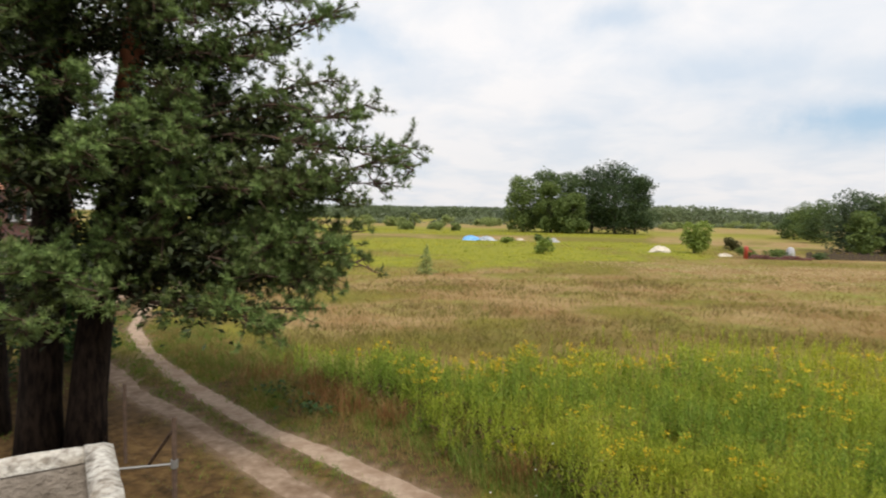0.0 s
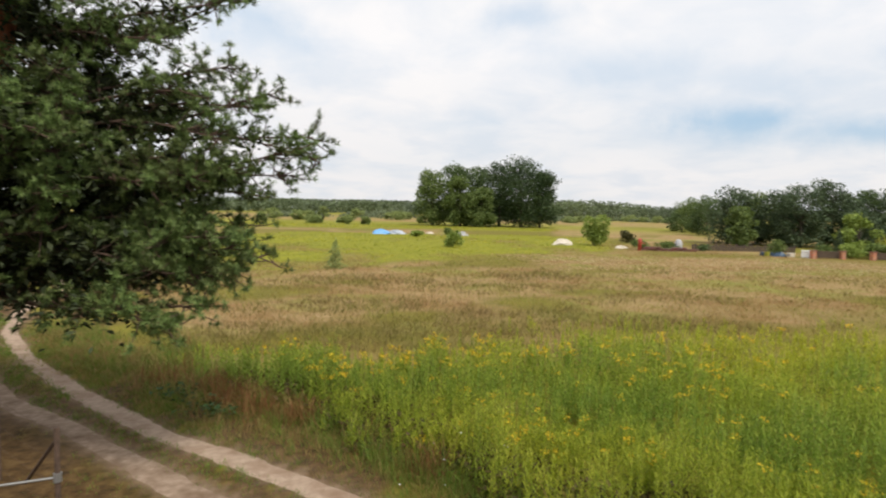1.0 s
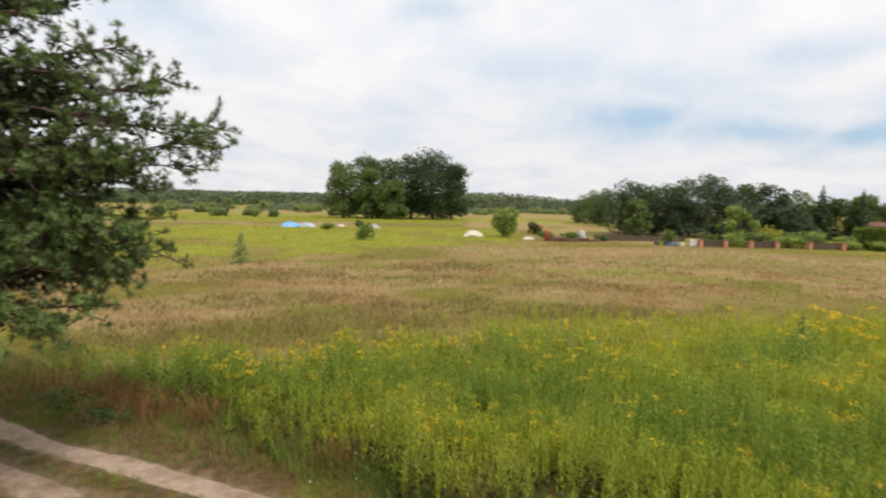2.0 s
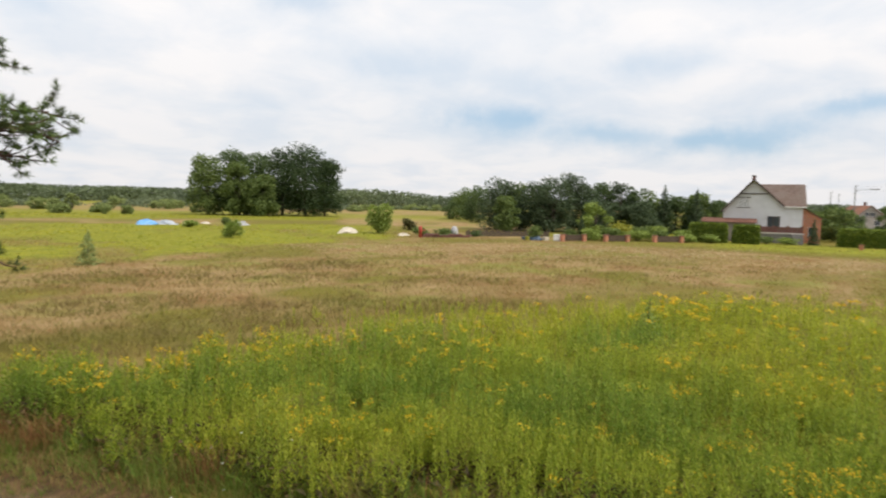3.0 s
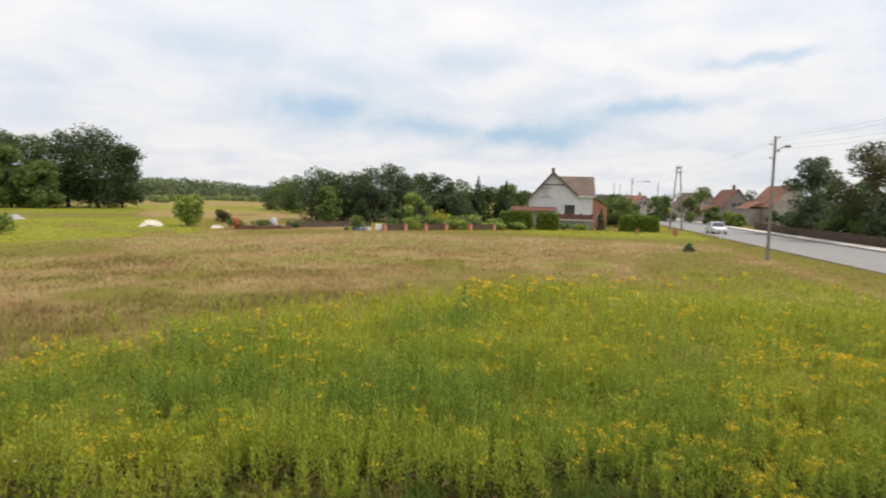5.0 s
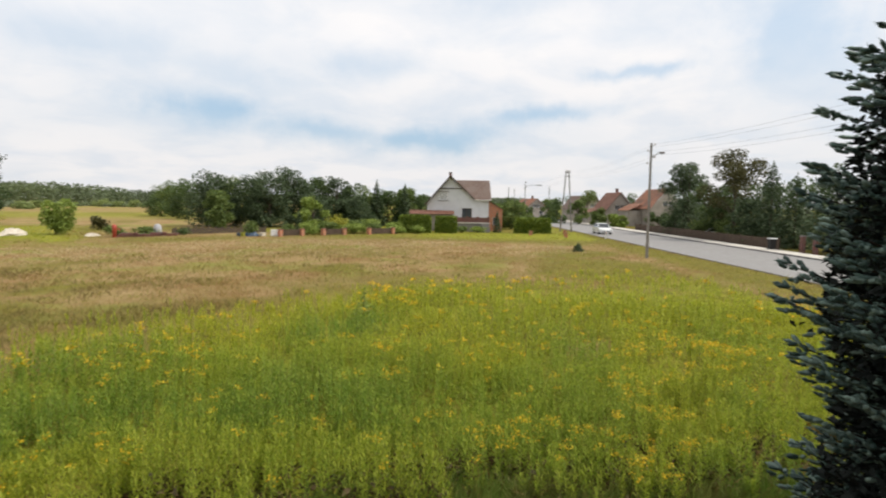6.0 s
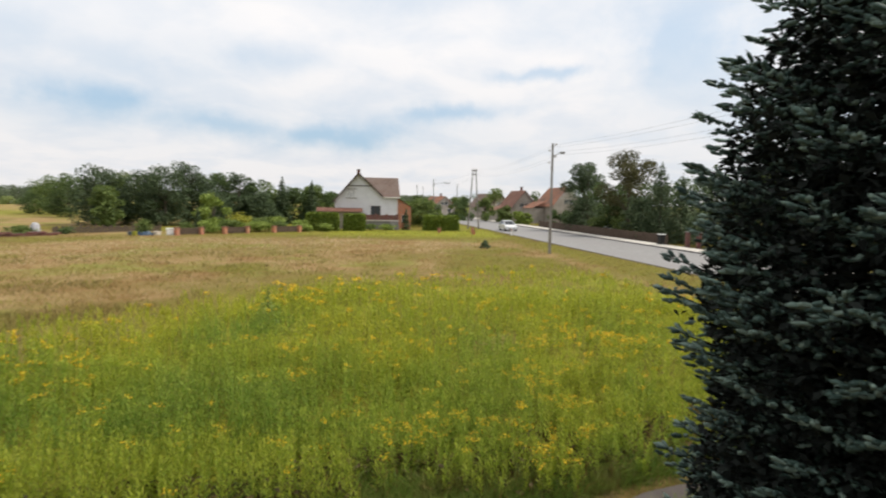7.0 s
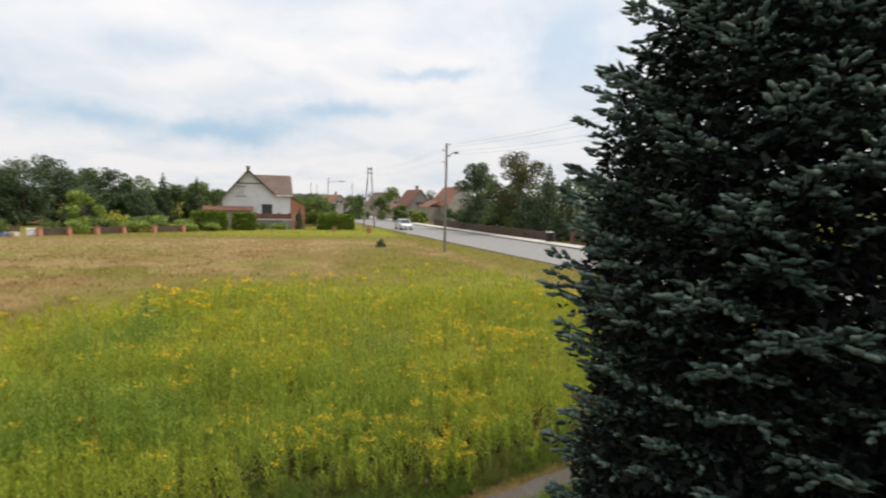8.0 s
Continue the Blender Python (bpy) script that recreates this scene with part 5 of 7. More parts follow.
for k, (az, d, h, w) in enumerate([(-80.2, 96, 6.8, 8), (-82.2, 92, 7.0, 8), (-84.4, 88, 7.4, 8), (-86.4, 84, 7.6, 8), (-88.6, 80, 7.4, 8), (-91.2, 78, 7.4, 8.5), (-94.5, 74, 7.2, 9), (-98.5, 70, 7.5, 9), (-103, 66, 7.5, 9), (-84.2, 73, 5.4, 5), (-82.2, 79, 5.2, 5), (-79.8, 90, 5.2, 6)]):
    broad_tree(polar(az, d), h, w, (M_LEAF_DARK, M_LEAF_PINE)[k % 2], "dark tree of the belt beyond the road", 470 + k, leaves=2000, leaf=0.32, base=0.0, clumps=30, group="tree belt beyond the road")
for k, (az, d, h, w, m_) in enumerate([(-62.6, 98, 4.2, 5.5, 1), (-64.0, 100, 4.2, 5, 0), (-63.4, 130, 5.0, 6, 0), (-66.8, 135, 5.2, 5, 1), (-67.6, 128, 5.4, 6, 0), (-69.6, 124, 5.2, 5, 1), (-70.4, 150, 8.0, 8, 1), (-71.4, 118, 3.4, 4, 1), (-72.8, 108, 2.3, 2.8, 2), (-73.6, 112, 2.1, 2.6, 2),
                                       (-74.4, 160, 7.0, 8, 0), (-67.0, 190, 6, 9, 0), (-65.2, 200, 6, 9, 0), (-61.8, 170, 5.5, 9, 0), (-69.0, 200, 6.5, 10, 0), (-76.8, 98, 3.4, 4.4, 0), (-78.2, 92, 3.6, 5, 0), (-77.6, 150, 8, 9, 0)]):
    broad_tree(polar(az, d), h, w, (M_LEAF_DARK, M_LEAF_MID, M_LEAF_LIGHT)[m_], "green village tree among the houses", 430 + k, leaves=1800, leaf=0.34, base=0.0, clumps=16, group="village trees")


def far_forest():
    """The wood along the horizon, with the haze of distance in its leaf colour."""
    rng = np.random.default_rng(77)
    out = []
    for az in np.arange(-64, 14, 0.2):
        for row in range(3):
            d = 470 + 70 * row + 40 * rng.random() + (120 * step(-az, 22, 32))
            hill = 1.0 + 0.22 * math.exp(-((az + 20) / 5) ** 2) - 0.14 * step(-az, 26, 31)
            h = (6.4 + 2.2 * rng.random() + 4.6 * value_noise(az * 1.0, row * 7.0, 3.0, 3) + 1.3 * row) * hill
            c = polar(az + rng.normal() * 0.08, d)
            n = 46
            p = np.stack([c.x + rng.normal(size=n) * 2.2, c.y + rng.normal(size=n) * 2.2, h * (0.02 + 0.98 * rng.random(n) ** 0.85)], -1)
            out.append(p)
    for az in np.arange(-34, 14, 0.13):
        thick = value_noise(az, 3.0, 1.6, 8)
        if thick < 0.36:
            continue
        c = polar(az + rng.normal() * 0.1, 235 + 90 * rng.random() + 60 * step(-az, 18, 24))
        h = (1.2 + 5.2 * (thick - 0.3)) * (0.7 + 0.5 * rng.random()) * (1 - 0.5 * step(-az, 17, 22))
        n = 40
        out.append(np.stack([c.x + rng.normal(size=n) * 1.6, c.y + rng.normal(size=n) * 1.6, h * rng.random(n) ** 0.8], -1))
    p = np.concatenate(out)
    tagged(quads("far_forest", leaf_quads(p, np.where(np.hypot(p[:, 0], p[:, 1]) < 400, 0.7, 1.5) * (1 + 0.65 * rng.random(len(p))), rng, 0.2), M_FOREST_HAZE), "dark mixed forest along the horizon", "forest", kind="stuff")


far_forest()
for k, (az, d, h, w) in enumerate([(37.5, 15.5, 3.2, 3.4), (41.0, 14.5, 3.4, 3.6), (33.2, 17.5, 2.4, 2.6)]):
    shrub(polar(az, d), h, w, M_WEED, "dark undergrowth shrub behind the pines", 480 + k, leaves=2600, leaf=0.13, group="undergrowth behind the pines")

# ---------------------------------------------------------------- buildings


def window_in(parent, x0, z0, x1, z1, y=0.12, shutter=False, bars=1, sill=True, name="window"):
    """A window set in its opening: frame, panes or a closed roller shutter, sill."""
    w = new(name)
    w.parent = parent
    w.location = ((x0 + x1) / 2, y, z0)
    hw, h, f = (x1 - x0) / 2, z1 - z0, 0.07
    part("window_frame", boxes(((-hw, 0, 0), (-hw + f, 0.08, h)), ((hw - f, 0, 0), (hw, 0.08, h)), ((-hw + f, 0, 0), (hw - f, 0.08, f)), ((-hw + f, 0, h - f), (hw - f, 0.08, h))), M_PVC, w, "white plastic frame")
    if shutter:
        bm = bmesh.new()
        n = int(h / 0.08)
        for k in range(n):
            box(bm, (-hw + f, -0.03, f + (h - 2 * f) * k / n), (hw - f, 0.02, f + (h - 2 * f) * (k + 0.86) / n))
        part("roller_shutter", bm, M_SHUTTER, w, "closed pale roller shutter")
    else:
        cw = (2 * hw - 2 * f) / (bars + 1)
        for k in range(bars + 1):
            a = -hw + f + cw * k
            part("pane", boxes(((a + 0.02, 0.03, f + 0.02), (a + cw - 0.02, 0.05, h - f - 0.02))), M_GLASS, w)
            if k:
                part("mullion", boxes(((a - 0.025, 0.0, f), (a + 0.025, 0.075, h - f))), M_PVC, w)
    part("backing", boxes(((-hw, 0.10, 0), (hw, 0.14, h))), M_DARK, w, "dark room behind the window")
    if sill:
        part("sill", boxes(((-hw - 0.06, -0.20, -0.06), (hw + 0.06, 0.06, -0.003))), M_FASCIA, w, "dark sill")
    return w


def chimney(parent, x, y, z0, z1, s=0.45, material=None):
    c = part("chimney", boxes(((x - s / 2, y - s / 2, z0), (x + s / 2, y + s / 2, z1))), material or M_BRICK_DARK, parent, "brick chimney")
    part("chimney_cap", boxes(((x - s / 2 - 0.07, y - s / 2 - 0.07, z1 + 0.002), (x + s / 2 + 0.07, y + s / 2 + 0.07, z1 + 0.09))), M_KERB, c)
    return c


def white_house():
    """The white house at the field's end: a gable towards the field and a cross roof beside it."""
    h = thing("house", road_place(84.0, 0.0), "white rendered house with brown tiled roof and front gable", "house")
    xl, xr, ga, gr = -2.45, 6.35, 0.82, 4.15
    zl, zr, za = 4.05, 4.55, 7.75
    win = rect(-0.80, 4.30, 0.42, 5.50)
    door = rect(2.55, 1.30, 3.95, 3.22)
    front = [(xl, 0), (xr, 0), (xr, zr), (gr, zr), (ga, za), (xl, zl)]
    part("front_wall", panel(front, [win, door], 0.3), M_RENDER, h)
    part("side_wall", boxes(((xl, 0.3, 0), (xl + 0.3, 8.2, zl))), M_RENDER, h)
    part("side_wall", panel([(0, 0), (7.9, 0), (7.9, zr), (3.95, 7.2), (0, zr)], [], 0.3), M_RENDER, h).matrix_local = pose(xr, 0.3, 0, 0, 0, 90)
    part("back_wall", boxes(((xl + 0.3, 7.9, 0), (xr - 0.3, 8.2, zr))), M_RENDER, h)
    window_in(h, -0.80, 4.30, 0.42, 5.50, shutter=True)
    for z in (5.50, 4.22):
        part("window_trim", boxes(((-0.95, -0.05, z), (0.57, 0.0, z + 0.07))), M_FASCIA, h, "dark trim board")
    part("gable_band", boxes(((-0.72, -0.10, 5.93), (2.50, -0.003, 6.07))), M_FASCIA, h, "dark board across the gable")
    # gable roof, both slopes, running back
    o = 0.35
    sl = (za - zl) / (ga - xl)
    sr = (za - zr) / (gr - ga)
    tiled_roof("roof", (xl - o, -0.45, zl - o * sl + 0.05), (xl - o, 8.4, zl - o * sl + 0.05), (ga, 8.4, za + 0.08), (ga, -0.45, za + 0.08), M_ROOF_BROWN, h)
    tiled_roof("roof", (gr + 0.15, 4.1, zr + 0.05), (gr + 0.15, -0.45, zr + 0.0), (ga, -0.45, za + 0.08), (ga, 4.1, za + 0.08), M_ROOF_BROWN, h)
    part("verge_board", slab([(xl - o, -0.47, zl - o * sl - 0.16), (ga, -0.47, za - 0.13), (ga, -0.47, za + 0.09), (xl - o, -0.47, zl - o * sl + 0.06)], 0.03), M_FASCIA, h, "dark verge board")
    part("verge_board", slab([(ga, -0.47, za - 0.13), (gr + 0.15, -0.47, zr - 0.18), (gr + 0.15, -0.47, zr + 0.04), (ga, -0.47, za + 0.09)], 0.03), M_FASCIA, h, "dark verge board")
    # cross roof
    tiled_roof("roof", (gr + 0.16, -0.35, zr - 0.12), (xr + 0.35, -0.35, zr - 0.12), (xr + 0.35, 4.2, 7.35), (1.3, 4.2, 7.35), M_ROOF_BROWN, h, rows=16)
    tiled_roof("roof", (xr + 0.35, 8.55, zr - 0.1), (ga, 8.55, zr - 0.1), (ga, 4.2, 7.35), (xr + 0.35, 4.2, 7.35), M_ROOF_BROWN, h, rows=16)
    part("gutter", boxes(((gr + 0.1, -0.46, zr - 0.20), (xr + 0.35, -0.36, zr - 0.10)), bevel=0.02), M_PVC, h, "pale gutter")
    chimney(h, ga, 0.6, 7.2, 8.25, 0.42)
    # door to the terrace
    d = new("door")
    d.parent = h
    d.location = (2.55, 0.14, 1.30)
    part("door_frame", boxes(((0, 0, 0), (0.08, 0.1, 1.92)), ((1.32, 0, 0), (1.40, 0.1, 1.92)), ((0.08, 0, 1.84), (1.32, 0.1, 1.92)), ((0.62, 0, 0), (0.70, 0.1, 1.84))), M_FASCIA, d, "dark door frame")
    part("pane", boxes(((0.10, 0.04, 0.05), (0.60, 0.06, 1.82))), M_GLASS, d)
    part("pane", boxes(((0.72, 0.04, 0.75), (1.30, 0.06, 1.82))), M_GLASS, d)
    part("curtain", boxes(((0.80, 0.08, 0.95), (1.26, 0.10, 1.7))), M_PVC, d, "white curtain behind the glass")
    part("backing", boxes(((0, 0.11, 0), (1.4, 0.15, 1.92))), M_DARK, d)
    # raised terrace with a brick balustrade
    part("terrace_base", boxes(((1.6, -2.4, 0), (6.3, -0.004, 1.12))), M_KERB, h, "grey rendered terrace base")
    part("terrace_slab", boxes(((1.5, -2.5, 1.124), (6.4, -0.004, 1.28)), bevel=0.02), M_CONCRETE, h, "pale terrace slab")
    for x in (1.75, 3.2, 4.7, 6.15):
        part("baluster_pier", boxes(((x - 0.15, -2.42, 1.284), (x + 0.15, -2.12, 2.12)), bevel=0.01), M_BRICK_DARK, h, "dark red brick pier")
    for a, b in ((1.9, 3.05), (3.35, 4.55), (4.85, 6.0)):
        part("balustrade", boxes(((a, -2.36, 1.284), (b, -2.20, 1.98)), bevel=0.01), M_BRICK_DARK, h, "dark red brick balustrade")
    for k in range(6):
        part("step", boxes(((5.2, -2.8 - 0.28 * k, 0), (6.3, -2.504 - 0.28 * k, 1.1 - 0.18 * k))), M_KERB, h)
    # lean-to of orange brick
    side = part("lean_to", panel([(xr + 0.004, 0), (8.35, 0), (8.35, 3.05), (xr + 0.004, 4.25)], [rect(7.0, 0.9, 7.6, 2.0)], 0.25), M_BRICK, h, "orange brick side extension")
    side.location = (0, 0.6, 0)
    part("lean_to", boxes(((8.1, 0.854, 0), (8.35, 6.5, 3.0))), M_BRICK, h, "orange brick side extension")
    tiled_roof("roof", (8.5, 6.6, 3.02), (8.5, 0.4, 3.02), (xr + 0.05, 0.4, 4.35), (xr + 0.05, 6.6, 4.35), M_ROOF_ORANGE, h, rows=7, label="orange lean-to roof")
    window_in(h, 7.0, 0.9, 7.6, 2.0, y=0.72, bars=0)
    # low wing behind the hedge
    part("wing_wall", boxes(((-4.7, -1.2, 0), (1.2, -0.9, 2.35))), M_GREY_RENDER, h)
    tiled_roof("roof", (-4.9, -1.6, 2.35), (1.4, -1.6, 2.35), (1.4, -0.05, 2.86), (-4.9, -0.05, 2.86), M_ROOF_RED, h, rows=5, label="low red-brown tiled wing roof")
    return h


white_house()


def plain_house(m, w, d, wall, ridge, roof, walls, label, seed, half_hip=0.0, annex=0.0):
    """A village house, gable towards -y, with openings, overhanging roof and chimneys."""
    rng = np.random.default_rng(seed)
    h = thing("house", m, label, "house")
    wins = [rect(-w * 0.16, wall + 0.2, w * 0.0 - 0.06, wall + 1.15), rect(0.06, wall + 0.2, w * 0.17, wall + 1.15), rect(-w * 0.33, 1.0, -w * 0.15, 2.2), rect(w * 0.15, 1.0, w * 0.33, 2.2)]
    part("front_wall", panel([(-w / 2, 0), (w / 2, 0), (w / 2, wall), (0, ridge - 0.1), (-w / 2, wall)], wins, 0.3), walls, h)
    for q in wins:
        window_in(h, q[0][0], q[0][1], q[2][0], q[2][1], bars=1)
    part("side_wall", boxes(((-w / 2, 0.3, 0), (-w / 2 + 0.3, d, wall))), walls, h)
    part("side_wall", boxes(((w / 2 - 0.3, 0.3, 0), (w / 2, d, wall))), walls, h)
    part("back_wall", panel([(-w / 2 + 0.3, 0), (w / 2 - 0.3, 0), (w / 2 - 0.3, wall), (0, ridge - 0.3), (-w / 2 + 0.3, wall)], [], 0.3), walls, h).location = (0, d - 0.3, 0)
    s = (ridge - wall) / (w / 2)
    o = 0.4
    tiled_roof("roof", (-w / 2 - o, -0.4, wall - o * s), (-w / 2 - o, d + 0.4, wall - o * s), (0, d + 0.4, ridge), (0, -0.4 + half_hip, ridge), roof, h, rows=12)
    tiled_roof("roof", (w / 2 + o, d + 0.4, wall - o * s), (w / 2 + o, -0.4, wall - o * s), (0, -0.4 + half_hip, ridge), (0, d + 0.4, ridge), roof, h, rows=12)
    chimney(h, 0.25, d * 0.35, ridge - 0.6, ridge + 0.75)
    if annex:
        part("annex_wall", boxes(((-w / 2 - annex, d * 0.45, 0), (-w / 2 - 0.004, d, wall * 0.8))), walls, h)
        tiled_roof("roof", (-w / 2 - annex - 0.2, d * 0.42, wall * 0.8), (-w / 2 - annex - 0.2, d + 0.2, wall * 0.8), (-w / 2, d + 0.2, wall * 1.15), (-w / 2, d * 0.42, wall * 1.15), roof, h, rows=6)
    return h


plain_house(road_place(121.5, 36.2, 0, 6), 6.4, 7.5, 2.9, 6.7, M_ROOF_RED, M_GREY_RENDER, "grey village house with a steep red tiled roof", 1, annex=2.4)
plain_house(road_place(111.5, 42.4, 0, 8), 7.0, 8.5, 3.8, 7.3, M_ROOF_ORANGE, M_GREY_RENDER, "taller grey village house with orange tiled roof", 2, half_hip=1.4, annex=2.6)
plain_house(road_place(165, 25.6, 0, 20), 7.0, 8.0, 2.9, 5.6, M_ROOF_ORANGE, M_GREY_RENDER, "distant pale house with red-brown roof", 3)
plain_house(road_place(150, 38.0, 0, 30), 7.0, 8.0, 3.2, 6.4, M_ROOF_BROWN, M_GREY_RENDER, "distant grey house behind trees", 4)
plain_house(Matrix.Translation(polar(35.5, 32)) @ pose(0, 0, 0, 0, 0, 100), 9.0, 12.0, 3.1, 6.6, M_ROOF_ORANGE, M_BRICK_DARK, "dark red brick house behind the pines", 6)

# ---------------------------------------------------------------- hedges, fences, posts


def hedge(m, w, d, h, label, seed, group=""):
    """A clipped hedge: a dark box inside and a skin of small sprays, a little uneven."""
    rng = np.random.default_rng(seed)
    t = thing("hedge", m, label, "hedge", group)
    part("inner_box", boxes(((-w / 2 + 0.3, 0.3, 0), (w / 2 - 0.3, d - 0.25, h - 0.28)), bevel=0.15), M_WEED, t)
    n = int(1900 * (w * h * 2 + w * d + d * h * 2) / 12)
    p = np.stack([(rng.random(n) - 0.5) * w, rng.random(n) * d, rng.random(n) * h], -1)
    f = rng.random(n)
    p[:, 1] = np.where(f < 0.5, 0.05, p[:, 1])
    p[:, 2] = np.where((f >= 0.5) & (f < 0.78), h - 0.03, p[:, 2])
    e = (f >= 0.78) & (f < 0.92)
    p[:, 0] = np.where(e, np.sign(p[:, 0]) * w / 2, p[:, 0])
    p += rng.normal(size=(n, 3)) * 0.05
    p[:, 2] += 0.10 * (value_noise(p[:, 0] + seed * 9, p[:, 1], 0.7, seed) - 0.5) * (p[:, 2] > h * 0.6)
    p[:, 0] *= 1 - 0.07 * np.clip(p[:, 2] / h, 0, 1) ** 5
    p[:, 1] += 0.16 * np.clip(p[:, 2] / h, 0, 1) ** 6 * (p[:, 1] < d * 0.3)
    p[:, 2] = np.maximum(p[:, 2], 0.03)
    quads("sprays", leaf_quads(p, 0.16 + 0.14 * rng.random(n), rng, 0.1), M_HEDGE, t)
    return t


hedge(road_place(76.0, -3.77), 4.1, 1.4, 2.2, "clipped green thuja hedge before the white house", 1, "hedges before the house")
hedge(road_place(76.4, 0.27), 2.7, 1.3, 2.12, "clipped green thuja hedge before the white house", 2, "hedges before the house")
hedge(road_place(78.5, 11.95), 4.7, 1.6, 2.0, "broad clipped thuja hedge at the roadside corner", 3, "hedges before the house")
fir_tree_far(road_place(80.5, 7.3).translation, 3.0, 1.5, "small dark thuja beside the brick extension", 260, leaves=900, leaf=0.18, name="thuja")
broad_tree(road_place(92.0, 11.0).translation, 4.6, 5.6, M_LEAF_MID, "rounded green tree behind the roadside hedge", 261, leaves=2200, leaf=0.3, base=0.04)
shrub(road_place(79.3, 4.6).translation, 0.9, 3.0, M_LEAF_LIGHT, "low pale shrub below the terrace", 262, leaves=700, leaf=0.16)
shrub(road_place(78.6, 2.4).translation, 0.9, 2.2, M_LEAF_MID, "low green shrub below the terrace", 263, leaves=600, leaf=0.16)


def garden_fence():
    """Orange brick piers with dark boarded panels between some of them."""
    t = thing("garden_fence", Matrix.Identity(4), "orange brick garden fence piers with dark panels", "fence")
    spots = [(43.3, 49.5), (45.6, 48.6), (48.0, 47.7), (50.4, 46.8), (53.4, 45.6), (56.4, 44.4)]
    for x, y in spots:
        p = part("pier", boxes(((-0.2, -0.2, -0.1), (0.2, 0.2, 0.78)), bevel=0.01), M_BRICK, t, "orange brick pier")
        p.location = (x, y, 0)
        part("pier_cap", boxes(((-0.26, -0.26, 0.782), (0.26, 0.26, 0.85)), bevel=0.015), M_ROOF_RED, p)
    for k in (0, 2, 4):
        (ax, ay), (bx, by) = spots[k], spots[k + 1]
        ln = math.hypot(bx - ax, by - ay) - 0.5
        q = new("fence_panel")
        q.parent = t
        q.matrix_local = Matrix.Translation(((ax + bx) / 2, (ay + by) / 2, 0)) @ pose(0, 0, 0, 0, 0, math.degrees(math.atan2(by - ay, bx - ax)))
        for j in range(12):
            part("board", boxes(((-ln / 2 + ln * j / 12 + 0.01, -0.02, 0.12), (-ln / 2 + ln * (j + 1) / 12 - 0.01, 0.02, 0.76 + 0.02 * (j % 3)))), M_WOOD, q)
    # weathered boards towards the wood
    w = thing("board_fence", Matrix.Identity(4), "dark weathered board fence before the wood", "fence")
    a, b = Vector((37.6, 60.5, 0)), Vector((48.0, 57.4, 0))
    for j in range(40):
        p = a.lerp(b, j / 40)
        q = part("board", boxes(((0, -0.02, 0), (0.23, 0.02, 0.68 + 0.10 * math.sin(j * 2.3)))), M_FASCIA, w)
        q.matrix_local = Matrix.Translation(p) @ pose(0, 0, 0, 0, 0, math.degrees(math.atan2(b.y - a.y, b.x - a.x)))


garden_fence()
for k_, (x_, y_, h_, w_, m_) in enumerate([(45.2, 50.4, 1.5, 2.8, M_LEAF_MID), (47.6, 49.8, 1.6, 3.0, M_LEAF_LIGHT), (50.0, 48.9, 1.5, 3.0, M_LEAF_MID), (52.8, 47.6, 1.3, 3.4, M_LEAF_LIGHT), (55.4, 46.6, 1.3, 3.2, M_LEAF_MID), (58.2, 45.4, 1.2, 3.2, M_LEAF_LIGHT), (60.6, 43.6, 1.0, 2.8, M_LEAF_LIGHT), (43.0, 53.6, 1.6, 2.4, M_LEAF_MID)]):
    shrub((x_, y_, 0), h_, w_, m_, ("mid green", "pale green")[m_ is M_LEAF_LIGHT] + " rounded shrub behind the garden fence", 270 + k_, leaves=1100, leaf=0.17, group="shrubs behind the garden fence")


def brick_post(u, v, h):
    t = thing("brick_post", road_place(u, v), "small weathered red brick fence post", "post", "brick posts at the roadside corner")
    part("post", boxes(((-0.19, -0.19, -0.1), (0.19, 0.19, h)), bevel=0.012), M_BRICK, t)
    part("cap", boxes(((-0.23, -0.23, h + 0.002), (0.23, 0.23, h + 0.07)), bevel=0.012), M_ROOF_RED, t)


brick_post(70.0, 14.6, 0.5)
brick_post(74.0, 11.0, 0.55)
brick_post(75.5, 15.6, 0.6)


def delineator(u, v):
    t = thing("road_marker_post", road_place(u, v), "white plastic roadside marker post", "post", "roadside marker posts")
    part("post", boxes(((-0.07, -0.05, -0.1), (0.07, 0.05, 0.95)), bevel=0.02), M_PVC, t)
    part("reflector", boxes(((-0.04, -0.058, 0.62), (0.04, -0.052, 0.80))), M_REDPAINT, t, "red reflector")


delineator(69.4, 19.2)
delineator(107.0, 19.2)


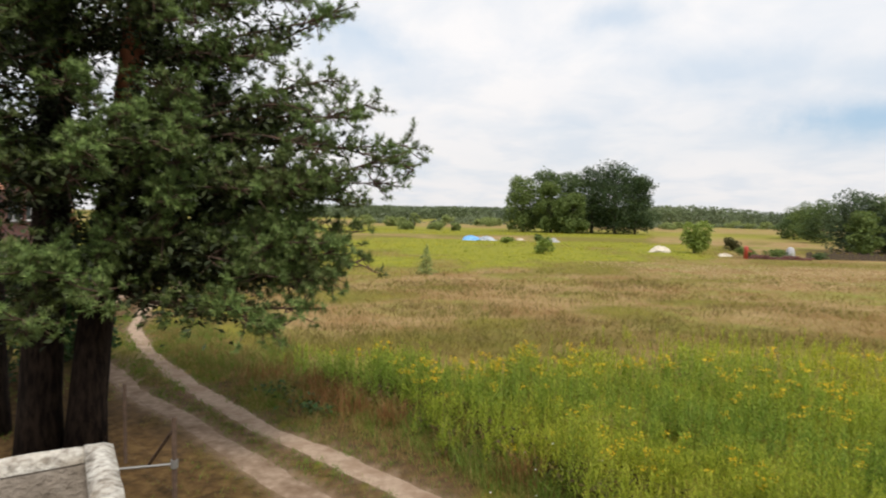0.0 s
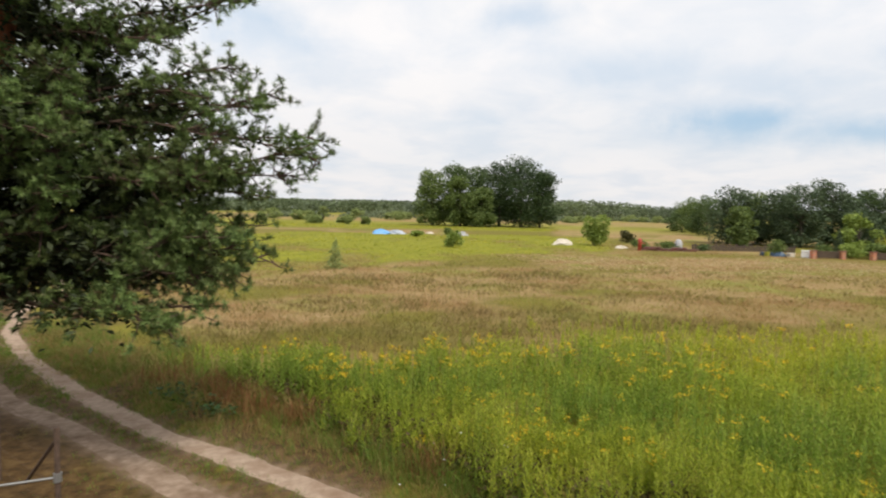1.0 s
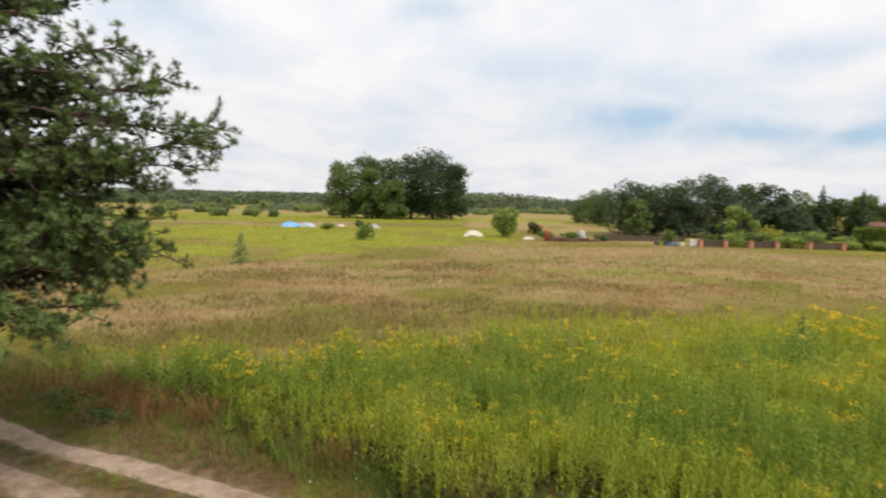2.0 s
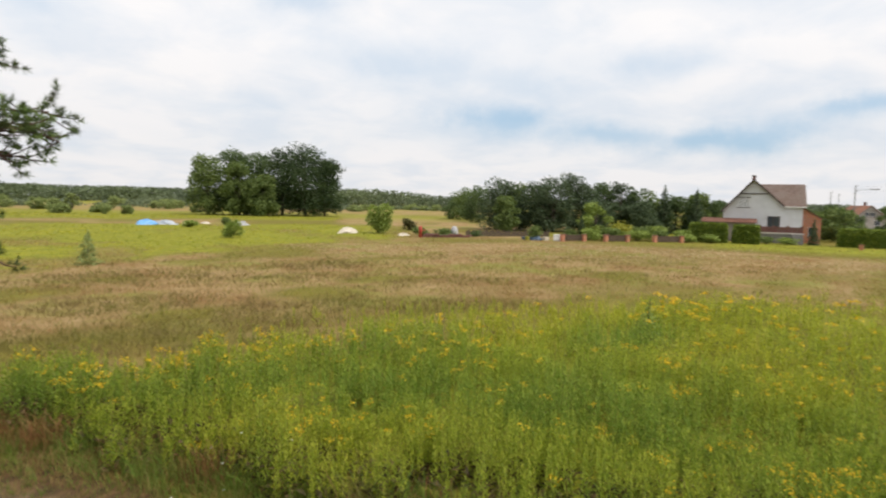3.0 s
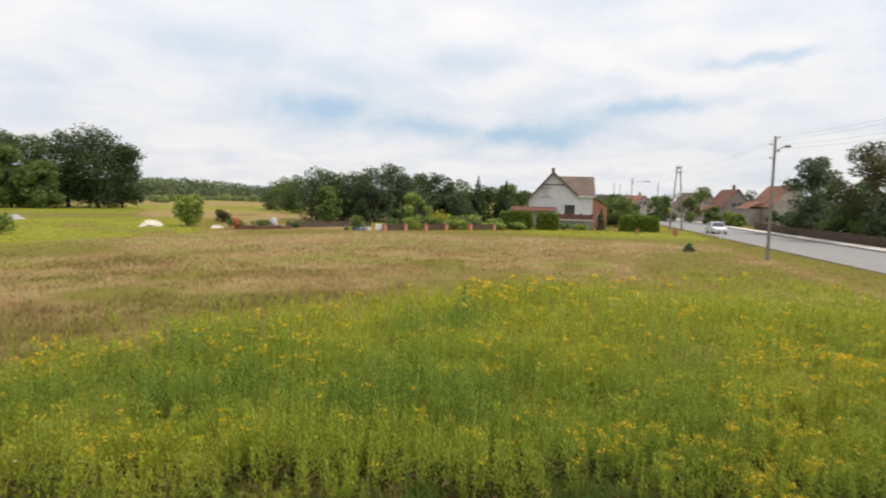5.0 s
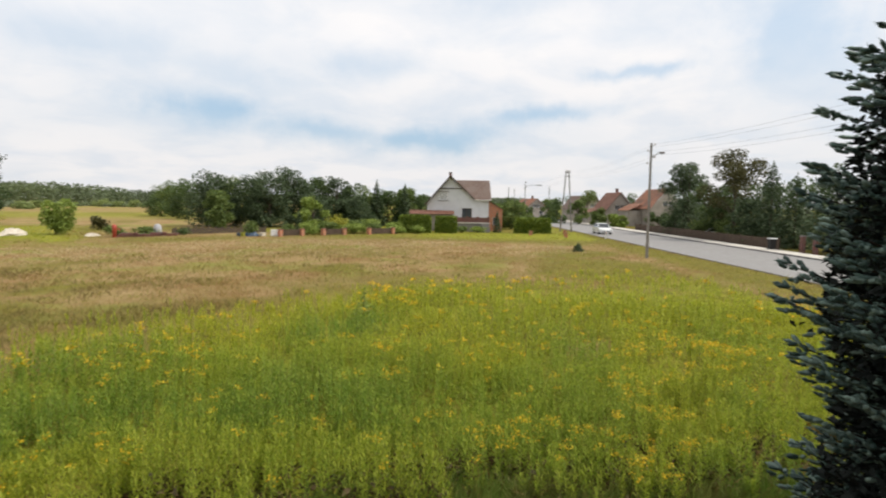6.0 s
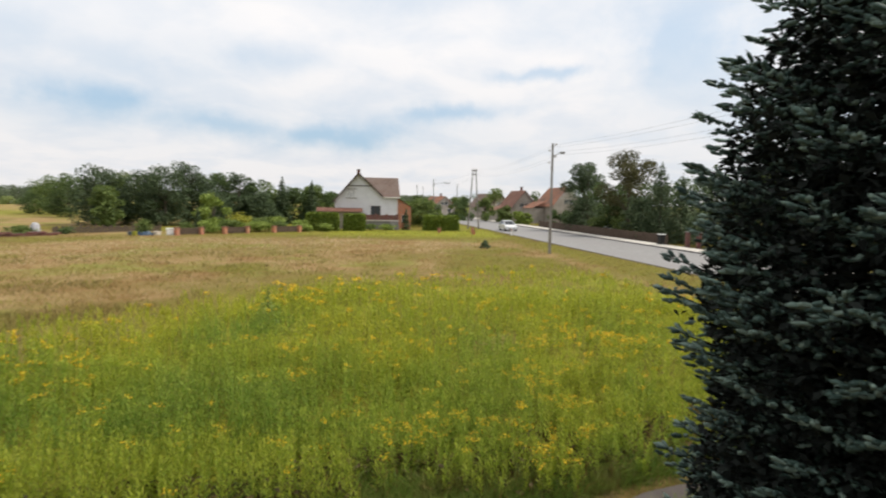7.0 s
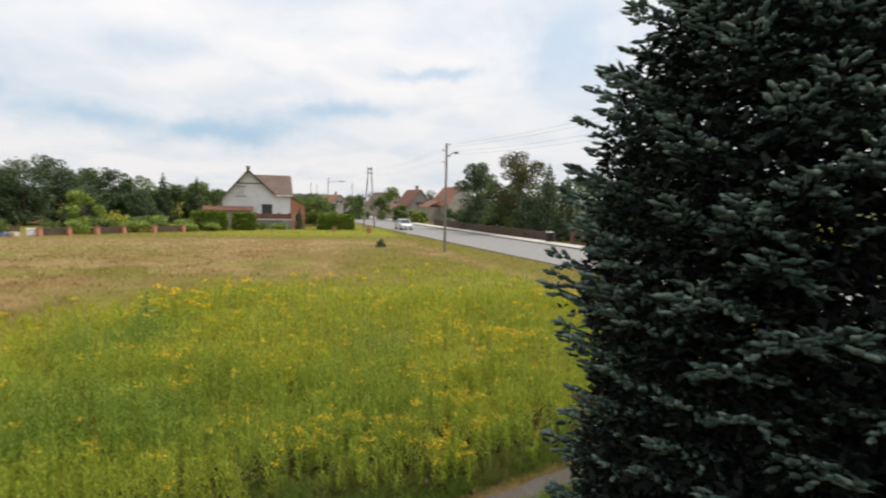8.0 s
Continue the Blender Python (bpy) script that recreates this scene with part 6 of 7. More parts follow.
def light_pole(u, v, h, arm=1.5, label="tall concrete power pole with a street lamp arm", insulators=4, lean=0.0):
    """A concrete power pole with crossbars, insulators and a lamp on a short arm."""
    t = thing("power_pole", road_place(u, v) @ pose(0, 0, 0, 0, lean, 0), label, "power pole", "power poles along the road")
    bm = bmesh.new()
    for lo, hi in (((-0.13, -0.10), (0.075, 0.065)),):
        rings = [[bm.verts.new((sx * a, sy * b, z)) for sx, sy in ((-1, -1), (1, -1), (1, 1), (-1, 1))] for a, b, z in ((0.092, 0.08, -0.3), (0.06, 0.052, h))]
        for j in range(4):
            bm.faces.new((rings[0][j], rings[0][(j + 1) % 4], rings[1][(j + 1) % 4], rings[1][j]))
        bm.faces.new(rings[1])
    part("pole", bm, M_POLE, t)
    for k in range(insulators):
        z = h - 0.15 - 0.45 * k
        x = (-1) ** k * 0.26
        i = part("insulator", tube(bmesh.new(), [(x, 0, z), (x, 0, z + 0.07), (x, 0, z + 0.14)], [0.05, 0.06, 0.03], 8), M_CERAMIC, t)
        part("bracket", tube(bmesh.new(), [(0, 0, z - 0.02), (x, 0, z)], 0.018, 5), M_STEEL, i)
    if arm:
        za = h - 0.75
        a = part("lamp_arm", tube(bmesh.new(), [(0.08, 0, za - 0.25), (0.35, 0, za - 0.08), (arm * 0.6, 0, za + 0.02), (arm * 0.75, 0, za + 0.05)], 0.035, 6), M_STEEL, t, "grey steel lamp arm", smooth=True)
        bm = box(bmesh.new(), (arm * 0.7, -0.11, za + 0.0), (arm * 1.15, 0.11, za + 0.13), 0.04)
        lamp = part("lamp_head", bm, M_GREYPAINT, a, "grey street lamp head")
        part("lamp_glass", boxes(((arm * 0.76, -0.08, za - 0.03), (arm * 1.1, 0.08, za - 0.003)), bevel=0.008), M_LAMPGLASS, a)
    return t


light_pole(43.4, 15.15, 8.5, arm=0.85)
light_pole(3.0, 15.15, 8.5, arm=0.85)
light_pole(122.0, 16.6, 8.6, arm=3.0)
light_pole(160.0, 17.2, 8.6, arm=0)
light_pole(150.0, 26.5, 8.6, arm=0)
light_pole(205.0, 24.0, 9.4, arm=0)


def a_pole(u, v, h):
    t = thing("power_pole", road_place(u, v), "twin-legged concrete power pole", "power pole", "power poles along the road")
    for s in (-1, 1):
        part("leg", tube(bmesh.new(), [(s * 0.85, 0, -0.3), (s * 0.2, 0, h)], [0.12, 0.08], 6), M_POLE, t)
    part("crosspiece", boxes(((-0.42, -0.06, h - 0.75), (0.42, 0.06, h - 0.62))), M_POLE, t)
    part("crosspiece", boxes(((-0.36, -0.07, h - 0.15), (0.36, 0.07, h + 0.02))), M_POLE, t)
    for x in (-0.3, 0.3, 0.0):
        part("insulator", tube(bmesh.new(), [(x, 0, h + 0.024), (x, 0, h + 0.12), (x, 0, h + 0.25)], [0.05, 0.06, 0.03], 8), M_CERAMIC, t)


a_pole(86.0, 17.85, 8.75)


def wires():
    spans = [((3, 15.15), (43.4, 15.15), 8.35, 8.35), ((43.4, 15.15), (86, 17.85), 8.35, 8.75), ((86, 17.85), (122, 16.6), 8.6, 8.3)]
    for (u0, v0), (u1, v1), z0, z1 in spans:
        for dz, dv in ((0.12, 0.26), (-0.33, -0.26), (-0.78, 0.26), (-1.23, -0.26)):
            a, b = road_place(u0, v0 + dv, z0 + dz).translation, road_place(u1, v1 + dv, z1 + dz * 0.6).translation
            pts = [a.lerp(b, k / 14) - Vector((0, 0, 2.2 * (k / 14) * (1 - k / 14))) for k in range(15)]
            w = part("power_line", tube(bmesh.new(), pts, 0.0042, 4), M_WIRE)
            tagged(w, "thin black overhead wire between power poles", "power line", "overhead wires")


wires()


def roadside_fence():
    t = thing("picket_fence", Matrix.Identity(4), "dark stained wooden fence along the pavement", "fence")
    u = 54.0
    while u < 96:
        p = part("post", boxes(((-0.06, -0.06, -0.1), (0.06, 0.06, 1.15)), bevel=0.01), M_WOOD, t)
        p.matrix_local = road_place(u, ROAD_FAR + 2.7)
        if u + 2.4 < 96:
            q = new("fence_panel")
            q.parent = t
            q.matrix_local = road_place(u, ROAD_FAR + 2.7)
            part("rail", boxes(((0.0, 0.06, 0.3), (0.04, 2.34, 0.4))), M_WOOD, q)
            part("rail", boxes(((0.0, 0.06, 0.85), (0.04, 2.34, 0.95))), M_WOOD, q)
            bm = bmesh.new()
            for j in range(16):
                box(bm, (-0.022, 0.08 + j * 0.142, 0.1), (-0.002, 0.2 + j * 0.142, 1.08))
            part("paling", bm, M_WOOD, q)
        u += 2.4


roadside_fence()
for u_, v_ in ((50.6, ROAD_FAR + 2.8), (48.8, ROAD_FAR + 2.8)):
    t_ = thing("gate_post", road_place(u_, v_), "dark red brick gate post beside the pavement", "post", "red gate posts")
    part("post", boxes(((-0.17, -0.17, -0.1), (0.17, 0.17, 1.5)), bevel=0.015), M_BRICK_DARK, t_)
    part("cap", boxes(((-0.21, -0.21, 1.502), (0.21, 0.21, 1.58)), bevel=0.02), M_KERB, t_)


def wheelie_bin(u, v):
    t = thing("waste_bin", road_place(u, v, 0.18), "dark waste bin with a pale lid on the pavement", "bin")
    bm = bmesh.new()
    rings = [[bm.verts.new((sx * a, sy * a, z)) for sx, sy in ((-1, -1), (1, -1), (1, 1), (-1, 1))] for a, z in ((0.22, 0.05), (0.29, 0.95))]
    for j in range(4):
        bm.faces.new((rings[0][j], rings[0][(j + 1) % 4], rings[1][(j + 1) % 4], rings[1][j]))
    bm.faces.new(rings[1])
    bm.faces.new(rings[0][::-1])
    part("body", bm, M_RUBBER, t)
    part("lid", box(bmesh.new(), (-0.32, -0.33, 0.952), (0.32, 0.32, 1.03), 0.02), M_PVC, t, "pale lid")
    for s in (-1, 1):
        part("wheel", tube(bmesh.new(), [(s * 0.24 - 0.03, 0.2, 0.1), (s * 0.24 + 0.03, 0.2, 0.1)], 0.1, 10), M_RUBBER, t)


wheelie_bin(53.0, ROAD_FAR + 1.5)


def car(m, label):
    """A small white saloon, nose towards -y."""
    t = thing("car", m, label, "car")
    L, W = 4.2, 1.72
    bm = bmesh.new()
    prof = [(-2.08, 0.32), (-2.10, 0.55), (-1.98, 0.70), (-1.05, 0.90), (2.02, 0.95), (2.10, 0.80), (2.10, 0.36), (1.9, 0.25), (-1.9, 0.25)]
    rows = []
    for sx, q in ((-1, 0.96), (-0.82, 1.0), (0.82, 1.0), (1, 0.96)):
        rows.append([bm.verts.new((sx * W / 2, y * (q if abs(sx) == 1 else 1), 0.25 + (z - 0.25) * (0.97 if abs(sx) == 1 else 1.0))) for y, z in prof])
    for a, b in zip(rows, rows[1:]):
        for j in range(len(prof)):
            k = (j + 1) % len(prof)
            bm.faces.new((a[j], a[k], b[k], b[j]))
    bm.faces.new(rows[0])
    bm.faces.new(rows[-1][::-1])
    body = part("body", bm, M_CARPAINT, t, smooth=False)
    bm = bmesh.new()
    cab = [(-1.10, 0.89, 0.80), (-0.30, 1.38, 0.62), (0.95, 1.42, 0.62), (1.90, 0.94, 0.80)]
    rr = [[bm.verts.new((s * w, y, z)) for y, z, w in cab] for s in (-1, 1)]
    for j in range(3):
        bm.faces.new((rr[0][j], rr[0][j + 1], rr[1][j + 1], rr[1][j]))
    bm.faces.new(rr[0])
    bm.faces.new(rr[1][::-1])
    bm.faces.new((rr[0][0], rr[1][0], rr[1][3], rr[0][3]))
    part("greenhouse", bm, M_CARGLASS, t, "dark car windows")
    part("roof", slab([(-0.62, -0.30, 1.385), (0.62, -0.30, 1.385), (0.62, 0.97, 1.425), (-0.62, 0.97, 1.425)], 0.03), M_CARPAINT, t)
    for s in (-1, 1):
        part("pillar", tube(bmesh.new(), [(s * 0.80, -1.08, 0.90), (s * 0.63, -0.30, 1.39)], 0.035, 5), M_CARPAINT, t)
        part("pillar", tube(bmesh.new(), [(s * 0.80, 1.88, 0.95), (s * 0.63, 0.95, 1.43)], 0.05, 5), M_CARPAINT, t)
        part("headlight", box(bmesh.new(), (s * 0.62 - 0.17, -2.11, 0.56), (s * 0.62 + 0.17, -1.98, 0.70), 0.03), M_LAMPGLASS, t, "clear headlight")
        part("mirror", box(bmesh.new(), (s * 0.92 - 0.08, -0.82, 0.92), (s * 0.92 + 0.08, -0.70, 1.04), 0.02), M_CARPAINT, t)
        for y in (-1.3, 1.3):
            w = part("wheel", tube(bmesh.new(), [(s * 0.76 - 0.1, y, 0.31), (s * 0.76 + 0.1, y, 0.31)], 0.31, 16), M_RUBBER, t)
            part("rim", tube(bmesh.new(), [(s * 0.862, y, 0.31), (s * 0.872, y, 0.31)], 0.19, 12), M_STEEL, w)
    part("grille", box(bmesh.new(), (-0.38, -2.12, 0.36), (0.38, -2.06, 0.54), 0.02), M_RUBBER, t, "black grille")
    part("number_plate", boxes(((-0.26, -2.135, 0.40), (0.26, -2.122, 0.50))), M_PVC, t, "plain white plate")


car(road_place(80.5, 21.7, 0.05), "small white saloon car on the grey road")
car(road_place(73.0, 34.6, 0.0, 70), "white car parked behind the roadside fence")


# ---------------------------------------------------------------- loose things in the field


def heap(name, at, w, d, h, material, label, seed, category="heap"):
    """A low uneven heap."""
    rng = np.random.default_rng(seed)
    bm = bmesh.new()
    n, k = 18, 6
    rings = []
    for j in range(k + 1):
        f = j / k
        rings.append([bm.verts.new((math.cos(a) * w / 2 * (1 - f) * (1 + 0.22 * rng.normal() * 0.6), math.sin(a) * d / 2 * (1 - f) * (1 + 0.22 * rng.normal() * 0.6), h * (1 - (1 - f) ** 2.6) * (1 + 0.16 * rng.normal()) - 0.05)) for a in (2 * math.pi * i / n for i in range(n))])
    for a, b in zip(rings, rings[1:]):
        for i in range(n):
            bm.faces.new((a[i], a[(i + 1) % n], b[(i + 1) % n], b[i]))
    bm.faces.new(rings[-1])
    ob = part(name, bm, material)
    ob.location = at
    return tagged(ob, label, category)


heap("sand_heap", (25.6, 69.0, 0), 2.6, 2.0, 0.72, M_PALE, "pale heap of sand in the field", 1)
heap("tarpaulin_heap", (4.3, 92, 0), 3.0, 1.8, 0.72, M_BLUE, "heap covered with a bright blue tarpaulin", 2)
heap("tarpaulin_heap", (6.8, 93, 0), 3.2, 1.6, 0.6, M_GREYTARP, "heap covered with a grey-blue sheet", 3)
heap("rubble_heap", (10.6, 98, 0), 2.6, 1.4, 0.3, M_PALE, "low pale heap of rubble in the field", 4)
heap("rubble_heap", (12.6, 96, 0), 1.6, 1.2, 0.3, M_PALE, "low pale heap of rubble in the field", 5)
heap("stone_heap", (16.8, 90, 0), 2.4, 1.2, 0.6, M_STONE, "low grey heap of stones in the field", 6)
heap("rubble_heap", (30.4, 63.0, 0), 1.7, 1.0, 0.3, M_PALE, "rubble heap beside a brick stack", 8)


def brick_stack(at, n, turn, seed, label):
    """A low untidy stack of bricks, each brick its own piece."""
    rng = np.random.default_rng(seed)
    t = thing("brick_stack", Matrix.Translation(Vector(at)) @ pose(0, 0, 0, 0, 0, turn), label, "bricks")
    bm = box(bmesh.new(), (-0.25, -0.12, 0), (0.25, 0.12, 0.14), 0.008)
    first = part("block", bm, M_BRICK_DARK, t)
    for k in range(n):
        q = first if k == 0 else new("block", first.data)
        q.parent = t
        layer = k // (n // 3 + 1)
        i = k % (n // 3 + 1)
        q.matrix_local = pose(-2.4 + i * 0.53 + 0.25 * layer, 0.05 * rng.normal(), 0.0 + 0.142 * layer, 0, 0, 4 * rng.normal())


brick_stack((33.4, 58.6, 0), 13, -22, 1, "low stack of red bricks in the dry grass")
brick_stack((36.0, 57.9, 0), 15, -12, 2, "low stack of red bricks beside weeds")
shrub((32.2, 61.5, 0), 1.1, 3.0, M_LEAF_MID, "weeds growing on the brick heap", 310, leaves=900, leaf=0.18)
shrub((34.8, 60.6, 0), 0.9, 3.2, M_LEAF_MID, "weeds growing behind the brick stack", 311, leaves=900, leaf=0.18)
shrub((38.2, 59.2, 0), 0.8, 1.8, M_LEAF_DARK, "low dark weeds beside the bricks", 312, leaves=500, leaf=0.16)
t_ = thing("water_pump", Matrix.Translation((30.9, 59.6, 0)), "red painted standing pump in the dry grass", "pump")
part("barrel", tube(bmesh.new(), [(0, 0, -0.1), (0, 0, 0.9), (0, 0, 1.1)], [0.2, 0.2, 0.26], 10), M_REDPAINT, t_, smooth=True)
part("cap", tube(bmesh.new(), [(0, 0, 1.102), (0, 0, 1.2), (0, 0, 1.3)], [0.24, 0.16, 0.03], 10), M_REDPAINT, t_, smooth=True)
part("spout", tube(bmesh.new(), [(0.15, -0.1, 0.8), (0.35, -0.25, 0.8), (0.42, -0.3, 0.68)], 0.06, 8), M_REDPAINT, t_)


def crate(name, at, s, material, label, turn=0.0, category="container"):
    t = thing(name, Matrix.Translation(Vector(at)) @ pose(0, 0, 0, 0, 0, turn), label, category)
    part("body", box(bmesh.new(), (-s[0] / 2, -s[1] / 2, 0), (s[0] / 2, s[1] / 2, s[2]), min(s) * 0.12), material, t)
    part("lid", box(bmesh.new(), (-s[0] / 2 - 0.03, -s[1] / 2 - 0.03, s[2] + 0.002), (s[0] / 2 + 0.03, s[1] / 2 + 0.03, s[2] + 0.07), 0.02), material, t)


crate("water_tank", (43.35, 50.35, 0), (0.95, 0.8, 0.66), M_PVC, "white plastic water tank beside the fence", -40, "tank")
crate("storage_box", (42.4, 51.3, 0), (0.6, 0.5, 0.34), M_PALE, "pale box standing in the garden", 10, "box")
crate("storage_box", (41.0, 52.9, 0), (1.0, 0.7, 0.3), M_DARKBLUE, "dark blue box standing in the garden", -15, "box")
crate("storage_box", (40.3, 51.9, 0), (0.4, 0.4, 0.4), M_LEAF_YELLOW, "small yellow box standing in the garden", 20, "box")
heap("tarpaulin_heap", (41.5, 51.7, 0), 1.7, 1.0, 0.45, M_DARKBLUE, "dark blue sheet over garden things", 9)
t_ = thing("stone_block", Matrix.Translation((35.6, 59.9, 0)), "rounded grey block standing by the board fence", "stone")
part("block", tube(bmesh.new(), [(0, 0, -0.1), (0, 0, 0.5), (0, 0, 1.0), (0.02, 0, 1.22)], [0.45, 0.43, 0.36, 0.16], 10), M_STONE, t_, smooth=True)


# ---------------------------------------------------------------- wire fence below the terrace


def wire_fence():
    t = thing("wire_fence", Matrix.Identity(4), "rusty steel-post wire fence beside the sandy track", "fence")
    line = [(-3.45, 7.45), (-4.80, 8.75), (-6.6, 10.45), (-8.6, 12.5), (-10.8, 15.0)]
    for k, (x, y) in enumerate(line):
        h = 1.22 if k == 0 else 1.25
        r = 0.033 if k == 0 else 0.026
        part("post", tube(bmesh.new(), [(x, y, -0.3), (x, y, h)], r, 8), M_RUSTY, t, "weathered steel post" if k == 0 else "rusty steel post")
    part("brace", tube(bmesh.new(), [(-3.47, 7.47, 1.05), (-4.15, 8.12, 0.25)], 0.022, 6), M_RUSTY, t)
    for (ax, ay), (bx, by) in zip(line, line[1:]):
        for z in (0.2, 0.5, 0.8, 1.16):
            part("strand", tube(bmesh.new(), [(ax, ay, z), ((ax + bx) / 2, (ay + by) / 2, z - 0.02), (bx, by, z)], 0.0022, 4), M_RUSTY, t)
    part("rail", tube(bmesh.new(), [(-3.45, 7.45, 0.60), (-4.35, 7.30, 0.56), (-5.6, 7.2, 0.52)], 0.016, 6), M_STEEL, t, "pale steel rail")
    part("clamp", tube(bmesh.new(), [(-3.45, 7.45, 0.55), (-3.45, 7.45, 0.66)], 0.048, 8), M_STEEL, t)


wire_fence()

# ---------------------------------------------------------------- grass, goldenrod, weeds


def scatter(n, r0, r1, az0, az1, power, rng):
    """Places by chance over a sector, thinning out with distance."""
    t = rng.random(n)
    k = 2 - power
    r = (r0 ** k + t * (r1 ** k - r0 ** k)) ** (1 / k) if abs(k) > 1e-6 else r0 * (r1 / r0) ** t
    a = np.radians(az0 + (az1 - az0) * rng.random(n))
    return -np.sin(a) * r, np.cos(a) * r, r


def blades(x, y, z, h, w, rng, lean=0.35):
    """Bent grass blades as two faces each."""
    n = len(x)
    a = rng.random(n) * 2 * math.pi
    d = np.stack([np.cos(a), np.sin(a), np.zeros(n)], -1)
    b = rng.random(n) * 2 * math.pi
    s = np.stack([np.cos(b), np.sin(b), np.zeros(n)], -1) * (w * 0.5)[:, None]
    p0 = np.stack([x, y, z], -1)
    ln = (lean * rng.random(n) * h)[:, None]
    p1 = p0 + d * ln * 0.35 + np.array([0, 0, 1.0]) * (h * 0.6)[:, None]
    p2 = p0 + d * ln + np.array([0, 0, 1.0]) * h[:, None]
    q1 = np.stack([p0 - s, p0 + s, p1 + s * 0.8, p1 - s * 0.8], 1)
    q2 = np.stack([p1 - s * 0.8, p1 + s * 0.8, p2 + s * 0.12, p2 - s * 0.12], 1)
    return np.concatenate([q1, q2])


def tufts_of(x, y, r, per, h, spread, w0, wr, rng, lean):
    n = len(x)
    X = np.repeat(x, per) + rng.normal(size=n * per) * np.repeat(spread, per)
    Y = np.repeat(y, per) + rng.normal(size=n * per) * np.repeat(spread, per)
    Hh = np.repeat(h, per) * (0.55 + 0.6 * rng.random(n * per))
    W = np.maximum(w0, np.repeat(r, per) * wr) * (0.7 + 0.6 * rng.random(n * per))
    return blades(X, Y, ground_height(X, Y) - 0.02, Hh, W, rng, lean)


def keep(x, y, r, share, rng):
    p = plan(x, y)
    ok = rng.random(len(x)) < share(p)
    return x[ok], y[ok], r[ok], {k: v[ok] for k, v in p.items()}


def dry_meadow():
    rng = np.random.default_rng(21)
    x, y, r = scatter(38000, 7, 85, -92, 30, 1.25, rng)
    x, y, r, p = keep(x, y, r, lambda q: q["dry"] * 0.95 + 0.12 * q["gold"] * step(q["r"], 12, 30), rng)
    h = (0.07 + 0.17 * patches(x, y, 4.0, 61)) * (1 + 0.9 * (rng.random(len(x)) < 0.12)) * (1 - 0.4 * step(r, 22, 60))
    v = tufts_of(x, y, r, 4, h, 0.06 + 0.007 * r, 0.007, 0.0009, rng, 3.6)
    tagged(quads("dry_grass", v, M_DRY), "tall dry straw-coloured meadow grass", "grass", kind="stuff")
    x, y, r = scatter(9000, 22, 75, -78, -10, 1.0, rng)
    share = spots(x + 5 * (patches(x, y, 4.0, 67) - 0.5), y + 5 * (patches(x, y, 4.0, 68) - 0.5), [(29, 41, 15, 8), (42, 32, 11, 6), (20, 46, 8, 5), (46, 22, 8, 4)])
    x, y, r, p = keep(x, y, r, lambda q: (q["dry"] + 0.6 * q["meadow"]) * share * (0.35 + 0.65 * step(q["rag"], 0.35, 0.6)), rng)
    v = tufts_of(x, y, r, 4, 0.10 + 0.16 * patches(x, y, 3.0, 69), 0.06 + 0.008 * r, 0.007, 0.0011, rng, 3.0)
    tagged(quads("bleached_grass", v, M_STRAW), "bleached pale straw lying over the far meadow", "grass", kind="stuff")
    x, y, r = scatter(21000, 11, 45, -60, 22, 1.0, rng)
    share = spots(x + 3 * (patches(x, y, 2.0, 64) - 0.5), y + 3 * (patches(x, y, 2.0, 65) - 0.5), [(3.0, 17.5, 5.0, 3.0), (6.5, 20.5, 3.5, 2.0), (0.0, 23.5, 4.0, 2.2), (11.0, 19.0, 3.0, 1.6), (-3.5, 18.0, 2.4, 2.4), (14.0, 24.0, 4.0, 1.6), (0.0, 31.0, 6.0, 2.6), (7.0, 28.5, 5.0, 2.2), (11.0, 34.0, 5.0, 2.0)])
    x, y, r, p = keep(x, y, r, lambda q: (q["dry"] + q["meadow"]) * np.clip(share * (0.9 - 0.5 * step(q["r"], 20, 28)) + 0.25 * step(q["rag"], 0.55, 0.7), 0, 1), rng)
    h = 0.16 + 0.22 * patches(x, y, 3.0, 66)
    v = tufts_of(x, y, r, 4, h, 0.05 + 0.006 * r, 0.007, 0.0009, rng, 1.6)
    tagged(quads("brown_grass", v, M_SEED), "brown seeding grass in patches of the meadow", "grass", kind="stuff")


def green_meadow():
    rng = np.random.default_rng(22)
    x, y, r = scatter(29000, 7, 90, -92, 30, 1.2, rng)
    x, y, r, p = keep(x, y, r, lambda q: np.clip(q["meadow"] * 0.9 + 0.45 * q["dry"] * step(q["wob"] * 0.5 + q["rag"] * 0.5, 0.46, 0.62) + 0.06 * q["dry"] + 0.10 * q["gold"], 0, 1), rng)
    h = (0.13 + 0.17 * patches(x, y, 4.0, 62)) * (1 - 0.5 * step(r, 25, 60))
    v = tufts_of(x, y, r, 4, h, 0.06 + 0.006 * r, 0.007, 0.00095, rng, 2.4)
    tagged(quads("meadow_grass", v, M_MEADOW), "green meadow grass among dry stalks", "grass", kind="stuff")
    x, y, r = scatter(6500, 28, 160, -32, 25, 1.0, rng)
    x, y, r, p = keep(x, y, r, lambda q: q["bright"], rng)
    v = tufts_of(x, y, r, 5, 0.07 + 0.10 * patches(x, y, 6.0, 63), 0.06 + 0.012 * r, 0.015, 0.0013, rng, 3.4)
    tagged(quads("field_growth", v, M_BRIGHT), "bright yellow-green growth on the fallow field", "grass", kind="stuff")


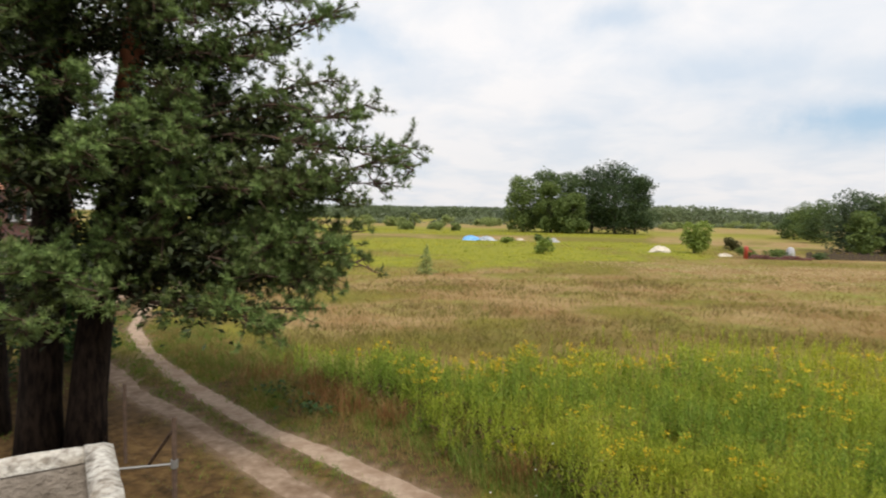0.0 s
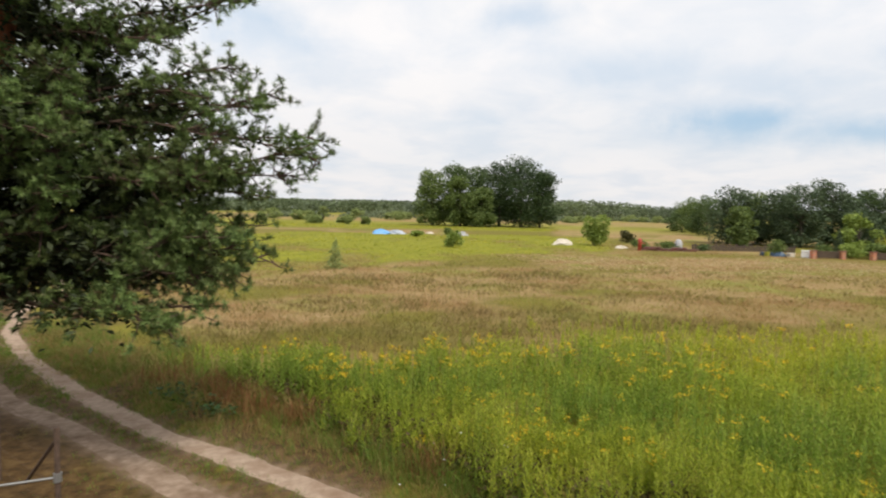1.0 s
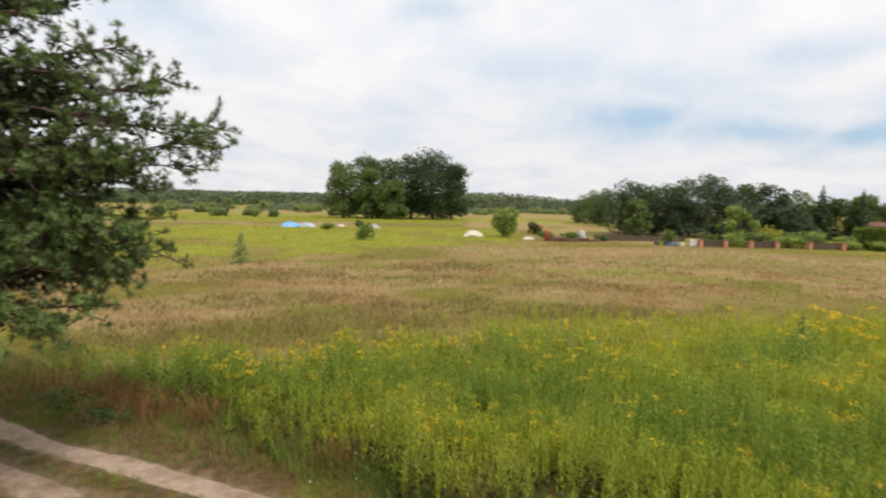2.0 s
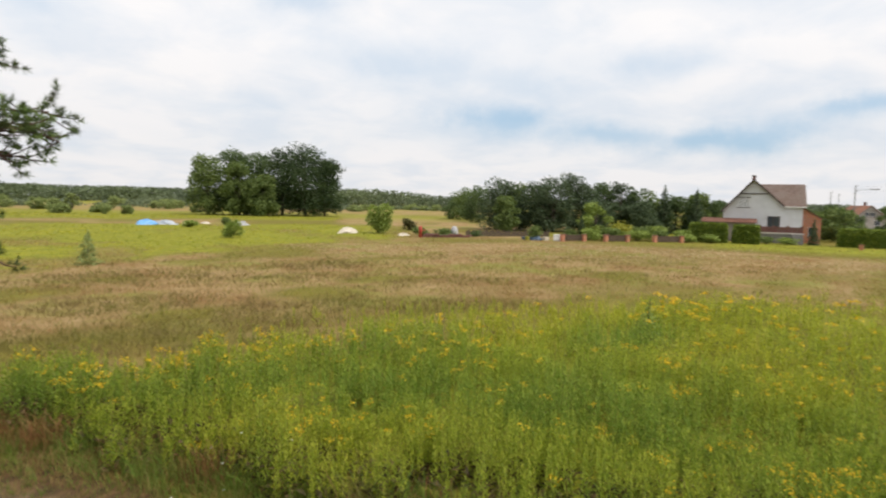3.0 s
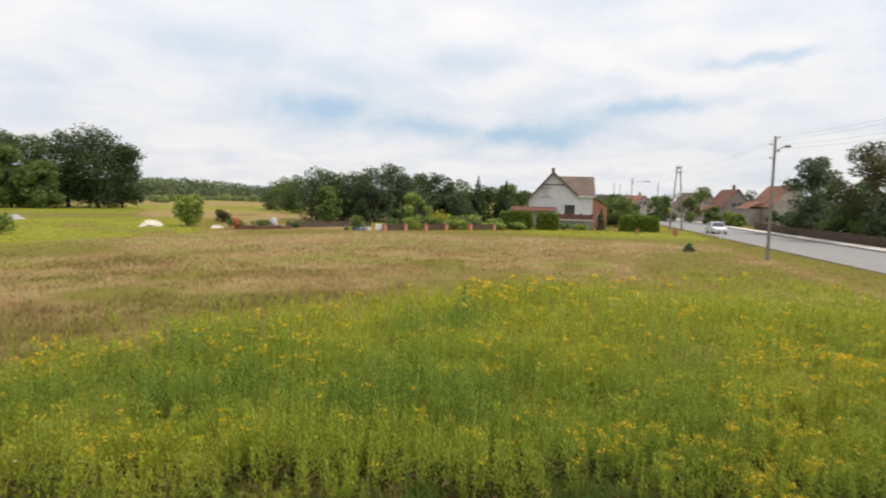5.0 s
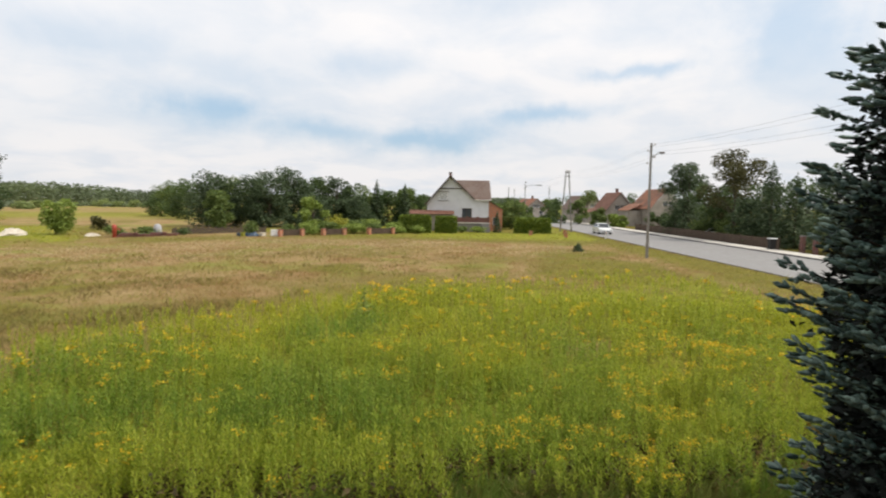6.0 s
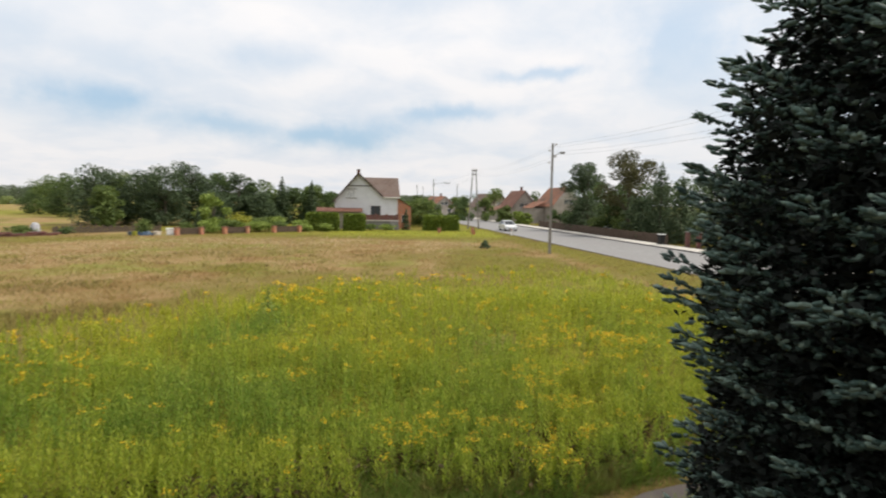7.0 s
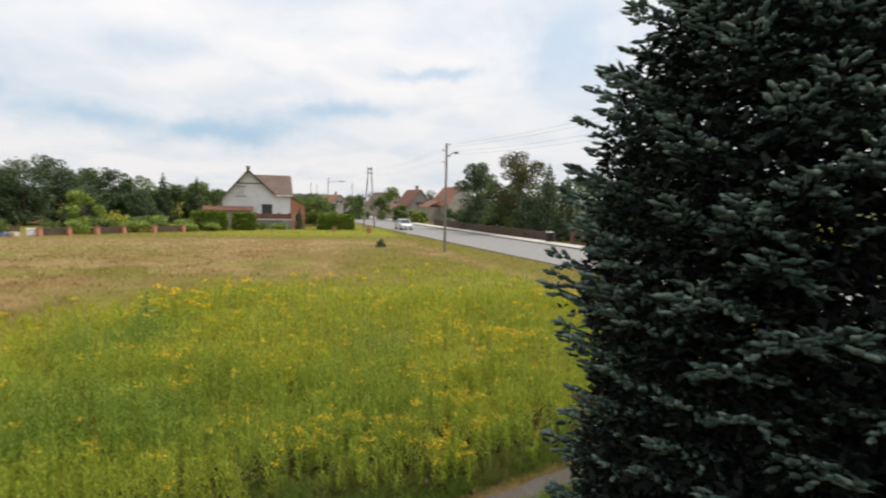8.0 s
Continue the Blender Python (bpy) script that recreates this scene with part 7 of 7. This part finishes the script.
def along(line, n, lo, hi, rng):
    """Places by chance beside a line, at offsets from lo to hi to its left."""
    P = np.array(line, float)
    d = np.diff(P, axis=0)
    ln = np.hypot(d[:, 0], d[:, 1])
    k = rng.choice(len(ln), n, p=ln / ln.sum())
    t, o = rng.random(n), lo + (hi - lo) * rng.random(n)
    nx, ny = -d[k, 1] / ln[k], d[k, 0] / ln[k]
    x, y = P[k, 0] + d[k, 0] * t + nx * o, P[k, 1] + d[k, 1] * t + ny * o
    return x, y, np.hypot(x, y)


def track_grass():
    rng = np.random.default_rng(23)
    x, y, r = along(RUT_FAR[4:14], 11500, 0.22, 2.2, rng)
    x, y, r, p = keep(x, y, r, lambda q: (1 - q["rut"]) * (q["field"] < 0.2) * (q["d_far"] > 0.17) * (0.35 + 0.65 * step(q["rag"], 0.3, 0.55)), rng)
    low = step(p["d_far"], 0.2, 1.0)
    for sel, m_, nm, say in ((rng.random(len(x)) < 0.55, M_VERGE, "verge_grass", "green grass on the verge of the track"), (None, M_DRY, "verge_straw", "dry straw on the verge of the track")):
        sel = ~last if sel is None else sel
        last = sel
        v = tufts_of(x[sel], y[sel], r[sel], 5, (0.05 + 0.25 * rng.random(sel.sum())) * (0.35 + 0.65 * low[sel]), np.full(sel.sum(), 0.06), 0.006, 0.0008, rng, 1.3)
        tagged(quads(nm, v, m_), say, "grass", kind="stuff")
    x, y, r = along(RUT_NEAR[3:], 4200, 0.2, 1.5, rng)
    x, y, r, p = keep(x, y, r, lambda q: (q["d_far"] > 0.16) * (q["d_near"] > 0.19) * (1 - q["field"].clip(0, 1)) * (0.25 + 0.75 * step(q["rag"], 0.22, 0.42)), rng)
    v = tufts_of(x, y, r, 5, 0.05 + 0.08 * rng.random(len(x)), np.full(len(x), 0.05), 0.006, 0.0008, rng, 1.0)
    tagged(quads("middle_grass", v, M_VERGE), "short grass between the two wheel ruts", "grass", kind="stuff")
    x, y, r = along(RUT_NEAR[3:], 2200, -2.6, -0.25, rng)
    x, y, r, p = keep(x, y, r, lambda q: (q["d_near"] > 0.28) * step(q["rag"], 0.46, 0.62), rng)
    v = tufts_of(x, y, r, 5, 0.04 + 0.09 * rng.random(len(x)), np.full(len(x), 0.06), 0.006, 0.0008, rng, 1.2)
    tagged(quads("fence_grass", v, M_VERGE), "thin tufts of grass below the fence", "grass", kind="stuff")



def goldenrod():
    """Upright leafy spires; each leaf a pointed blade rising off the stem, paler towards the top, some in yellow
    flower.
    """
    rng = np.random.default_rng(24)
    feet = []
    for n, r0, r1, power in ((17000, 5.5, 13.5, 0.6), (17000, 13.5, 23, 0.6), (16000, 23, 48, 0.9)):
        x, y, r = scatter(n, r0, r1, -98, 28, power, rng)
        crowd = value_noise(x, y, 0.34, 70) + 0.5 * value_noise(x, y, 0.15, 74)
        some = rng.random(n) < 0.20 + 0.95 * step(crowd, 0.45, 1.0)
        feet.append(np.stack([x[some], y[some]], -1))
    x, y = np.concatenate(feet).T
    p = plan(x, y)
    ok = rng.random(len(x)) < p["gold"] * step(p["rag"] + 0.35 * step(14 - p["r"], 0, 4), 0.22, 0.42)
    x, y = x[ok], y[ok]
    p = {k: v[ok] for k, v in p.items()}
    r, n = p["r"], len(x)
    d, _ = line_distance(x, y, LUSH)
    mood = patches(x, y, 2.6, 75)
    lush = np.maximum(1 - step(d + 2.2 * (mood - 0.5), 0.5, 1.5), spots(x, y, [(12.2, 11.0, 2.2, 1.3), (5.5, 12.6, 1.6, 0.9)]))
    lush = np.maximum(lush, 0.55 * spots(x, y, [(9.0, 3.8, 2.6, 2.0)]))
    lush = np.maximum(lush, 0.6 * step(patches(x, y, 2.4, 77), 0.60, 0.74) * (1 - 0.6 * step(r, 14, 20)))
    yellow = np.clip(0.22 + 0.55 * step(r, 11.5, 17) * step(x, 4, 10) + 0.12 * (1 - step(p["field"], 0.8, 2.0)) * step(x, 0.5, 2.0) * (1 - step(x, 3.5, 5.5)) + 1.3 * (mood - 0.5), 0, 1)
    h = (0.46 + 0.42 * patches(x, y, 2.2, 71) + 0.30 * step(patches(x, y, 0.8, 72), 0.4, 0.6)) * (0.75 + 0.45 * value_noise(x, y, 0.34, 70)) * (0.84 + 0.32 * rng.random(n))
    h *= 0.86 * (0.62 + 0.38 * step(p["gold"], 0.2, 0.9)) * (1 - 0.38 * step(r, 15, 36)) * (1 + 0.12 * lush)
    z0 = ground_height(x, y) - 0.02
    a = rng.random(n) * 2 * math.pi
    lean = np.stack([np.cos(a), np.sin(a), np.zeros(n)], -1) * (0.09 * h * rng.random(n))[:, None]
    foot = np.stack([x, y, z0], -1)
    head = foot + lean + np.array([0, 0, 1.0]) * h[:, None]
    b = rng.random(n) * 2 * math.pi
    s = np.stack([np.cos(b), np.sin(b), np.zeros(n)], -1) * np.maximum(0.004, 0.0005 * r)[:, None] * 0.5
    tagged(quads("goldenrod_stems", np.stack([foot - s, foot + s, head + s * 0.6, head - s * 0.6], 1), M_STEM), "upright brownish stems of the goldenrod stand", "stems", kind="stuff")
    for lo, hi, count, say in ((0, 13.5, 26, "dense stand of green goldenrod about a metre tall"), (13.5, 23, 17, "goldenrod stand thinning out into the meadow"), (23, 50, 9, "scattered low goldenrod among the dry grass")):
        k = np.where((r >= lo) & (r < hi))[0]
        m = len(k)
        f = 0.12 + 0.88 * (np.arange(count) + 0.7 * rng.random((m, count))) / count
        ang = np.arange(count) * 2.4 + rng.random((m, 1)) * 6.28 + 0.4 * rng.normal(size=(m, count))
        o = np.stack([np.cos(ang), np.sin(ang), np.zeros_like(ang)], -1)
        root = foot[k][:, None] + (head - foot)[k][:, None] * f[..., None]
        ln = (0.118 - 0.055 * f) * (0.75 + 0.5 * rng.random((m, count))) * (1 + 0.035 * np.maximum(0, r[k][:, None] - 10))
        rise = 0.45 + 0.75 * f + 0.28 * rng.normal(size=(m, count))
        way = o * (ln * 0.72)[..., None] + np.array([0, 0, 1.0]) * (ln * rise)[..., None] * 0.85
        side = np.cross(o, np.array([0, 0, 1.0])) * (ln * (0.105 if lo == 0 else 0.15))[..., None]
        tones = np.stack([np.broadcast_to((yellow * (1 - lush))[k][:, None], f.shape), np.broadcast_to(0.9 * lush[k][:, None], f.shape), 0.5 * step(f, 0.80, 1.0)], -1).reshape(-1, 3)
        if lo == 0:
            mid = root + way * 0.45 + np.array([0, 0, 0.010])
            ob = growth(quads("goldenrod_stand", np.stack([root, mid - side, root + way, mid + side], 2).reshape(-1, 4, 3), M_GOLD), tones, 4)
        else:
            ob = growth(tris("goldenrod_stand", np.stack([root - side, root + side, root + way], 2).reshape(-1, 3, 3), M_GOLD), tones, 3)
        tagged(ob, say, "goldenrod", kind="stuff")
    # dark withered leaves low on the stems, added to stand for the shade there
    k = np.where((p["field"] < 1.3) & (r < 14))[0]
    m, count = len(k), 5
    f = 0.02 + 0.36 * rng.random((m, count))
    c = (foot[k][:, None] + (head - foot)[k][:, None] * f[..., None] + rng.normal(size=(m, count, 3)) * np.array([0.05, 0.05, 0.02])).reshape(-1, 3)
    tagged(quads("withered_shade_leaves", leaf_quads(c, 0.045 + 0.05 * rng.random(len(c)), rng, 0.1, 1.8), M_WITHER_SHADE), "withered dark lower leaves of the goldenrod", "leaves", kind="stuff")
    beds = spots(x, y, [(16.8, 12.2, 2.6, 1.6), (14.4, 2.2, 2.4, 1.6), (8.9, 1.9, 1.6, 0.9), (2.6, 12.4, 2.4, 0.9), (-0.3, 11.6, 1.2, 0.7), (2.5, 8.0, 0.9, 0.5), (7.6, 3.4, 1.0, 0.8)])
    chance = 0.024 + 0.20 * beds + 0.05 * step(patches(x, y, 3.5, 81), 0.56, 0.68)
    k = np.where(rng.random(n) < chance * (1 - 0.35 * step(r, 9, 20)))[0]
    per = 14
    c = np.repeat(head[k], per, 0) + rng.normal(size=(len(k) * per, 3)) * np.array([0.045, 0.045, 0.025]) * np.repeat(1 + 0.03 * np.maximum(0, r[k] - 10), per)[:, None]
    tagged(quads("yellow_flowers", leaf_quads(c, np.repeat(np.maximum(0.030, 0.0031 * r[k]), per), rng, 0.5), M_FLOWER), "small yellow flower heads over the goldenrod", "flowers", kind="stuff")


def edge_weeds():
    """Dead rusty stems, broad dock leaves and white daisies along the track's edge."""
    rng = np.random.default_rng(25)
    x, y, r = scatter(70000, 5, 22, -105, 30, 1.0, rng)
    x, y, r, p = keep(x, y, r, lambda q: step(q["field"], -0.75, -0.1) * (1 - step(q["field"], 0.25, 0.6)) * (q["d_far"] > 0.4) * (~q["house_side"]), rng)
    half = rng.random(len(x)) < 0.16
    for sel, m_, nm, say in ((half, M_RUST, "dead_weeds", "brown dead weeds at the foot of the goldenrod"), (~half, M_VERGE, "edge_weeds", "tangled green weeds at the foot of the goldenrod")):
        v = tufts_of(x[sel], y[sel], r[sel], 4, 0.14 + 0.40 * rng.random(sel.sum()) * step(p["field"][sel], -0.8, 0.1), np.full(sel.sum(), 0.06), 0.009, 0.0008, rng, 1.2)
        tagged(quads(nm, v, m_), say, "weeds", kind="stuff")
    x, y, r = along(GOLD_EDGE[8:14], 8000, -1.15, 0.25, rng)
    x, y, r, p = keep(x, y, r, lambda q: q["d_far"] > 0.34, rng)
    v = tufts_of(x, y, r, 5, 0.07 + 0.20 * rng.random(len(x)), np.full(len(x), 0.06), 0.006, 0.0008, rng, 1.4)
    tagged(quads("path_grass", v, M_VERGE), "low grass between the path and the goldenrod", "grass", kind="stuff")
    pts = [(-2.3, 11.7, 0.45), (-1.7, 11.1, 0.45), (-3.9, 13.3, 0.55), (-2.8, 12.6, 0.4), (1.25, 8.2, 0.3), (-0.9, 10.6, 0.3)]
    out = []
    for cx, cy, s in pts:
        n = 210
        x, y = cx + rng.normal(size=n) * s * 0.6, cy + rng.normal(size=n) * s * 0.5
        out.append(blades(x, y, ground_height(x, y), 0.15 + 0.45 * rng.random(n), np.full(n, 0.012), rng, 0.9))
    tagged(quads("dead_stems", np.concatenate(out), M_RUST), "rust-brown dead weeds beside the track", "weeds", kind="stuff")
    out = []
    for cx, cy, s in [(-2.75, 11.3, 0.28), (-3.4, 12.2, 0.22), (-2.3, 11.0, 0.2)]:
        n = 70
        c = np.stack([cx + rng.normal(size=n) * s, cy + rng.normal(size=n) * s, 0.05 + 0.22 * rng.random(n)], -1)
        out.append(leaf_quads(c, 0.05 + 0.06 * rng.random(n), rng, 0.8, 1.3))
    tagged(quads("broad_weeds", np.concatenate(out), M_WEED), "dark broad-leaved weeds beside the track", "weeds", kind="stuff")
    n = 13
    x, y = 1.5 + rng.normal(size=n) * 0.55, 8.0 + rng.normal(size=n) * 0.5
    c = np.stack([x, y, 0.30 + 0.25 * rng.random(n)], -1)
    tagged(quads("white_flowers", leaf_quads(c, 0.025 + 0.015 * rng.random(n), rng, 1.5), M_WHITE_FLOWER), "small white daisies beside the track", "flowers", kind="stuff")


goldenrod()
dry_meadow()
green_meadow()
track_grass()
edge_weeds()
